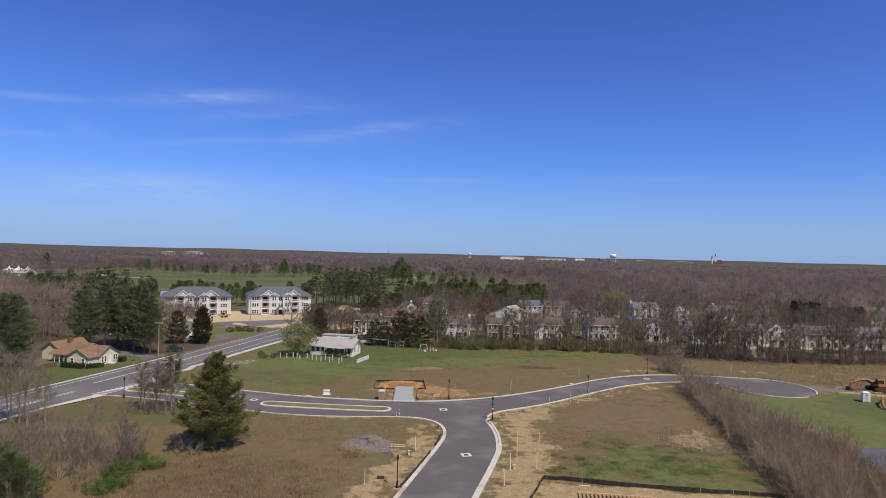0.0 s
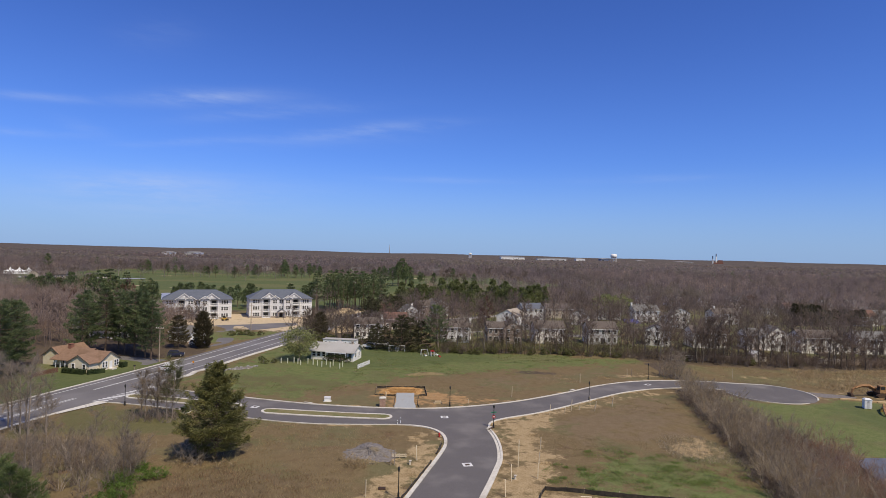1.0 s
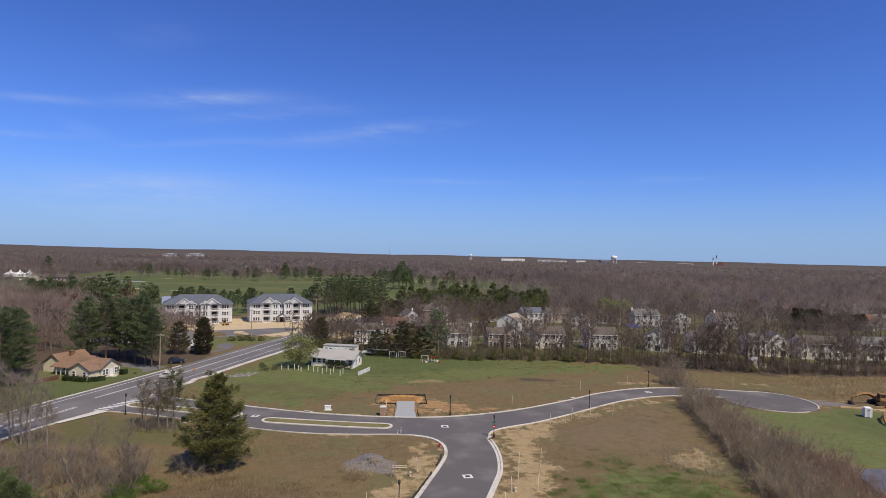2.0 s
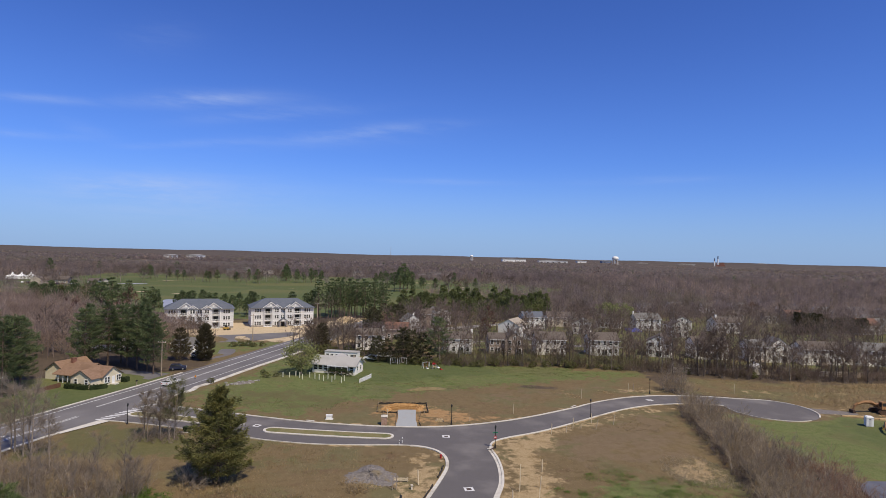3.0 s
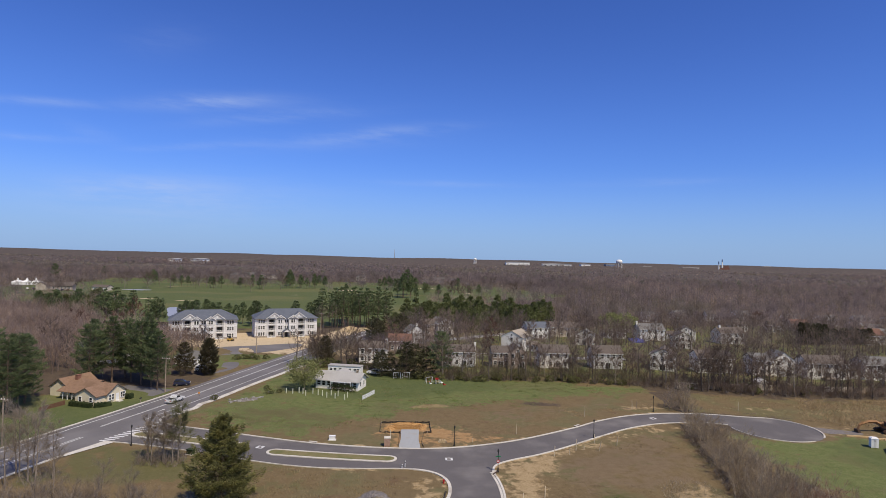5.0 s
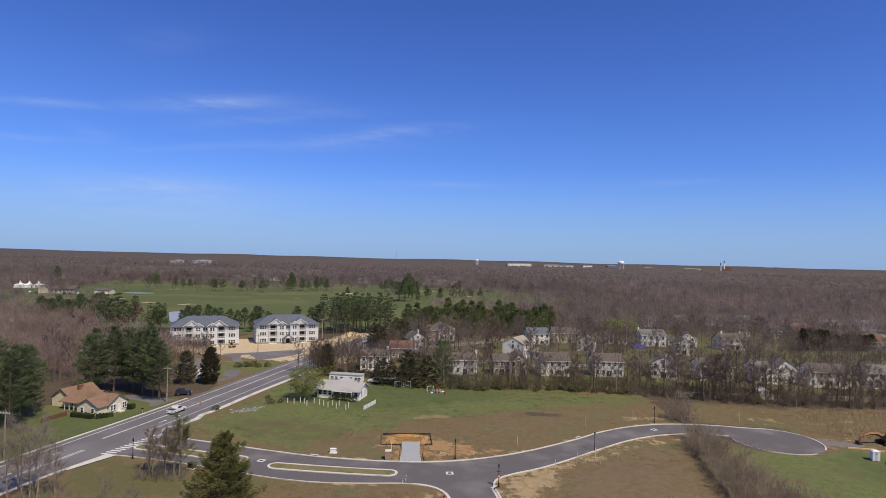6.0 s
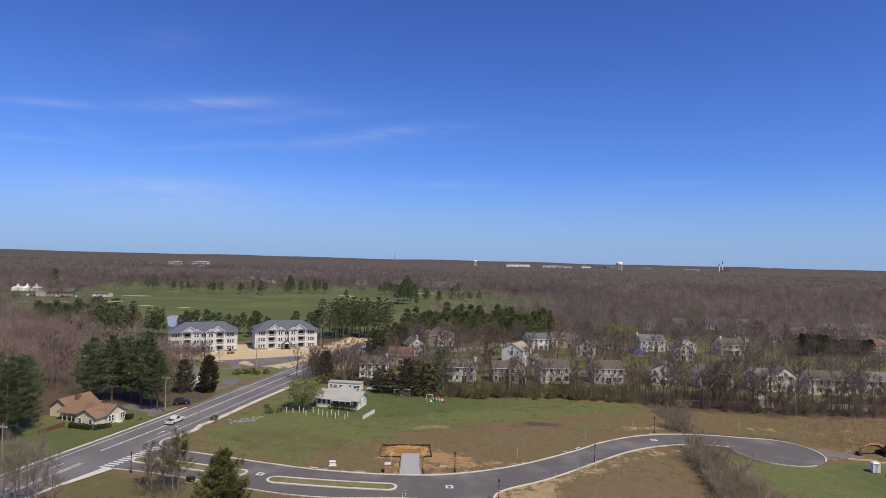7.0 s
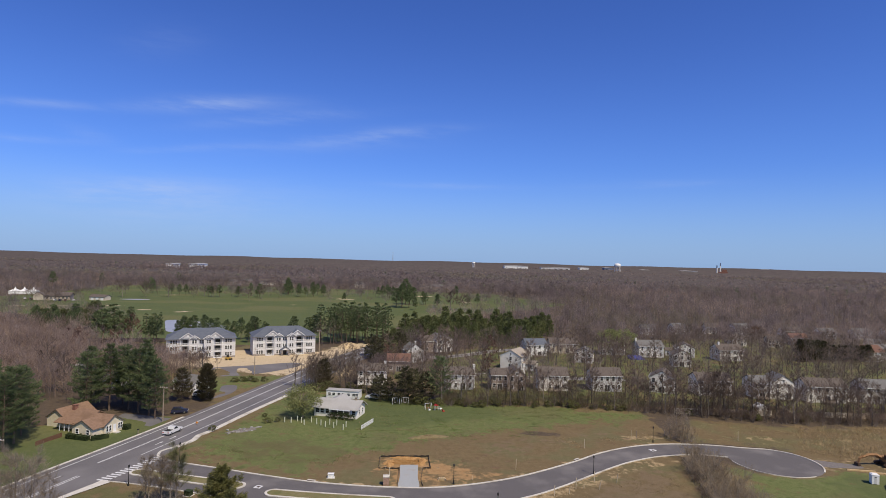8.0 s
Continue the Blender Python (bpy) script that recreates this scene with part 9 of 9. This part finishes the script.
def water_tower(x, y, h, r, label):
    ob = thing("water_tower", pose(x, y, 0), label, "water tower")
    s = Shape()
    s.lathe([(r * 0.5, h - 1.3 * r), (r * 0.95, h - 1.0 * r), (r, h - 0.5 * r), (r * 0.8, h - 0.12 * r), (r * 0.2, h)], sides=18)
    part("tank", s, CANVAS, ob, smooth=True)
    for a in range(6):
        c, d = math.cos(a * math.pi / 3), math.sin(a * math.pi / 3)
        l = Shape()
        l.tube([(c * r * 1.0, d * r * 1.0, -0.5), (c * r * 0.85, d * r * 0.85, h - r)], [0.6, 0.5], 6)
        part("leg", l, CANVAS, ob)
    p = Shape()
    p.tube([(0, 0, -0.5), (0, 0, h - r)], [1.1, 1.1], 8)
    part("riser", p, CANVAS, ob)


water_tower(659, 2300, 45.5, 12.5, "white legged water tower above the far woods")
water_tower(114, 2600, 37, 7, "small white water tower on the skyline")
mast = thing("radio_mast", pose(-408, 4400, 0), "thin lattice radio mast on the skyline", "mast")
for sx, sy in ((-2, -2), (2, -2), (0, 2)):
    s = Shape()
    s.tube([(sx, sy, -0.5), (0, 0, 92)], [0.7, 0.5], 4)
    part("leg", s, WOOD_GREY, mast)
s = Shape()
for i in range(12):
    k = 1 - i / 12.5
    s.box(-2 * k - 0.3, 2 * k + 0.3, -0.4, 0.4, 7 * i, 7 * i + 0.6)
part("bracing", s, WOOD_GREY, mast)
plant_ob = thing("power_plant", pose(1106, 2400, 0, 0, 0, -20) @ Matrix.Diagonal((0.7, 0.7, 0.92, 1)), "red-brown plant building with two striped stacks", "power plant")
s = Shape()
s.box(-14, 34, -10, 12, -0.5, 24)
s.box(6, 30, -9, 10, 24, 34)
part("building", s, BRICK, plant_ob)
for px, top in ((-22, 52), (-4, 62)):
    s = Shape()
    s.lathe([(4.2, -0.5), (3.0, top - 12)], px, 0, 10)
    st = part("stack", s, CANVAS, plant_ob)
    s = Shape()
    s.lathe([(3.2, top - 12), (3.0, top)], px, 0, 10)
    part("stack_band", s, SIDING_BLUE, st)


def warehouse(x, y, w, h, label, wall=None, d=40, rz=0):
    ob = thing("warehouse", pose(x, y, 0, 0, 0, rz), label, "warehouse", "far warehouses")
    s = Shape()
    s.box(-w / 2, w / 2, 0, d, -0.5, h)
    part("wall", s, wall or CANVAS, ob)
    r = Shape()
    r.wall([(-w / 2 - 1, h), (w / 2 + 1, h), (w / 2 + 1, h + 1.0), (0, h + 2.5), (-w / 2 - 1, h + 1.0)], -1, d + 1)
    part("roof", r, METAL_ROOF, ob)
    for i in range(int(w / 22) if wall else 0):
        b = Shape()
        bx = -w / 2 + (i + 0.5) * w / max(2, int(w / 22))
        b.box(bx - 4, bx + 4, -0.3, 0, h - 9, h - 5)
        part("window_band", b, GLASS, ob)


warehouse(-648, 1500, 25, 17.8, "white domed warehouse roof above far woods", d=60)
warehouse(-708, 1500, 18, 16.5, "pale warehouse above the far woods")
warehouse(302, 2600, 103, 23, "long white sloping-roofed warehouse on the skyline", d=60)
warehouse(600, 2600, 40, 22, "white flat warehouse on the skyline")
warehouse(708, 2600, 39, 24, "dark blue and white warehouse on the skyline", SIDING_BLUE)
warehouse(474, 2600, 127, 20, "long low grey works on the skyline", SIDING_GREY)
warehouse(1060, 2600, 70, 19, "low white warehouse beyond the far woods")
warehouse(869, 2600, 34, 19, "low white warehouse beyond the far woods")
warehouse(2300, 4300, 60, 28, "small white plant building on the skyline")
for i in range(14):
    hx, hy = rnd.uniform(-330, 60), rnd.uniform(870, 920)
    house(hx, hy, rnd.uniform(-20, 20), rnd.uniform(11, 16), 10, 5.4, 2.6, rnd.choice((SIDING_BEIGE, SIDING_BROWN, SIDING_BROWN)), rnd.choice((SHINGLE_GREY, SHINGLE_BROWN)), "far house at the golf course's edge", windows=3, side=(), group="houses beyond the golf course")
